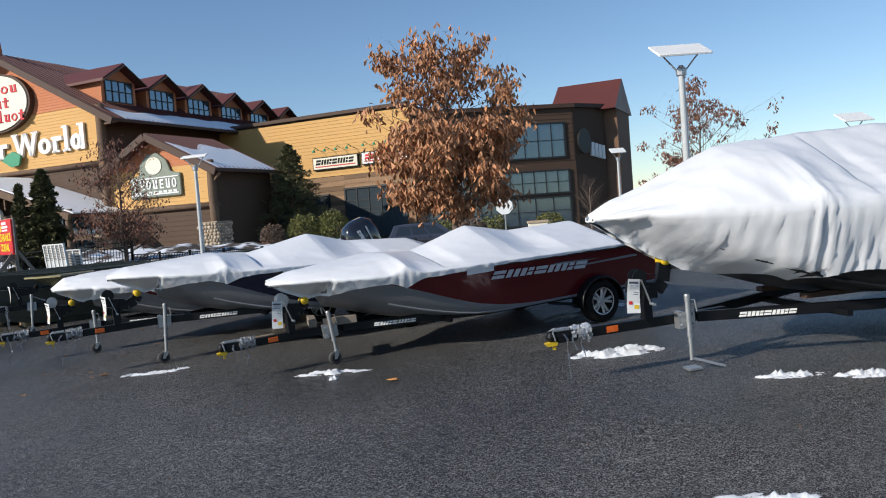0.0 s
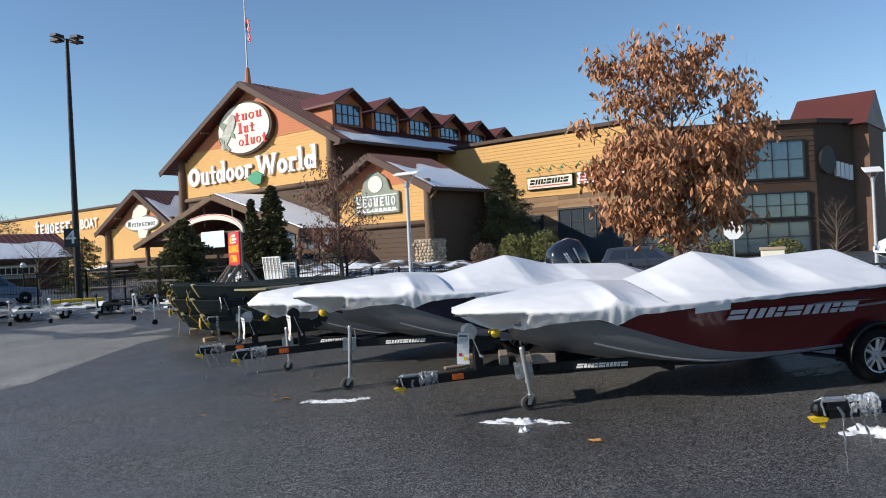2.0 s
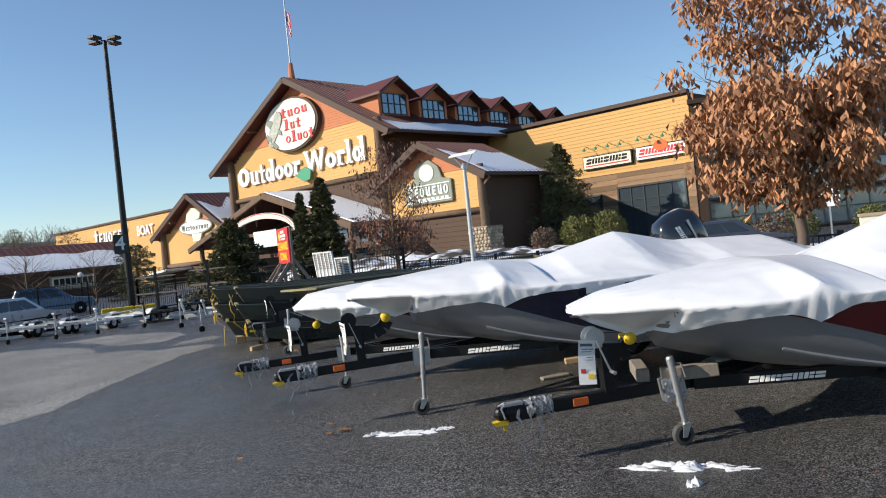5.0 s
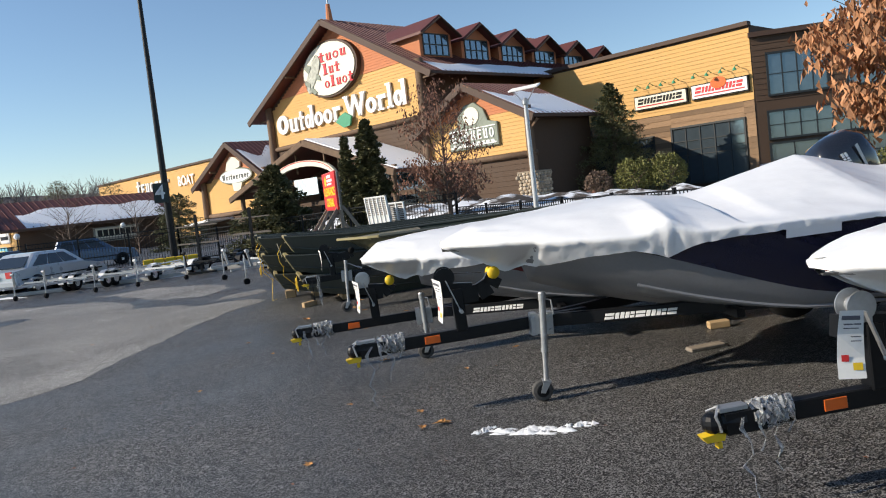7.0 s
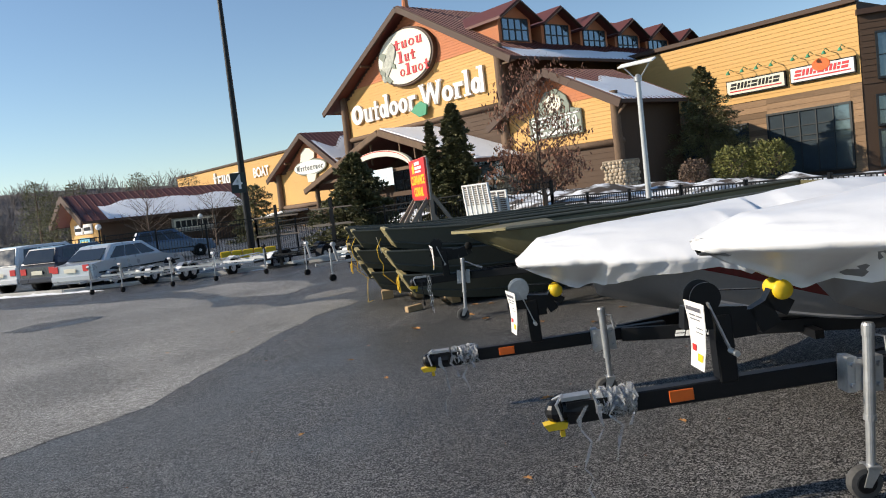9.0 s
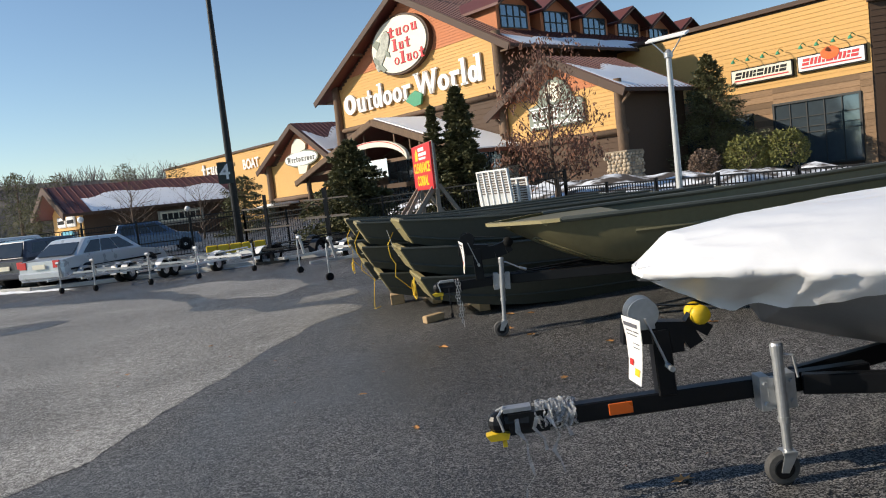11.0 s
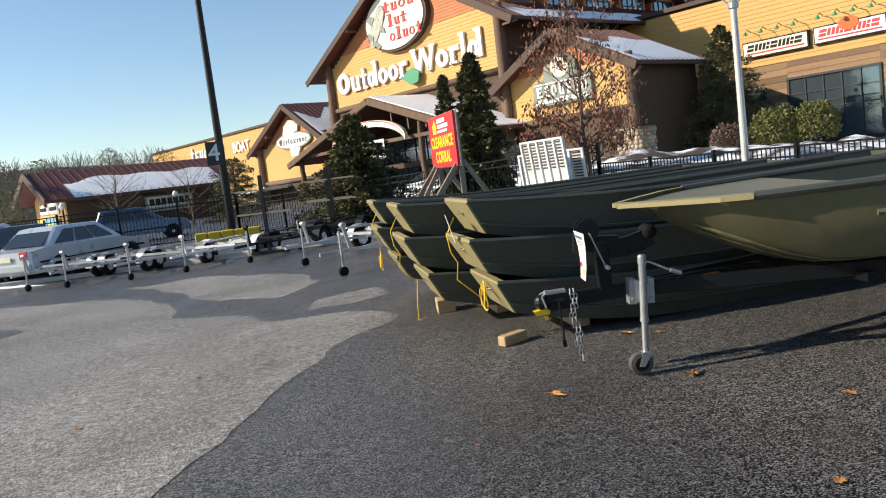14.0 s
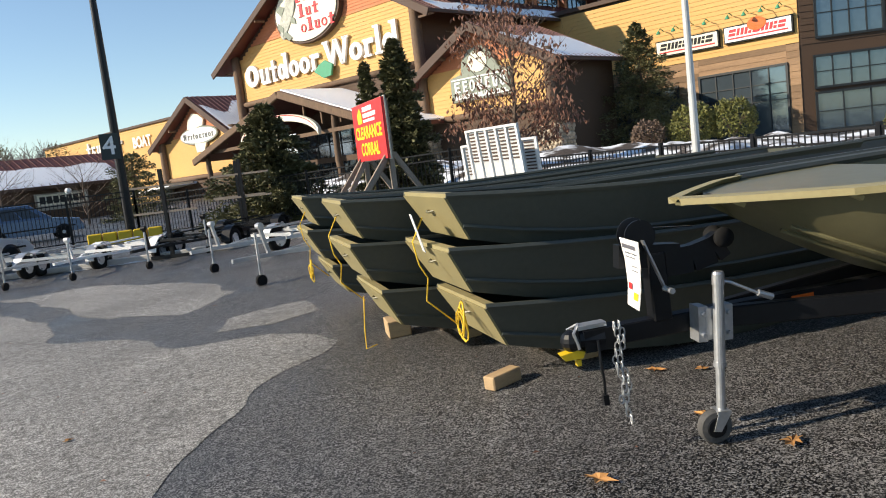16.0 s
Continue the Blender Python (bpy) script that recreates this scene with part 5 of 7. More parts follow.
kerb_line = [(-14, 43.5), (-9, 40.6), (-4.5, 37.0), (-0.5, 36.2), (4.6, 33.4), (12, 31.4)]
for a, b in zip(kerb_line, kerb_line[1:]):
    m = Mesh()
    m.beam((*a, ground(*a) + 0.06), (*b, ground(*b) + 0.06), 0.18, 0.14)
    tagged(part("kerb", m, KERB, bevel=0.02), "grey concrete kerb with snow beside it", "kerb", kind="structure")

# planted bank in front of the store
SOIL = material("mulch_and_snow", (0.06, 0.045, 0.035), 0.95, vary=0.4, scale=0.9, fine=12, bump=0.8, bump_size=0.05, second=(0.78, 0.81, 0.85), mix=0.50)
m = Mesh()
rows, cols = 60, 40
pts = []
for j in range(rows + 1):
    for i in range(cols + 1):
        q, r = i / cols, j / rows
        y = -6 + 66 * r
        x = 14.9 - (y - 2) * 0.084 + q * (20 + 4 * r)
        h = 0.02 + (0.35 + 1.15 * max(0, min(1, (y - 28) / 10))) * math.sin(math.pi * min(1, q * 1.1 + 0.03)) ** 0.6 * (0.6 + 0.5 * noise.noise((x * 0.5, y * 0.5, 0)))
        pts.append((x, y, ground(x, y) + (h if 0 < i < cols and 0 < j < rows else -0.05)))
m.add(pts, [(j * (cols + 1) + i, j * (cols + 1) + i + 1, (j + 1) * (cols + 1) + i + 1, (j + 1) * (cols + 1) + i) for j in range(rows) for i in range(cols)])
tagged(part("planting_bank", m, SOIL, smooth=True), "dark mulch bank patched with snow", "bank", kind="structure")
patch("snow_field", [(-90, 60), (-14, 50), (-9, 56), (-12, 90), (-40, 140), (-120, 160)], SNOW, "snow-covered verge beyond the cars", 0.03)


# ---------- jon boats ----------
def jon_mesh(L, half, deep, rake, lip=True):
    """An open flat-bottomed boat, bow at x = 0, gunwale at z = 0; thin walls inside and out."""
    out, inn = [], []
    for i in range(13):
        s = i / 12
        x = L * s
        f = min(1, s / 0.28)
        hw = half * (0.84 + 0.16 * f)
        bot = -deep * min(1, 0.7 + 0.3 * (1 - (1 - f) ** 2))
        bw = hw * 0.82
        xb = x + rake * (1 - s)
        drop = -0.12 * (1 - (1 - min(1, s / 0.5)) ** 2)
        out.append([(x, -hw, drop), (xb, -bw, bot + drop), (xb, bw, bot + drop), (x, hw, drop)])
        inn.append([(x + 0.02, -hw + 0.02, drop), (xb + 0.02, -bw + 0.02, bot + 0.03 + drop), (xb + 0.02, bw - 0.02, bot + 0.03 + drop), (x + 0.02, hw - 0.02, drop)])
    return out, inn


def jon_boat(m_pose, label, L=4.6, half=0.62, deep=0.40, rake=0.15):
    b = thing("jon_boat", m_pose, label, "boat", "stacked jon boats")
    out, inn = jon_mesh(L, half, deep, rake)
    m = Mesh()
    m.loft(out, False)
    m.loft(inn, False)
    m.add(out[-1], [(0, 1, 2, 3)])
    m.add(inn[-1], [(0, 1, 2, 3)])
    part("hull", m, JON, b, "dark olive aluminium hull")
    o = out[0]
    m = Mesh()
    e = 0.012
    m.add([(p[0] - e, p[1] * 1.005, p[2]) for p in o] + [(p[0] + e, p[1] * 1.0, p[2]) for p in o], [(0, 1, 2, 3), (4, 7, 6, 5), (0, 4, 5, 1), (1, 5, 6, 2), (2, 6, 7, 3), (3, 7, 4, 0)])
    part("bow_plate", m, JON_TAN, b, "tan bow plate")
    for sg in (0, 3):
        m = Mesh()
        pts = [Vector(r[sg]) for r in out]
        m.tube([p + Vector((0, 0, 0.012)) for p in pts], 0.022, 6)
        part("gunwale", m, JON, b)
        m = Mesh()
        k = 1 if sg == 0 else 2
        m.tube([Vector(r[sg]).lerp(Vector(r[k]), 0.68) + Vector((0, -0.008 if sg == 0 else 0.008, 0)) for r in out], 0.016, 5)
        part("strake", m, JON, b)
    m = Mesh()
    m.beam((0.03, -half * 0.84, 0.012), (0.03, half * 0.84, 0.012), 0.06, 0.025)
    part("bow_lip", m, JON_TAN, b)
    m = Mesh()
    c = Vector(o[0]).lerp(Vector(o[1]), 0.45) * 0.5 + Vector(o[3]).lerp(Vector(o[2]), 0.45) * 0.5
    m.tube([c + Vector((-0.015, -0.07, 0.03)), c + Vector((-0.05, -0.025, 0.02)), c + Vector((-0.05, 0.025, 0.02)), c + Vector((-0.015, 0.07, 0.03))], 0.009, 6)
    part("bow_handle", m, JON_OLIVE, b)
    return b


WOOD = material("raw_pine_block", (0.45, 0.31, 0.17), 0.8, vary=0.2, scale=4, fine=30, stretch=(1, 6, 6))
ROPE = material("yellow_rope", (0.75, 0.5, 0.04), 0.8, vary=0.2, fine=200)


def wood_block(x, y, sx, sy, sz, turn, label, z=0.0):
    ob = new("wood_block", Mesh().box(-sx / 2, sx / 2, -sy / 2, sy / 2, 0, sz).mesh("wood_block", WOOD, bevel=0.008))
    ob.matrix_basis = Matrix.Translation((x, y, ground(x, y) + z)) @ pose(0, 0, 0, 0, TILT_X, turn)
    return tagged(ob, label, "wood block", "wood blocks")


STACK_TURN = -5
for sx, sy in ((3.91, 20.07), (3.61, 21.34), (3.72, 23.3)):
    for k, top in enumerate((0.565, 0.945, 1.275)):
        gx = sx + (0.2, 0.0, 0.0)[k] + random.uniform(-0.02, 0.02)
        jon_boat(Matrix.Translation((gx, sy + random.uniform(-0.02, 0.02), ground(sx, sy) + top)) @ pose(0, 0, 0, 0, TILT_X + 1.5, STACK_TURN + random.uniform(-0.6, 0.6)), "dark olive jon boat with a tan bow plate in a stack")
    wood_block(sx + 1.0, sy + 0.1, 0.14, 0.85, 0.14, STACK_TURN, "raw pine beam under a stack of boats")
    wood_block(sx + 3.2, sy - 0.1, 0.14, 0.85, 0.1, STACK_TURN, "raw pine beam under a stack of boats")
wood_block(4.2, 19.73, 0.26, 0.1, 0.09, 20, "split pine offcut lying on the asphalt")
wood_block(4.15, 21.75, 0.2, 0.28, 0.15, -10, "raw pine block by a boat bow")
wood_block(6.98, 12.25, 0.2, 0.1, 0.07, -20, "pine offcut under a trailer")
plank = wood_block(6.4, 11.7, 0.32, 0.12, 0.035, -10, "weathered grey board on the asphalt")


def rope(points, label, r=0.0055):
    m = Mesh()
    m.tube(points, r, 6)
    return tagged(part("rope", m, ROPE, smooth=True), label, "rope", "bow ropes")


def coil(c, r, n, label):
    pts = []
    for i in range(n * 12):
        a = 2 * math.pi * i / 12
        rr = r * (0.7 + 0.3 * math.sin(i * 0.37))
        pts.append((c[0] + 0.015 * math.sin(i * 0.7), c[1] + rr * 0.55 * math.cos(a), c[2] + rr * math.sin(a)))
    rope(pts, label)


for sx, sy, z in ((3.82, 19.98, 1.35), (3.62, 21.5, 1.35), (3.74, 23.3, 1.33)):
    g0 = ground(sx, sy)
    rope([(sx + 0.05, sy, g0 + 1.15), (sx - 0.03, sy + 0.02, g0 + 1.0), (sx - 0.02, sy - 0.03, g0 + 0.85), (sx + 0.04, sy, g0 + 0.75), (sx + 0.02, sy + 0.02, g0 + 0.6), (sx + 0.2, sy, g0 + 0.42)], "thin yellow rope tied to boat bow handles")
coil((4.05, 19.95, ground(4, 20) + 0.42), 0.14, 5, "coiled yellow rope hanging on a boat bow")
coil((3.75, 23.25, ground(4, 23) + 0.5), 0.12, 4, "coiled yellow rope hanging on a boat bow")
rope([(3.8, 21.45, ground(4, 21) + 0.45), (3.76, 21.4, ground(4, 21) + 0.2), (3.74, 21.35, ground(4, 21) + 0.03), (3.82, 21.3, ground(4, 21) + 0.06)], "yellow rope end dangling to the asphalt")

# v-bowed olive boat on the small trailer
vb = thing("olive_boat", at_lot(3.97, 18.45, -14, 0.0), "olive aluminium boat with a cream bow lip on a trailer", "boat")
hr = []
for i in range(31):
    s = i / 30
    x = 0.66 + 5.0 * s
    d = 5.0 * s
    q = min(1.0, d / 0.56)
    w = 0.04 + 0.60 * q ** 0.9 + 0.22 * (1 - (1 - max(0.0, min(1, (d - 0.56) / 1.6))) ** 2)
    g_ = 1.15 - 0.05 * min(1, d / 2.5)
    e = max(0, 1 - d / 1.25)
    k = 0.56 + 0.55 * e ** 1.35
    c = k + 0.06 + 0.1 * (1 - e) * (0.5 + 0.5 * e)
    wc = w * (0.66 + 0.24 * min(1, d / 1.5))
    back = 0.14 * max(0, 1 - d / 1.2)
    hr.append([(x, -w, g_), (x + back * 0.55, -(w * 0.55 + wc * 0.45) - 0.005, g_ * 0.55 + c * 0.45), (x + back, -wc, c), (x + back, 0, k), (x + back, wc, c), (x + back * 0.55, (w * 0.55 + wc * 0.45) + 0.005, g_ * 0.55 + c * 0.45), (x, w, g_)])
m = Mesh()
m.loft(hr, False)
m.add(hr[-1], [tuple(range(7))])
part("hull", m, JON_OLIVE, vb, "olive painted hull", smooth=True)
for sg, e in ((0, -1), (6, 1)):
    m = Mesh()
    m.loft([[(r[sg][0], r[sg][1] - e * 0.06, r[sg][2] + 0.022), (r[sg][0] - 0.02, r[sg][1] + e * 0.028, r[sg][2] + 0.018), (r[sg][0] - 0.02, r[sg][1] + e * 0.028, r[sg][2] - 0.012), (r[sg][0], r[sg][1], r[sg][2] - 0.012)] for r in hr[:5]])
    part("bow_lip", m, JON_TAN, vb, "cream bow lip")
    for n in (1, 3):
        p = Vector(hr[n][sg])
        part("lip_gusset", Mesh().prism([(p.x - 0.03, p.z - 0.012), (p.x + 0.05, p.z - 0.012), (p.x + 0.03, p.z - 0.045)], p.y - 0.004, p.y + 0.02 * -e, "xz"), JON_TAN, vb)
    m = Mesh()
    m.tube([Vector(r[sg]) + Vector((0, 0, 0.005)) for r in hr[4:]], 0.028, 8)
    part("gunwale", m, JON, vb)
    m = Mesh()
    m.tube([Vector(r[1 if sg == 0 else 5]) + Vector((0, e * 0.004, 0.02)) for r in hr[8:]], 0.02, 6)
    part("strake", m, JON_OLIVE, vb)
for k in (1, 2):
    m = Mesh()
    m.tube([Vector(r[2]).lerp(Vector(r[3]), 0.3 * k) + Vector((0, 0, -0.004)) for r in hr[2:]], 0.012, 5)
    part("bottom_rib", m, JON_OLIVE, vb)
m = Mesh()
m.loft([[(r[0][0], r[0][1] * 0.97, r[0][2] - 0.006), (r[6][0], r[6][1] * 0.97, r[6][2] - 0.006), (r[6][0], r[6][1] * 0.97, r[6][2] - 0.02), (r[0][0], r[0][1] * 0.97, r[0][2] - 0.02)] for r in hr[:9]])
part("bow_deck", m, JON_OLIVE, vb)

# price tag tied to a stacked boat
tagob = new("price_tag", Mesh().box(-0.004, 0.0, -0.06, 0.06, -0.26, 0.0).mesh("price_tag", PAPER))
tagob.matrix_basis = Matrix.Translation((3.80, 20.0, ground(3.8, 20) + 1.18)) @ pose(0, 0, 0, 0, -14, -12)
tagged(tagob, "white paper price tag tied to a boat bow", "tag")


# ---------- trees ----------
BARK = material("grey_brown_bark", (0.14, 0.1, 0.075), 0.9, vary=0.3, scale=3, fine=30, stretch=(1, 1, 0.3), bump=0.5)
OAK_LEAF = material("dry_oak_leaf", (0.42, 0.2, 0.095), 0.75, vary=0.2, scale=0.7, fine=4, bump=0, island=0.45)
DEAD_LEAF = material("dull_dead_leaf", (0.21, 0.1, 0.065), 0.8, vary=0.2, scale=1, fine=4, bump=0, island=0.45)
NEEDLE = material("dark_spruce_needles", (0.12, 0.118, 0.052), 0.6, vary=0.25, scale=0.7, fine=5, bump=0, island=0.4)
SHRUB = material("yellow_green_shrub_leaf", (0.14, 0.14, 0.035), 0.7, vary=0.25, scale=2, fine=6, bump=0, island=0.4)
TWIG = material("brown_twigs", (0.16, 0.11, 0.08), 0.9, vary=0.25, island=0.3)


def limb(m, tips, p, d, length, r, depth, rng, spread=0.55, up=0.25, n=4, bend=0.25):
    pts, rs = [p], [r]
    q = p.copy()
    for i in range(n):
        d = (d + Vector((rng.gauss(0, bend), rng.gauss(0, bend), rng.gauss(0, bend * 0.6) + up * 0.2)) * 0.4).normalized()
        q = q + d * length / n
        pts.append(q.copy())
        rs.append(r * (1 - 0.55 * (i + 1) / n))
    m.tube(pts, rs, 6 if r > 0.03 else 4, cap=False)
    if depth == 0:
        tips.append((pts[2], d))
        tips.append((pts[-1], d))
        return
    for k in range(3 if depth > 1 else 4):
        i = rng.randint(1, n)
        a = rng.uniform(0, 2 * math.pi)
        side = Vector((math.cos(a), math.sin(a), rng.uniform(-0.1, 0.6)))
        limb(m, tips, pts[i].copy(), (d * (1 - spread) + side * spread).normalized(), length * rng.uniform(0.5, 0.72), rs[i] * 0.6, depth - 1, rng, spread, up, 3, bend)
    tips.append((pts[-1], d))


def leaf_quad(m, c, size, rng, droop=0.5, wide=0.38):
    a = rng.uniform(0, 2 * math.pi)
    e = Vector((math.cos(a), math.sin(a), rng.uniform(-0.3, 0.3))) * size * wide
    dn = Vector((rng.gauss(0, 0.35), rng.gauss(0, 0.35), -droop + rng.gauss(0, 0.4))).normalized() * size
    mid = c + dn * 0.55 + Vector((rng.gauss(0, 0.12), rng.gauss(0, 0.12), 0)) * size
    m.add([c, mid + e, c + dn, mid - e], [(0, 1, 2), (0, 2, 3)])


def broadleaf(x, y, height, crown_r, crown_low, label, leaves, leaf_size, mat, seed, trunk_r=0.11, bare_top=0.0, category="tree", z0=None, keep=1.0):
    rng = random.Random(seed)
    z = ground(x, y) if z0 is None else z0
    t = thing("tree", Matrix.Translation((x, y, z)), label, category)
    m, tips = Mesh(), []
    trunk = [Vector((0.04 * math.sin(i), 0.04 * math.cos(i * 1.7), (height * 0.93) * i / 10)) for i in range(11)]
    m.tube(trunk, [trunk_r * (1.15 - 1.08 * i / 10) + 0.006 for i in range(11)], 8)
    for i in range(26):
        q = crown_low / height + (0.95 - crown_low / height) * (i / 25)
        h = height * 0.93 * q
        a = i * 2.4 + rng.uniform(-0.4, 0.4)
        prof = math.sin(math.pi * min(1, 0.18 + 0.82 * ((h - crown_low) / (height - crown_low)))) ** 0.7
        ln = crown_r * (0.25 + 0.75 * prof) * rng.uniform(0.75, 1.05)
        d = Vector((math.cos(a), math.sin(a), 0.35 + 0.9 * q))
        limb(m, tips, Vector((0, 0, h)), d.normalized(), ln, trunk_r * 0.42 * (1.2 - q), 2, rng, n=4)
    part("trunk", m, BARK, t, smooth=True)
    if leaves:
        lm = Mesh()
        low = [tp for tp in tips if tp[0].z < height * (1 - bare_top) or rng.random() < 0.2]
        for _ in range(leaves):
            p, d = rng.choice(low)
            c = p + Vector((rng.gauss(0, 0.16), rng.gauss(0, 0.16), rng.gauss(0, 0.13)))
            for _ in range(2):
                leaf_quad(lm, c + Vector((rng.gauss(0, 0.05), rng.gauss(0, 0.05), rng.gauss(0, 0.05))), leaf_size * rng.uniform(0.7, 1.3), rng, 0.9, 0.24)
        part("crown", lm, mat, t, "dry hanging leaves")["kind"] = "stuff"
    return t


broadleaf(13.1, 14.4, 4.95, 1.75, 1.25, "young oak holding dry orange-brown leaves behind the boats", 6600, 0.16, OAK_LEAF, 5, 0.1, 0.28)
broadleaf(12.2, 34.6, 4.9, 1.9, 0.9, "small bare tree with dull dead leaves by the fence", 1900, 0.13, DEAD_LEAF, 8, 0.09, 0.42)
broadleaf(35.4, 20.7, 6.2, 2.6, 1.4, "half-bare tree with few dry leaves behind the boats", 2400, 0.17, DEAD_LEAF, 12, 0.1, 0.4)
broadleaf(33.8, 26.4, 3.4, 1.1, 0.6, "small bare ornamental tree in front of the store", 0, 0.1, DEAD_LEAF, 15, 0.06)
broadleaf(-5.6, 70.0, 5.2, 2.4, 0.6, "bare bushy tree beside the small building", 0, 0.1, DEAD_LEAF, 17, 0.08)
broadleaf(-1.0, 72.0, 4.2, 2.4, 0.5, "bare bushy tree beside the small building", 0, 0.1, DEAD_LEAF, 18, 0.07)


def conifer(x, y, height, r, label, seed, mat=None, blades=5200, base=0.0, z0=None, taper=0.9, blade=1.0):
    """A spruce or pine: boughs of many small needle sprays round a trunk, with an uneven outline."""
    rng = random.Random(seed)
    z = ground(x, y) if z0 is None else z0
    t = thing("conifer", Matrix.Translation((x, y, z)), label, "tree", "conifers")
    m = Mesh()
    m.tube([(0, 0, 0), (0.01, 0, height * 0.5), (0, 0, height * 0.98)], [r * 0.06, r * 0.04, 0.012], 7)
    part("trunk", m, BARK, t)
    lm = Mesh()
    nb = int(70 + height * 14)
    per = blades // nb
    for i in range(nb):
        q = (i + rng.random()) / nb
        q = q ** 0.85
        h = base + (height - base) * q
        ln = r * (1 - q) ** taper * rng.uniform(0.6, 1.15) * (1 + 0.4 * noise.noise((i * 2.39996 % 6.283 * 0.8, h * 1.3, seed))) + 0.03 * r
        a = i * 2.39996 + rng.uniform(-0.4, 0.4)
        dx, dy = math.cos(a), math.sin(a)
        lift = rng.uniform(-0.1, 0.25) + 0.25 * q
        for k in range(max(6, int(per * (0.45 + 1.1 * (1 - q))))):
            s = rng.random() ** 0.6
            w = 0.3 * ln * (1 - s * 0.6) + 0.03
            off = rng.gauss(0, 0.5) * w
            zz = h + ln * (lift * s - 0.3 * s * s + 0.2 * max(0, s - 0.7)) - abs(rng.gauss(0, 0.09)) * ln
            c = Vector((dx * ln * s - dy * off, dy * ln * s + dx * off, max(0.05, zz)))
            sz = rng.uniform(0.07, 0.16) * (0.55 + 0.13 * height) * blade
            d = Vector((dx + rng.gauss(0, 0.6), dy + rng.gauss(0, 0.6), rng.gauss(0.1, 0.45))).normalized() * sz
            e = d.cross(Vector((rng.gauss(0, 0.6), rng.gauss(0, 0.6), 1))).normalized() * sz * 0.24
            lm.add([c, c + d * 0.5 + e, c + d, c + d * 0.5 - e], [(0, 1, 2, 3)])
    part("crown", lm, mat or NEEDLE, t, "olive green needles")["kind"] = "stuff"
    return t


conifer(6.4, 41.0, 3.75, 2.5, "broad green spruce behind the iron fence", 21, blades=36000, taper=0.85, blade=1.25)
conifer(10.1, 38.2, 4.95, 1.45, "tall green spruce behind the clearance sign", 22, blades=30000, taper=0.8, blade=1.15)
conifer(9.2, 38.5, 4.4, 0.8, "slim green spruce beside a taller one", 23, blades=14000, taper=0.8)
conifer(37.6, 63.5, 9.3, 4.9, "dense dark spruce against the store wall", 24, z0=0.3, blades=32000, taper=0.85)
conifer(2.2, 71.0, 4.3, 2.5, "dark round evergreen beside the entrance wing", 25, z0=0.0, blades=15000, taper=0.45, blade=1.2)
conifer(-17.7, 89.0, 7.4, 3.0, "olive green pine beside the small building", 31, z0=0.0, blades=8000, taper=0.5)
for i, (x, y, h, r) in enumerate(((-19, 112, 8.4, 4.6), (-27, 100, 5.6, 3.2), (-45, 112, 6.2, 2.4), (-12, 116, 9.2, 5.0), (-6, 120, 8.6, 4.6), (-23, 118, 8.0, 4.4))):
    conifer(x, y, h, r, "far dark pine behind the small building", 60 + i, z0=0.0, blades=7000, taper=0.5)


def shrub(x, y, r, h, label, seed, mat=SHRUB, n=2600, z0=None):
    rng = random.Random(seed)
    t = thing("shrub", Matrix.Translation((x, y, (ground(x, y) if z0 is None else z0))), label, "shrub", "shrubs")
    tw = Mesh()
    for i in range(14):
        a = rng.uniform(0, 6.28)
        tw.tube([(0, 0, 0), (0.4 * r * math.cos(a), 0.4 * r * math.sin(a), h * 0.45), (0.8 * r * math.cos(a), 0.8 * r * math.sin(a), h * rng.uniform(0.6, 0.9))], [0.03, 0.02, 0.008], 5)
    part("stems", tw, TWIG, t)["kind"] = "stuff"
    lm = Mesh()
    for i in range(n):
        u, v = rng.uniform(0, 6.283), rng.random() ** 0.5
        zz = rng.random()
        k = r * math.sqrt(max(0.05, 1 - (2 * zz - 0.8) ** 2 * 0.6)) * (0.55 + 0.45 * v) * (1 + 0.2 * noise.noise((u * 1.3, zz * 4, seed)))
        leaf_quad(lm, Vector((k * math.cos(u), k * math.sin(u), 0.08 + zz * h * (1 + 0.15 * noise.noise((u, seed, 0))))), rng.uniform(0.1, 0.2), rng, 0.0)
    part("foliage", lm, mat, t)["kind"] = "stuff"


shrub(29.4, 48.2, 1.2, 1.7, "round yellow-green shrub on the planting bank", 31, z0=0.95)
shrub(31.0, 47.0, 1.2, 1.8, "round yellow-green shrub on the planting bank", 32, z0=0.95)
shrub(27.6, 49.6, 0.9, 1.2, "brown twiggy shrub on the planting bank", 33, TWIG, 1500, z0=0.95)
for i, (x, y) in enumerate(((36.5, 41.5), (38.5, 38.5), (41, 35.5), (34.0, 36.0))):
    shrub(x, y, 1.1, 1.3, "low yellow-green shrub below the corner windows", 40 + i, SHRUB if i < 3 else TWIG, 1500, z0=0.2)
for i in range(6):
    shrub(18 + i * 1.5, 57.5 - i * 2.0, 1.0, 0.9, "reddish brown leafless shrub along the store front", 50 + i, DEAD_LEAF, 1000, z0=0.1)

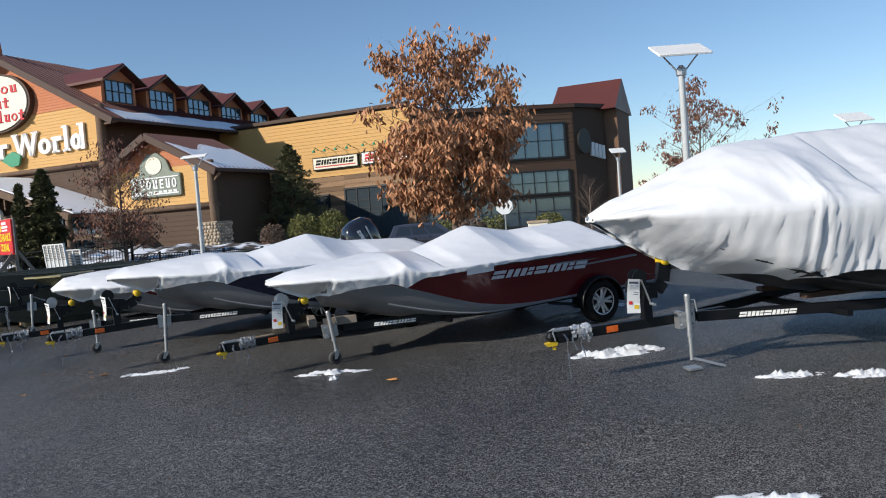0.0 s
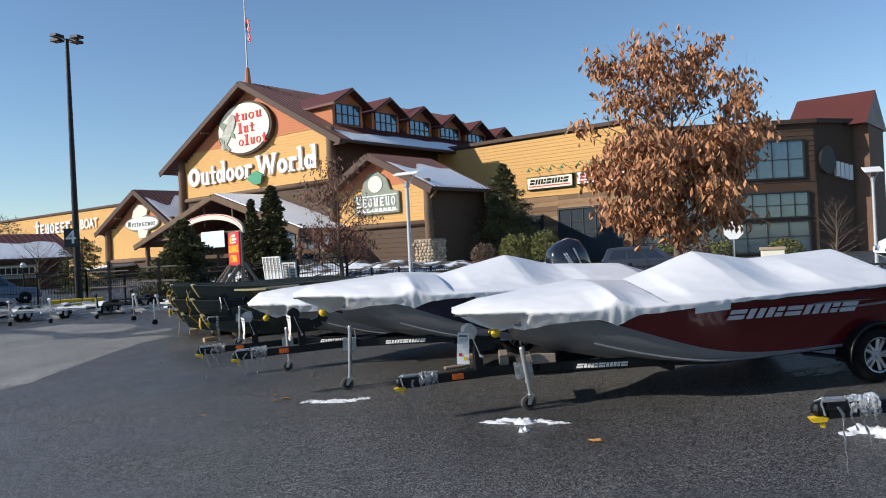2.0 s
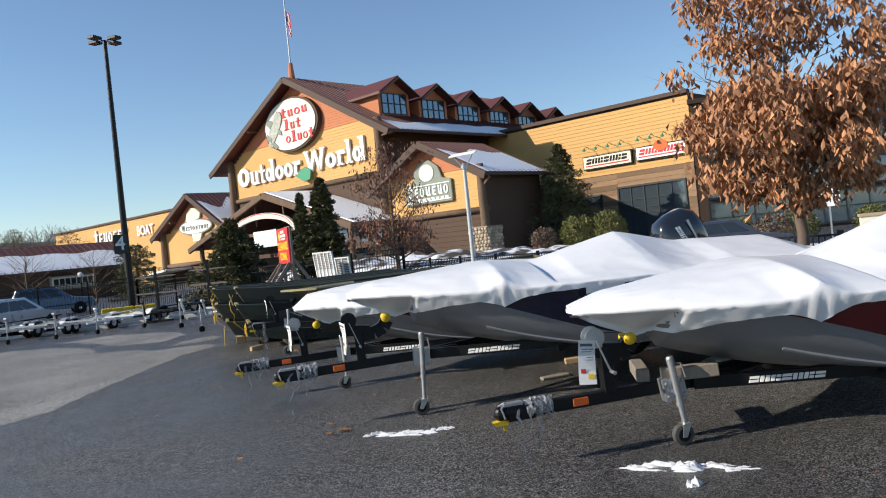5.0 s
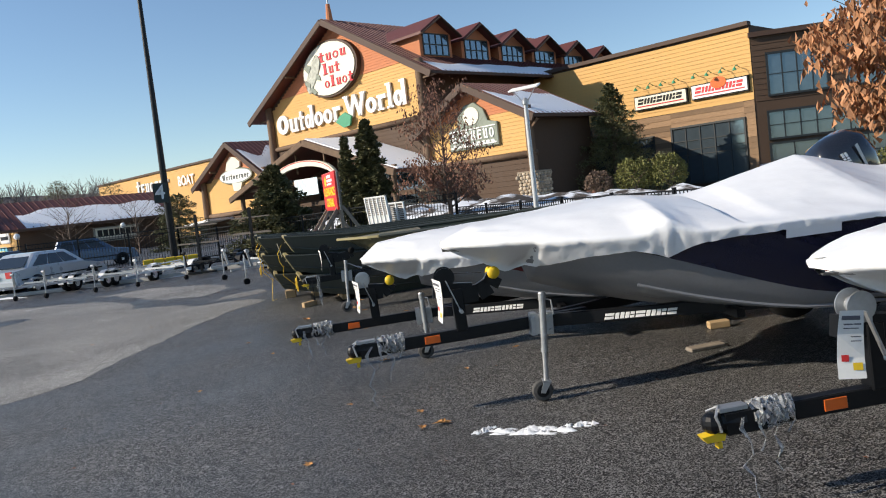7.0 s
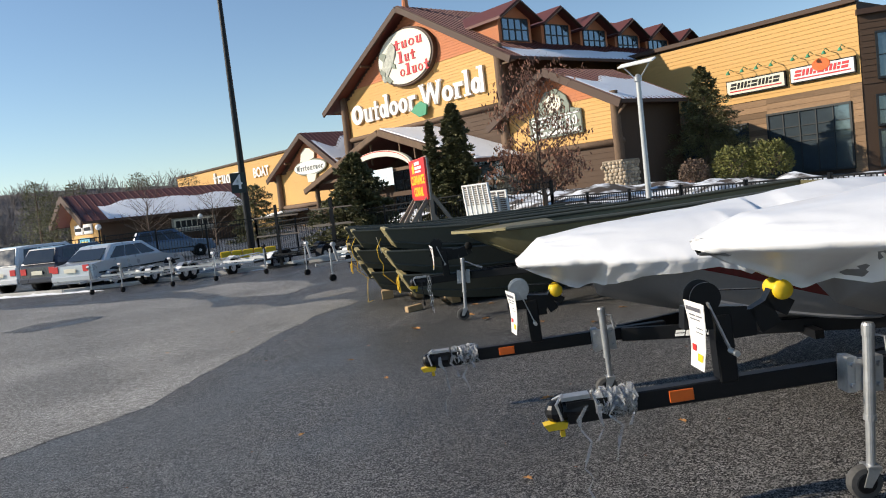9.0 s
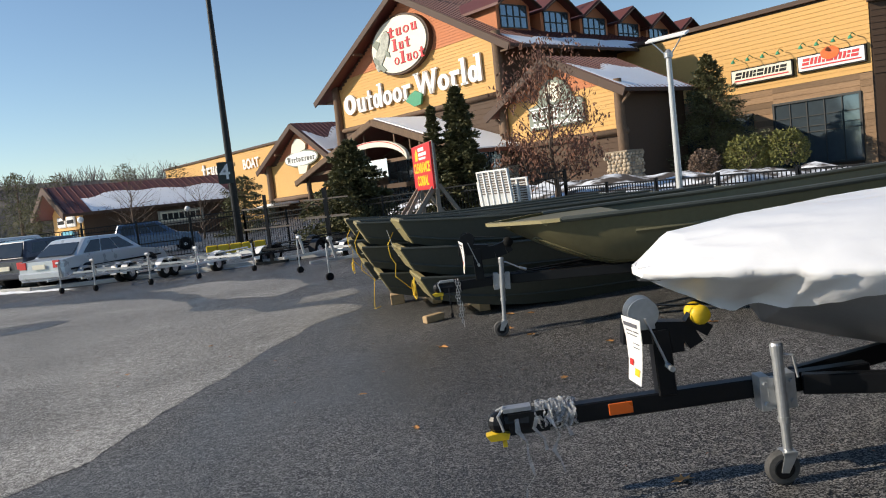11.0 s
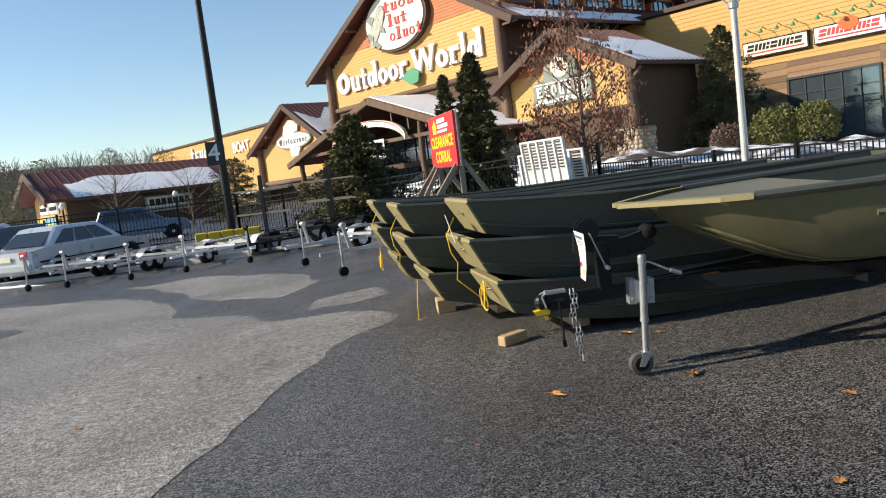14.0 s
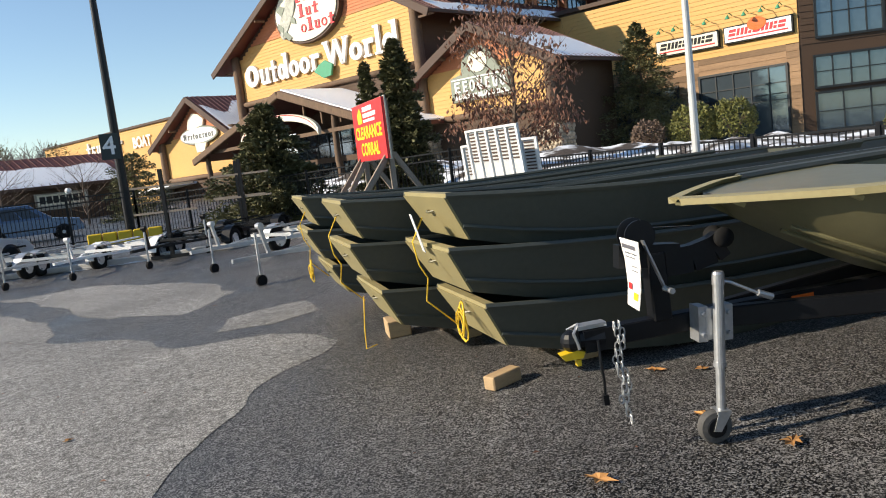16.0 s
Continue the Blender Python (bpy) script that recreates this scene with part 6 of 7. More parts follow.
# far wooded hill
rng = random.Random(77)
m = Mesh()
pts = []
HX = [-420 + i * 8 for i in range(60)]
for i, x in enumerate(HX):
    y = 210 + 0.15 * (x + 120)
    top = 14 + 9 * noise.noise((x * 0.012, 2.0, 0)) + 5 * max(0, min(1, (-x - 30) / 120))
    pts += [(x, y, -2), (x, y + 40, top)]
m.add(pts, [(2 * i, 2 * i + 2, 2 * i + 3, 2 * i + 1) for i in range(len(HX) - 1)])
HILL = material("leafless_woods", (0.2, 0.175, 0.165), 0.95, vary=0.35, scale=0.08, fine=0.5, bump=0)
tagged(part("backdrop", m, HILL), "far leafless wooded hillside", "hill", kind="structure")
m = Mesh()
for k in range(2200):
    x = rng.uniform(-330, -8)
    y = 205 + 0.15 * (x + 120) + rng.uniform(0, 45)
    b = -1 + (y - 205 - 0.15 * (x + 120)) / 42 * 14
    h = rng.uniform(5, 9)
    for j in range(11):
        a = rng.uniform(0, 6.28)
        w = rng.uniform(0.5, 3.4)
        m.beam((x, y, b + h * 0.25 * rng.random()), (x + w * math.cos(a), y + w * math.sin(a), b + h * rng.uniform(0.45, 0.8)), 0.07, 0.07)
tagged(part("far_woods", m, HILL), "band of grey leafless far trees", "woods", kind="stuff")


# ---------- fences, lamps, signs ----------
def fence(a, b, posts, height, label, dz=0.0):
    t = thing("iron_fence", Matrix.Identity(4), label, "fence", "iron fences")
    a, b = Vector((*a, ground(*a) + dz)), Vector((*b, ground(*b) + dz))
    for i in range(posts + 1):
        p = a.lerp(b, i / posts)
        part("post", Mesh().box(p.x - 0.04, p.x + 0.04, p.y - 0.04, p.y + 0.04, p.z - 0.3, p.z + height + 0.08), BLACK_STEEL, t)
    for h in (0.14, height - 0.2, height):
        m = Mesh()
        m.beam(a + Vector((0, 0, h)), b + Vector((0, 0, h)), 0.035, 0.04)
        part("rail", m, BLACK_STEEL, t)
    n = int((b - a).length / 0.13)
    bar = Mesh().box(-0.01, 0.01, -0.01, 0.01, 0.14, height).mesh("baluster", BLACK_STEEL)
    for i in range(n):
        o = new("baluster", bar)
        o.parent = t
        o.matrix_basis = Matrix.Translation(a.lerp(b, (i + 0.5) / n))


fence((12.3, 34.0), (15.0, 2.0), 13, 0.85, "black iron fence behind the boats")
fence((-9.0, 46.5), (2.1, 45.0), 5, 1.7, "black iron fence behind the parked cars")
fence((2.1, 45.0), (12.3, 34.0), 6, 1.4, "black iron fence beside the boat racks")


def area_lamp(x, y, height, label, r=0.09, face=100, panel=(0.62, 0.42)):
    t = thing("street_lamp", Matrix.Translation((x, y, ground(x, y))) @ pose(0, 0, 0, 0, 0, face), label, "lamp", "lot lamps")
    m = Mesh()
    m.tube([(0, 0, 0), (0, 0, height * 0.88)], [r, r * 0.78], 14)
    m.lathe([(r * 1.5, 0), (r * 1.5, 0.12), (r, 0.2)], None, 14)
    part("pole", m, material("pale_grey_pole", (0.5, 0.52, 0.52), 0.5, 0.2, vary=0.08), t, smooth=False)
    m = Mesh()
    m.lathe([(r * 0.8, height * 0.88), (r * 1.25, height * 0.885), (r * 1.3, height * 0.91), (r * 0.5, height * 0.93)], None, 14)
    part("lamp_head", m, GALV, t)
    for s in (-1, 1):
        m = Mesh()
        m.tube([(s * r * 0.8, 0, height * 0.9), (s * panel[0] * 0.55, 0, height * 0.96), (s * panel[0] * 0.85, -0.05, height)], 0.018, 6)
        part("arm", m, GALV, t)
    m = Mesh()
    m.box(-panel[0], panel[0], -panel[1], panel[1], -0.025, 0.025, Matrix.Translation((0, 0, height)) @ pose(0, 0, 0, 24, 0, 0))
    part("reflector", m, WHITE, t, "white reflector panel", bevel=0.01)


area_lamp(12.75, 28.0, 4.35, "pale grey lamp post with a tilted reflector behind the fence", 0.085, -60, (0.55, 0.12))
area_lamp(15.2, 9.35, 4.55, "pale lamp post with a white tilted reflector panel", 0.085, -40, (0.55, 0.4))
area_lamp(37.1, 26.8, 4.9, "pale lamp post with a tilted reflector near the store", 0.09, -40, (0.42, 0.34))
area_lamp(28.7, 11.06, 4.25, "pale lamp post with a tilted reflector behind a wrapped boat", 0.1, -40, (0.5, 0.4))

pole = thing("light_pole", Matrix.Translation((1.75, 49.9, 0)), "tall black light pole with four flat heads", "lamp")
m = Mesh()
m.tube([(0, 0, 0), (0, 0, 14.9)], [0.2, 0.1], 14)
part("mast", m, BLACK_STEEL, pole)
for k in range(4):
    a = radians(45 + 90 * k)
    m = Mesh()
    c, s = math.cos(a), math.sin(a)
    m.beam((0.1 * c, 0.1 * s, 14.85), (0.5 * c, 0.5 * s, 14.9), 0.06, 0.06)
    m.box(0.4, 1.0, -0.24, 0.24, 14.82, 14.97, pose(0, 0, 0, 0, 0, math.degrees(a)))
    part("lamp_head", m, BLACK_STEEL, pole, bevel=0.02)
part("sign_plate", Mesh().box(-0.62, 0.1, -0.3, -0.26, 3.15, 4.2, pose(0, 0, 0, 0, 0, 0)), material("dark_green_plate", (0.02, 0.03, 0.028), 0.5), pole)


def text(body, size, m, mat, parent, name="lettering", bold=0.0):
    cu = bpy.data.curves.new(name, "FONT")
    cu.body, cu.size, cu.extrude, cu.offset = body, size, 0.004, bold
    cu.align_x = "CENTER"
    cu.align_y = "CENTER"
    tmp = bpy.data.objects.new(name, cu)
    scene.collection.objects.link(tmp)
    me = bpy.data.meshes.new_from_object(tmp.evaluated_get(bpy.context.evaluated_depsgraph_get()))
    bpy.data.objects.remove(tmp)
    me.materials.clear()
    me.materials.append(mat)
    ob = new(name, me)
    ob.parent = parent
    ob.matrix_basis = m
    return ob


text("BOAT", 2.1, BOATS_TEXT, WHITE, boats_sign, "lettering", 0.06)
text("4", 1.05, pose(-0.28, -0.31, 3.68, 90, 0, 0), WHITE, pole, "numeral", 0.01)

# clearance sign on its timber stand
sale = thing("sale_sign", Matrix.Translation((7.04, 31.5, ground(7, 31))) @ pose(0, 0, 0, 0, 0, -91), "red clearance sign with yellow letters on a timber stand", "sign")
part("panel", Mesh().box(-1.2, 1.2, -0.03, 0.03, 1.5, 2.74), RED_SIGN, sale)
part("panel_back", Mesh().box(-1.22, 1.22, 0.031, 0.06, 1.48, 2.76), material("pale_sign_back", (0.55, 0.5, 0.42), 0.8), sale)
YL = material("yellow_letter_paint", (0.85, 0.62, 0.03), 0.5)
text("CLEARANCE", 0.37, pose(0, -0.036, 2.1, 90, 0, 0), YL, sale, bold=0.012)
text("CORRAL", 0.37, pose(0, -0.036, 1.74, 90, 0, 0), YL, sale, bold=0.012)
for u, w, a, b in ((-0.3, 2.56, 0.75, 0.1), (-0.3, 2.43, 1.0, 0.09), (-0.3, 2.33, 0.9, 0.06)):
    part("white_bar", Mesh().box(u, u + a, -0.036, -0.03, w, w + b), WHITE, sale)
part("emblem", Mesh().prism([(-0.75, 2.32), (-0.42, 2.32), (-0.4, 2.5), (-0.55, 2.66), (-0.78, 2.52)], -0.036, -0.03, "xz"), YL, sale)
GREYWOOD = material("weathered_grey_timber", (0.24, 0.2, 0.16), 0.85, vary=0.25, stretch=(1, 1, 0.3))
for u in (-1.0, 1.0):
    for a, b in (((u, 0.1, 0), (u, 0.1, 2.7)), ((u, -1.15, 0.05), (u, 0.05, 1.6)), ((u, 1.15, 0.05), (u, 0.15, 1.6)), ((u, -1.2, 0.5), (u, 1.2, 0.5)), ((u * 0.4, -1.0, 0.05), (u * 0.9, 0.05, 1.5))):
        m = Mesh()
        m.beam(a, b, 0.1, 0.1, (1, 0, 0.01))
        part("timber", m, GREYWOOD, sale)

# stop sign seen from behind
st = thing("stop_sign", Matrix.Translation((25.8, 25.0, ground(25, 25))) @ pose(0, 0, 0, 0, 0, -45), "back of an octagonal road sign on a post", "sign")
part("post", Mesh().box(-0.03, 0.03, 0.02, 0.06, 0, 2.4), GALV, st)
m = Mesh()
m.prism([(0.4 * math.cos(radians(22.5 + 45 * i)), 2.2 + 0.4 * math.sin(radians(22.5 + 45 * i))) for i in range(8)], 0, 0.01, "xz")
part("plate", m, WHITE, st)


# ---------- vehicles ----------
CAR_GLASS = material("car_window_glass", (0.02, 0.025, 0.03), 0.05, vary=0.1, bump=0, spec=0.8)


def car(x, y, turn, label, body_mat, L=4.7, W=1.78, H=1.43, suv=False, z=None):
    t = thing("car", Matrix.Translation((x, y, ground(x, y) if z is None else z)) @ pose(0, 0, 0, 0, 0, turn), label, "car", "parked cars")
    if suv:
        low = [(-L / 2, 0.45), (-L / 2 + 0.02, 0.95), (-L / 2 + 0.12, 1.05), (L / 2 - 1.2, 1.02), (L / 2 - 0.15, 0.88), (L / 2, 0.6), (L / 2 - 0.02, 0.32), (-L / 2 + 0.05, 0.35)]
        cab = [(-L / 2 + 0.06, 1.04), (-L / 2 + 0.35, H - 0.05), (-L / 2 + 0.9, H), (L / 2 - 2.2, H - 0.02), (L / 2 - 1.3, 1.02)]
    else:
        low = [(-L / 2, 0.5), (-L / 2 + 0.02, 0.9), (-L / 2 + 0.7, 0.97), (L / 2 - 1.35, 0.93), (L / 2 - 0.2, 0.75), (L / 2, 0.55), (L / 2 - 0.03, 0.25), (-L / 2 + 0.05, 0.28)]
        cab = [(-L / 2 + 0.62, 0.96), (-L / 2 + 1.25, H - 0.03), (-L / 2 + 1.6, H), (L / 2 - 2.05, H - 0.03), (L / 2 - 1.25, 0.93)]
    def shell(prof, w, inset):
        m = Mesh()
        top = max(p[1] for p in prof)
        lo = min(p[1] for p in prof)
        m.loft([[(p[0] * 0.975, -(w / 2 - inset * (p[1] - lo) / (top - lo)), p[1] * 0.99) for p in prof], [(p[0], -(w / 2 - 0.08 - inset * (p[1] - lo) / (top - lo)), p[1]) for p in prof], [(p[0], (w / 2 - 0.08 - inset * (p[1] - lo) / (top - lo)), p[1]) for p in prof], [(p[0] * 0.975, (w / 2 - inset * (p[1] - lo) / (top - lo)), p[1] * 0.99) for p in prof]])
        return m
    part("body", shell(low, W, 0.06), body_mat, t)
    cabin = part("cabin", shell(cab, W - 0.1, 0.2), body_mat, t)
    n = 3
    for s in (-1, 1):
        m = Mesh()
        b, tp = cab[0][0] + 0.28, cab[1][0] + 0.2
        e, te = cab[-1][0] - 0.35, cab[-2][0] - 0.12
        zb, zt = max(cab[0][1], cab[-1][1]) + 0.04, H - 0.12
        def yy(z):
            return s * ((W - 0.1) / 2 - 0.2 * (z - 0.95) / (H - 0.95) + 0.012)
        for i in range(n):
            q0, q1 = i / n + 0.015, (i + 1) / n - 0.015
            m.add([(b + (e - b) * q0, yy(zb), zb), (b + (e - b) * q1, yy(zb), zb), (tp + (te - tp) * q1, yy(zt), zt), (tp + (te - tp) * q0, yy(zt), zt)], [(0, 1, 2, 3)])
        part("side_window", m, CAR_GLASS, cabin)
    for (p, q), nm in (((cab[0], cab[1]), "rear_window"), ((cab[-1], cab[-2]), "windscreen")):
        m = Mesh()
        d = -0.02 if nm == "rear_window" else 0.02
        m.add([(p[0] + d, -W * 0.4, p[1] + 0.05), (p[0] + d, W * 0.4, p[1] + 0.05), (q[0] + d, W * 0.32, q[1] - 0.03), (q[0] + d, -W * 0.32, q[1] - 0.03)], [(0, 1, 2, 3)])
        part(nm, m, CAR_GLASS, cabin)
    for s in (-1, 1):
        part("tail_light", Mesh().box(-L / 2 - 0.01, -L / 2 + 0.12, s * W * 0.36 - 0.13, s * W * 0.36 + 0.13, 0.68, 0.9), RED_SIGN, t)
        part("trim_strip", Mesh().box(-L / 2 + 0.3, L / 2 - 0.4, s * W / 2 - 0.02, s * W / 2 + 0.015, 0.55, 0.6), BLACK_STEEL, t)
        for xx in (-L * 0.29, L * 0.3):
            side = Matrix.Translation((xx, s * (W / 2 - 0.06), 0.31)) @ pose(0, 0, 0, 90, 0, 0)
            m = Mesh()
            m.lathe([(0.001, -0.1), (0.365, -0.1), (0.365, 0.1), (0.001, 0.1)], Matrix.Translation((xx, s * (W / 2 - 0.095), 0.33)) @ pose(0, 0, 0, 90, 0, 0), 24)
            part("wheel_arch", m, BLACK_STEEL, t, smooth=True)
            w = Mesh()
            w.lathe([(0.18, -0.1), (0.28, -0.1), (0.31, -0.06), (0.31, 0.06), (0.28, 0.1), (0.18, 0.1)], side, 24)
            wheel = part("wheel", w, TYRE, t, smooth=True)
            r = Mesh()
            r.lathe([(0.04, -0.105), (0.17, -0.09), (0.2, -0.1), (0.2, 0.1), (0.17, 0.09), (0.04, 0.105)], side, 20)
            part("rim", r, ALU, wheel)
    part("bumper", Mesh().box(-L / 2 - 0.04, -L / 2 + 0.2, -W * 0.47, W * 0.47, 0.36, 0.56), body_mat, t, bevel=0.03)
    part("number_plate", Mesh().box(-L / 2 - 0.045, -L / 2 - 0.03, -0.25, 0.25, 0.66, 0.8), CREAM, t)
    return t


SILVER = material("silver_blue_car_paint", (0.50, 0.54, 0.58), 0.3, 0.3, vary=0.03, coat=0.5, bump=0)
DARKCAR = material("dark_blue_grey_car_paint", (0.05, 0.055, 0.075), 0.3, 0.3, vary=0.05, coat=0.5, bump=0)
WHITECAR = material("white_car_paint", (0.68, 0.7, 0.72), 0.3, vary=0.02, coat=0.5, bump=0)
car(-2.85, 38.9, 57, "silver sedan parked behind the trailers", SILVER, 4.9, 1.86, 1.5)
car(-4.45, 40.6, 57, "dark grey hatchback parked beside a silver sedan", DARKCAR, 4.5, 1.85, 1.62, True)
car(-6.05, 42.3, 57, "white estate car parked at the end of a row", WHITECAR, 4.9, 1.9, 1.75, True)
car(-2.7, 56.0, 10, "dark blue sport utility car behind the iron fence", material("blue_car_paint", (0.06, 0.1, 0.17), 0.25, 0.2, vary=0.05, coat=0.6, bump=0), 4.6, 1.85, 1.75, True)
car(26.0, 30.2, -40, "dark sport utility car parked behind the boats", DARKCAR, 4.7, 1.9, 1.7, True)
car(-18, 47, 30, "red car parked far off near the snow", material("red_car_paint", (0.3, 0.03, 0.03), 0.35, coat=0.4, bump=0))
bx = thing("utility_box", Matrix.Translation((28.3, 25.3, ground(28, 25))) @ pose(0, 0, 0, 0, 0, -45), "beige utility cabinet with a flat lid", "cabinet")
part("body", Mesh().box(-0.45, 0.45, -0.3, 0.3, 0, 1.3), CREAM, bx, bevel=0.01)
part("lid", Mesh().box(-0.5, 0.5, -0.35, 0.35, 1.3, 1.42), material("tan_lid", (0.4, 0.3, 0.2), 0.7), bx, bevel=0.01)

# ---------- the small building ----------
_h = Vector((2.1, 11.0, 1.8))
HUT = Matrix.Translation(_h) @ Matrix.Scale(1.13, 4) @ Matrix.Translation(-_h) @ STORE
hut = thing("small_building", HUT, "tan and brown shop building with a snowy red roof", "building")
HU, HV = -32.8, -28.5        # its near corner
part("wall", Mesh().box(HU - 9.5, HU, HV, HV + 13, -1.0, 3.2), BROWN, hut)
m = Mesh()
m.prism([(HU - 9.5, -1.0), (HU, -1.0), (HU, 3.2), (HU - 4.7, 5.2), (HU - 9.5, 3.2)], HV - 0.12, HV, "xz")
part("gable_wall", m, SIDING, hut)
for e in (HU + 0.9, HU - 10.4):
    roof_slope(hut, HU - 4.7, 5.3, e, 2.85, HV - 1.6, HV + 14, (0.75, HV + 0.5, HV + 13) if e > HU else None, 0.2)
part("shop_window", Mesh().box(HU - 7.2, HU - 1.6, HV - 0.18, HV - 0.14, -0.2, 1.6), GLASS_DARK, hut)
part("blue_banner", Mesh().box(HU - 6.2, HU - 2.8, HV - 0.25, HV - 0.2, -0.4, 1.7), material("blue_banner", (0.1, 0.36, 0.5), 0.6), hut)
for w in (0.3, 0.75, 1.2):
    part("banner_bar", Mesh().box(HU - 5.7, HU - 3.3, HV - 0.28, HV - 0.25, w, w + 0.16), YL, hut)
for a, b in ((HU - 7.4, HU - 4.7), (HU - 4.3, HU - 1.6)):
    part("shop_sign", Mesh().box(a, b, HV - 0.3, HV - 0.14, 2.0, 2.9), WHITE, hut, bevel=0.1)
    part("sign_bar", Mesh().box(a + 0.3, b - 0.3, HV - 0.33, HV - 0.3, 2.3, 2.6), BLACK_STEEL, hut)
sgn = thing("side_sign", HUT, "pale sign with dark letter blocks on a brown wall", "sign")
part("frame", Mesh().box(HU + 0.02, HU + 0.2, HV + 6.0, HV + 10.0, 1.2, 2.5), material("grey_sign_frame", (0.35, 0.33, 0.28), 0.7), sgn)
part("face", Mesh().box(HU + 0.2, HU + 0.23, HV + 6.15, HV + 9.85, 1.55, 2.4), CREAM, sgn)
for i in range(7):
    part("letter_block", Mesh().box(HU + 0.23, HU + 0.27, HV + 6.3 + 0.5 * i, HV + 6.7 + 0.5 * i, 1.7, 2.25), BLACK_STEEL, sgn)
for dv in (3.0, 11.5):
    gl = thing("globe_lamp", STORE @ Matrix.Translation((HU + 3, HV + dv - 4, 0)), "dark lamp post with a white globe", "lamp", "globe lamps")
    part("post", Mesh().tube([(0, 0, 0), (0, 0, 2.2)], 0.06, 8), BLACK_STEEL, gl)
    part("globe", Mesh().ball((0, 0, 2.45), 0.24, 10), WHITE, gl, smooth=True)


# ---------- loose things on the lot ----------
# perforated white panels standing behind the stacked boats
for k, (x, y, a, w, hgt) in enumerate(((7.18, 25.44, -77, 1.15, 1.74), (7.56, 26.15, -62, 1.4, 1.52))):
    pn = thing("vented_panel", Matrix.Translation((x, y, ground(x, y))) @ pose(0, 0, 0, 6, 0, a), "grey perforated metal panel standing on edge", "panel", "vented panels")
    part("sheet", Mesh().box(-w / 2, w / 2, 0.0, 0.03, 0, hgt), material("pale_zinc_sheet", (0.6, 0.62, 0.62), 0.5, 0.2, vary=0.08), pn)
    for i in range(6):
        u = -w / 2 + w * i / 5
        part("rib", Mesh().box(u - 0.02, u + 0.02, -0.03, 0.0, 0, hgt), WHITE, pn)
    for z in (0.02, hgt - 0.03):
        part("edge_rail", Mesh().box(-w / 2, w / 2, -0.035, 0.035, z, z + 0.03), WHITE, pn)
    m = Mesh()
    for i in range(5):
        for j in range(9):
            u, z = -w / 2 + w * (i + 0.5) / 5, hgt - 0.08 - j * 0.05
            m.box(u - w * 0.06, u + w * 0.06, -0.012, 0.0, z, z + 0.02)
    part("vents", m, TRIM, pn)["kind"] = "stuff"


def utility_trailer(x, y, heading, label, frame_mat, L=3.6, white=False):
    t = thing("utility_trailer", Matrix.Translation((x, y, ground(x, y))) @ pose(0, 0, 0, 0, 0, heading), label, "trailer", "bare trailers")
    z = 0.42
    m = Mesh()
    m.beam((0, 0, z), (1.5, 0, z), 0.055, 0.06)
    part("tongue", m, frame_mat, t)
    for s in (-1, 1):
        m = Mesh()
        m.beam((0.8, 0, z), (1.7, s * 0.6, z), 0.04, 0.055)
        m.beam((1.65, s * 0.6, z), (L, s * 0.6, z), 0.04, 0.055)
        part("side_rail", m, frame_mat, t)
        side = Matrix.Translation((L * 0.72, s * 0.78, 0.28)) @ pose(0, 0, 0, 90, 0, 0)
        w = Mesh().lathe([(0.15, -0.08), (0.26, -0.08), (0.28, 0), (0.26, 0.08), (0.15, 0.08), (0.15, -0.08)], side, 20, False)
        tyre = part("tyre", w, TYRE, t, smooth=True)
        part("rim", Mesh().lathe([(0.02, -0.06), (0.15, -0.07), (0.15, 0.07), (0.02, 0.06)], side, 16), ALU if not white else WHITE, tyre)
        f = Mesh()
        f.loft([[(L * 0.72 + 0.34 * math.cos(a), s * yy, 0.28 + 0.34 * math.sin(a) + q) for yy, q in ((0.68, 0), (0.9, 0), (0.9, -0.02), (0.68, -0.02))] for a in [math.pi * k / 8 for k in range(9)]])
        part("fender", f, frame_mat, t)
        m = Mesh()
        m.beam((1.9, s * 0.4, z + 0.16), (L, s * 0.4, z + 0.16), 0.07, 0.035)
        part("bunk", m, frame_mat, t)
    for xx in (1.8, 2.6, L - 0.1):
        m = Mesh()
        m.beam((xx, -0.6, z + 0.05), (xx, 0.6, z + 0.05), 0.05, 0.06)
        part("crossmember", m, frame_mat, t)
    m = Mesh()
    m.tube([(0.35, -0.12, 0.1), (0.35, -0.12, 0.78)], 0.022, 8)
    jk = part("jack", m, GALV, t)
    m = Mesh()
    m.lathe([(0.02, -0.025), (0.085, -0.025), (0.085, 0.025), (0.02, 0.025)], Matrix.Translation((0.35, -0.12, 0.085)) @ pose(0, 0, 0, 90, 0, 0), 14)
    part("wheel", m, TYRE, jk)
    m = Mesh()
    m.beam((0.6, 0, z), (0.5, 0, z + 0.42), 0.05, 0.05)
    m.lathe([(0.02, -0.05), (0.05, -0.05), (0.05, 0.05), (0.02, 0.05)], Matrix.Translation((0.5, 0, z + 0.44)) @ pose(0, 0, 0, 90, 0, 0), 14)
    part("winch_post", m, frame_mat, t)
    return t


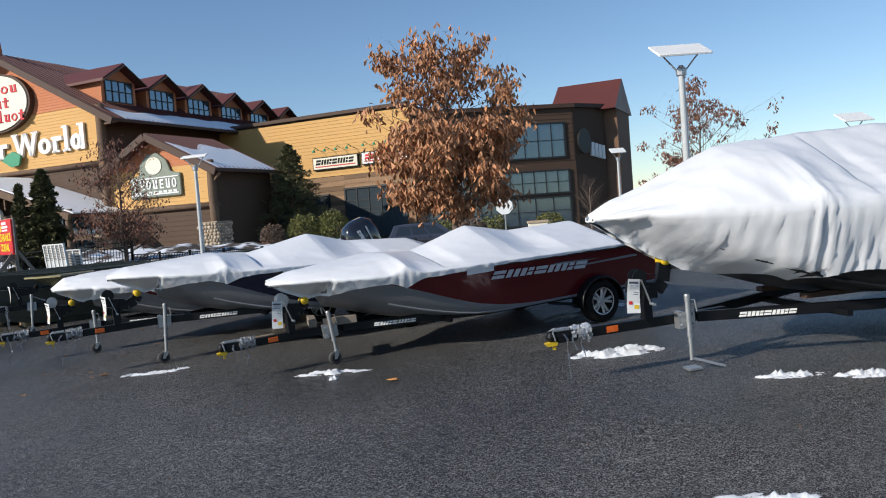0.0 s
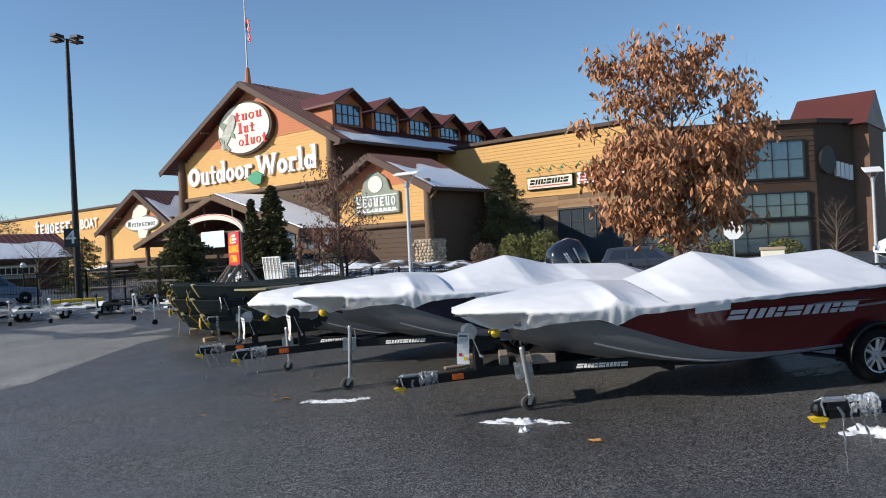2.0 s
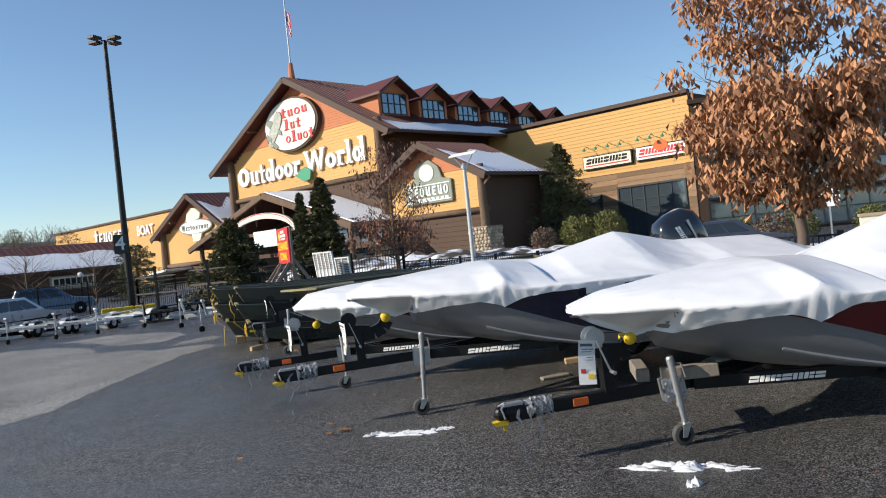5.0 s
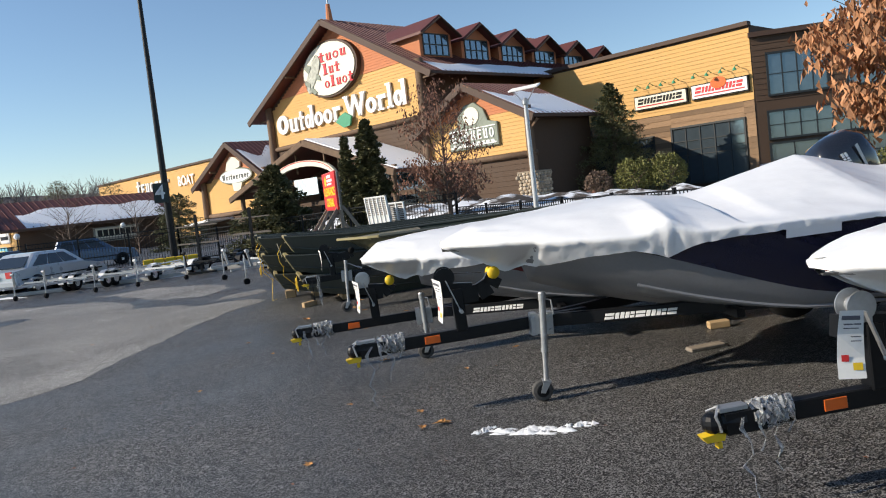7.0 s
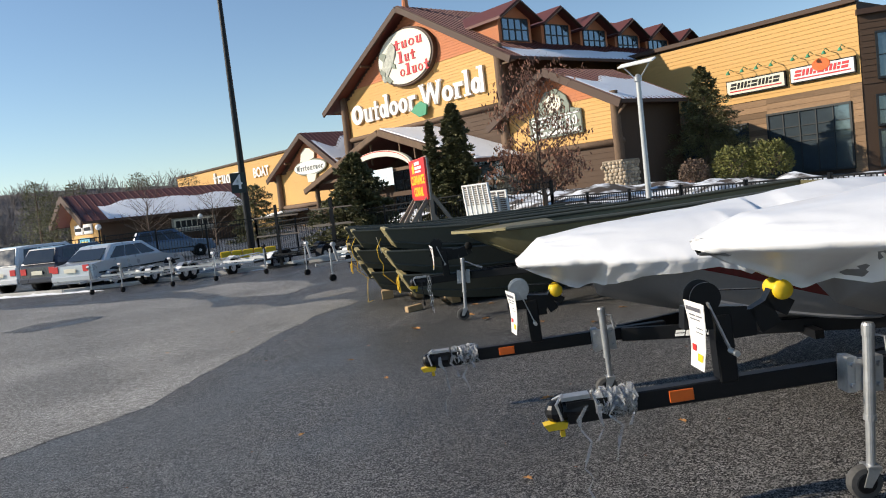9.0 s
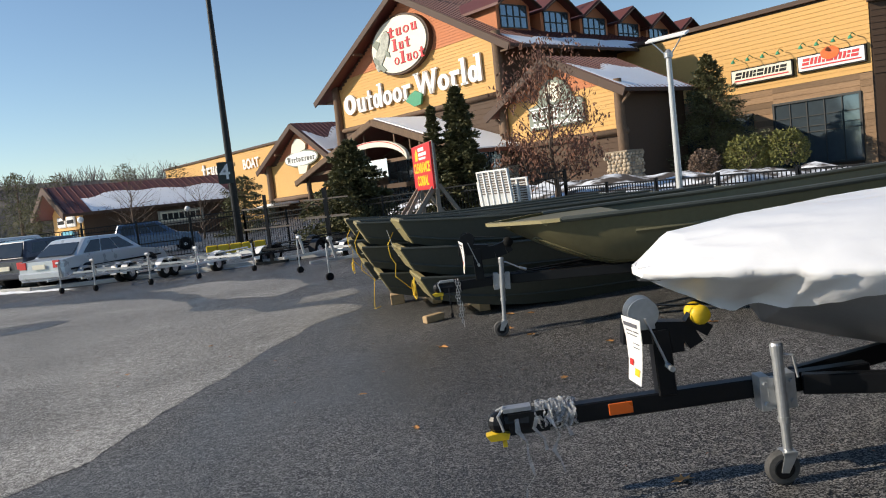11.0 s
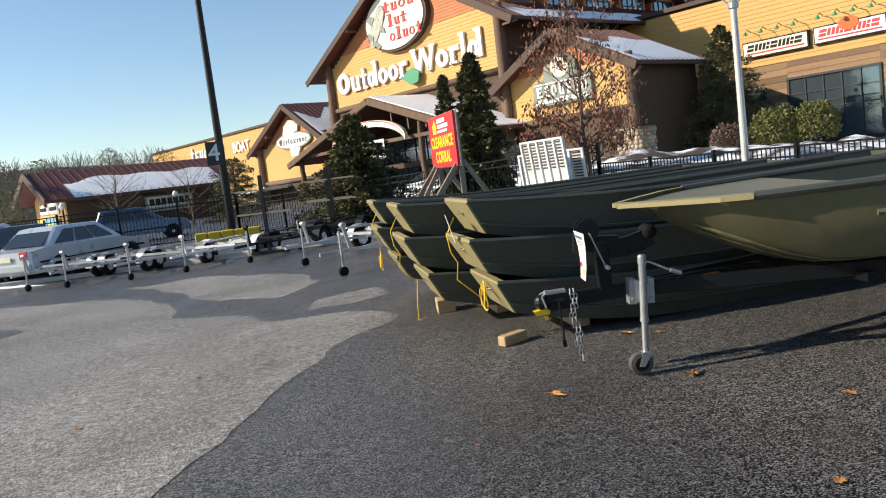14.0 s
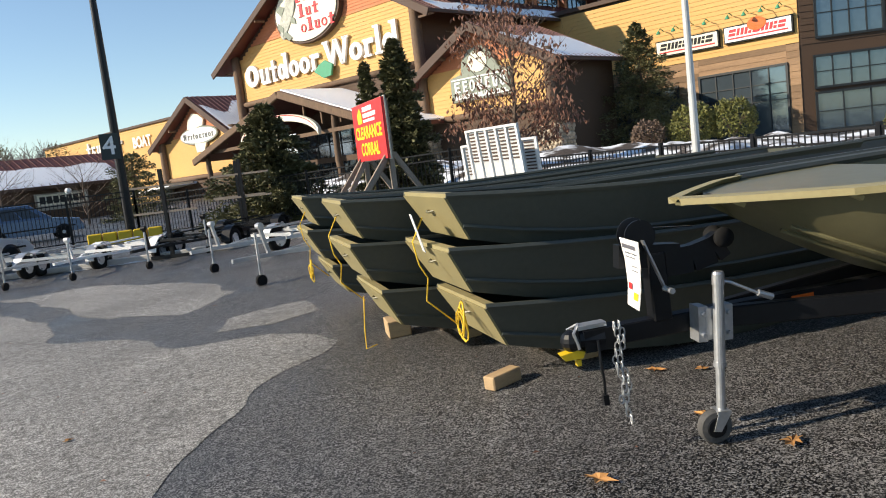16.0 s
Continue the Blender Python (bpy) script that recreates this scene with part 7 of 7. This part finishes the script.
for x, y, h, mt, lb in ((-3.4, 34.2, 62, GALV, "bare galvanised boat trailer beside the kerb"), (-2.4, 33.6, 60, GALV, "bare galvanised boat trailer beside the kerb"), (-0.9, 33.2, 58, GALV, "bare galvanised boat trailer beside the kerb"), (0.4, 32.9, 56, WHITE, "bare white boat trailer beside the kerb"), (1.9, 32.3, 52, BLACK_STEEL, "bare black boat trailer beside the kerb"), (3.2, 33.4, 52, BLACK_STEEL, "bare black boat trailer beside the kerb"), (2.9, 29.4, 30, GALV, "bare galvanised boat trailer behind stacked boats"), (3.3, 26.6, 20, GALV, "bare galvanised boat trailer behind stacked boats")):
    utility_trailer(x, y, h, lb, mt)

for x, y, a in ((2.75, 34.1, -25), (4.85, 37.6, -25), (4.75, 36.0, -25)):
    rk = thing("storage_rack", Matrix.Translation((x, y, ground(x, y))) @ pose(0, 0, 0, 0, 0, a), "dark steel cantilever rack with pale arms", "rack", "storage racks")
    part("upright", Mesh().box(-0.04, 0.04, -0.04, 0.04, 0, 2.05), BLACK_STEEL, rk)
    part("base", Mesh().box(-0.5, 0.5, -0.06, 0.06, 0, 0.08), BLACK_STEEL, rk)
    for z in (1.05, 1.65):
        part("arm", Mesh().box(-0.75, 0.75, -0.025, 0.025, z, z + 0.045), GREYWOOD, rk)
yb = thing("yellow_barrier", Matrix.Translation((1.6, 44.4, 0)) @ pose(0, 0, 0, 0, 0, -8), "low yellow barrier at a pole base", "barrier")
for i in range(5):
    part("block", Mesh().box(-1.2 + i * 0.5, -0.75 + i * 0.5, -0.15, 0.15, 0, 0.45), YELLOW, yb, bevel=0.03)

# outboard motor tilted up at the stern of the third boat
ob = thing("outboard_motor", Matrix.Translation((9.3, 12.7, ground(9, 12.8) + 0.98)) @ pose(0, 0, 0, 0, -30, -13) @ Matrix.Scale(1.2, 4), "glossy black tilted outboard motor with white markings", "motor")
COWL = material("glossy_black_cowl", (0.012, 0.014, 0.02), 0.18, vary=0.1, coat=0.8, bump=0)
m = Mesh()
rings = []
for z, rx, ry, ox in ((0.0, 0.2, 0.16, 0), (0.06, 0.27, 0.2, 0.0), (0.3, 0.3, 0.22, 0.02), (0.48, 0.27, 0.2, 0.03), (0.58, 0.18, 0.14, 0.02), (0.61, 0.04, 0.04, 0.0)):
    rings.append([(ox + rx * math.copysign(abs(math.cos(a)) ** 0.6, math.cos(a)), ry * math.copysign(abs(math.sin(a)) ** 0.6, math.sin(a)), z) for a in [2 * math.pi * k / 24 for k in range(24)]])
m.loft(rings)
part("cowl", m, COWL, ob, "glossy black cowl", smooth=True)
m = Mesh()
m.loft([[(0.05 + rx * c, ry * s_, z) for c, s_ in ((1, 0), (0.5, 1), (-0.5, 1), (-1, 0), (-0.5, -1), (0.5, -1))] for z, rx, ry in ((0.02, 0.2, 0.12), (-0.2, 0.14, 0.09), (-0.6, 0.12, 0.06), (-0.85, 0.13, 0.05))])
part("leg", m, COWL, ob)
letter_row(ob, WHITE, (0.0, -0.226, 0.1), (0.0, 0, 0.36), (-0.055, 0, 0), (0, -0.004, 0), [1] * 7)
m = Mesh()
m.add([(0.07, -0.232, 0.08), (0.09, -0.232, 0.08), (0.13, -0.23, 0.46), (0.1, -0.23, 0.46)], [(0, 1, 2, 3)])
part("swoosh", m, GALV, ob)

# fallen leaves
LEAF = material("fallen_oak_leaf", (0.45, 0.22, 0.07), 0.8, vary=0.25, island=0.35)


def fallen_leaf(x, y, size, seed, label="curled orange-brown oak leaf on the asphalt"):
    rng = random.Random(seed)
    m = Mesh()
    out = []
    for i in range(14):
        a = 2 * math.pi * i / 14
        r = size * (0.5 + 0.42 * (i % 2)) * rng.uniform(0.75, 1.1)
        out.append(Vector((r * math.cos(a) * 1.3, r * math.sin(a) * 0.8, size * (0.12 + 0.3 * abs(math.sin(a)) * rng.random()))))
    top = [Vector((0, 0, size * 0.1))] + out
    m.add(top, [(0, 1 + i, 1 + (i + 1) % 14) for i in range(14)])
    o = part("fallen_leaf", m, LEAF)
    o.matrix_basis = Matrix.Translation((x, y, ground(x, y) + 0.006)) @ pose(0, 0, 0, 0, 0, rng.uniform(0, 360))
    return tagged(o, label, "leaf", "fallen leaves")


for i, (x, y, s) in enumerate(((5.53, 7.23, 0.07), (3.87, 11.47, 0.07), (3.83, 11.9, 0.05), (2.84, 11.32, 0.05), (3.9, 18.15, 0.08), (4.78, 17.9, 0.07), (4.72, 18.42, 0.06), (4.1, 14.02, 0.06), (3.72, 11.5, 0.05), (6.2, 16.9, 0.06), (5.6, 16.4, 0.05), (5.2, 17.0, 0.05), (7.2, 17.6, 0.07), (7.6, 17.4, 0.07), (4.4, 16.2, 0.05), (5.9, 15.6, 0.05), (3.4, 12.6, 0.04), (2.2, 14.5, 0.04), (4.6, 12.9, 0.04), (5.3, 13.3, 0.05), (1.5, 21.0, 0.04), (0.6, 20.1, 0.04), (2.9, 17.0, 0.04), (3.1, 15.8, 0.045), (5.0, 19.2, 0.06), (5.2, 19.0, 0.05))):
    fallen_leaf(x, y, s, 300 + i)
m = Mesh()
rng = random.Random(9)
for _ in range(420):
    x, y = rng.uniform(-1, 9), rng.uniform(1, 27)
    r = rng.uniform(0.006, 0.022)
    a = rng.uniform(0, 6.28)
    z = ground(x, y) + 0.012
    m.add([(x + r * math.cos(a), y + r * math.sin(a), z), (x - r * 0.4 * math.sin(a), y + r * 0.4 * math.cos(a), z + r * 0.4), (x - r * math.cos(a), y - r * math.sin(a), z)], [(0, 1, 2)])
tagged(part("leaf_litter", m, DEAD_LEAF), "tiny dark scraps of leaf and bark scattered over asphalt", "litter", kind="stuff")



# grey planks laid across the rails behind the red boat's winch post
for x, y, tn in ((5.72, 9.1, 62), (5.9, 8.72, -30)):
    o = wood_block(x, y, 0.42, 0.1, 0.1, tn, "weathered grey timber offcut laid on trailer rails", 0.47)
    o.data.materials[0] = GREYWOOD
plank.data.materials[0] = GREYWOOD
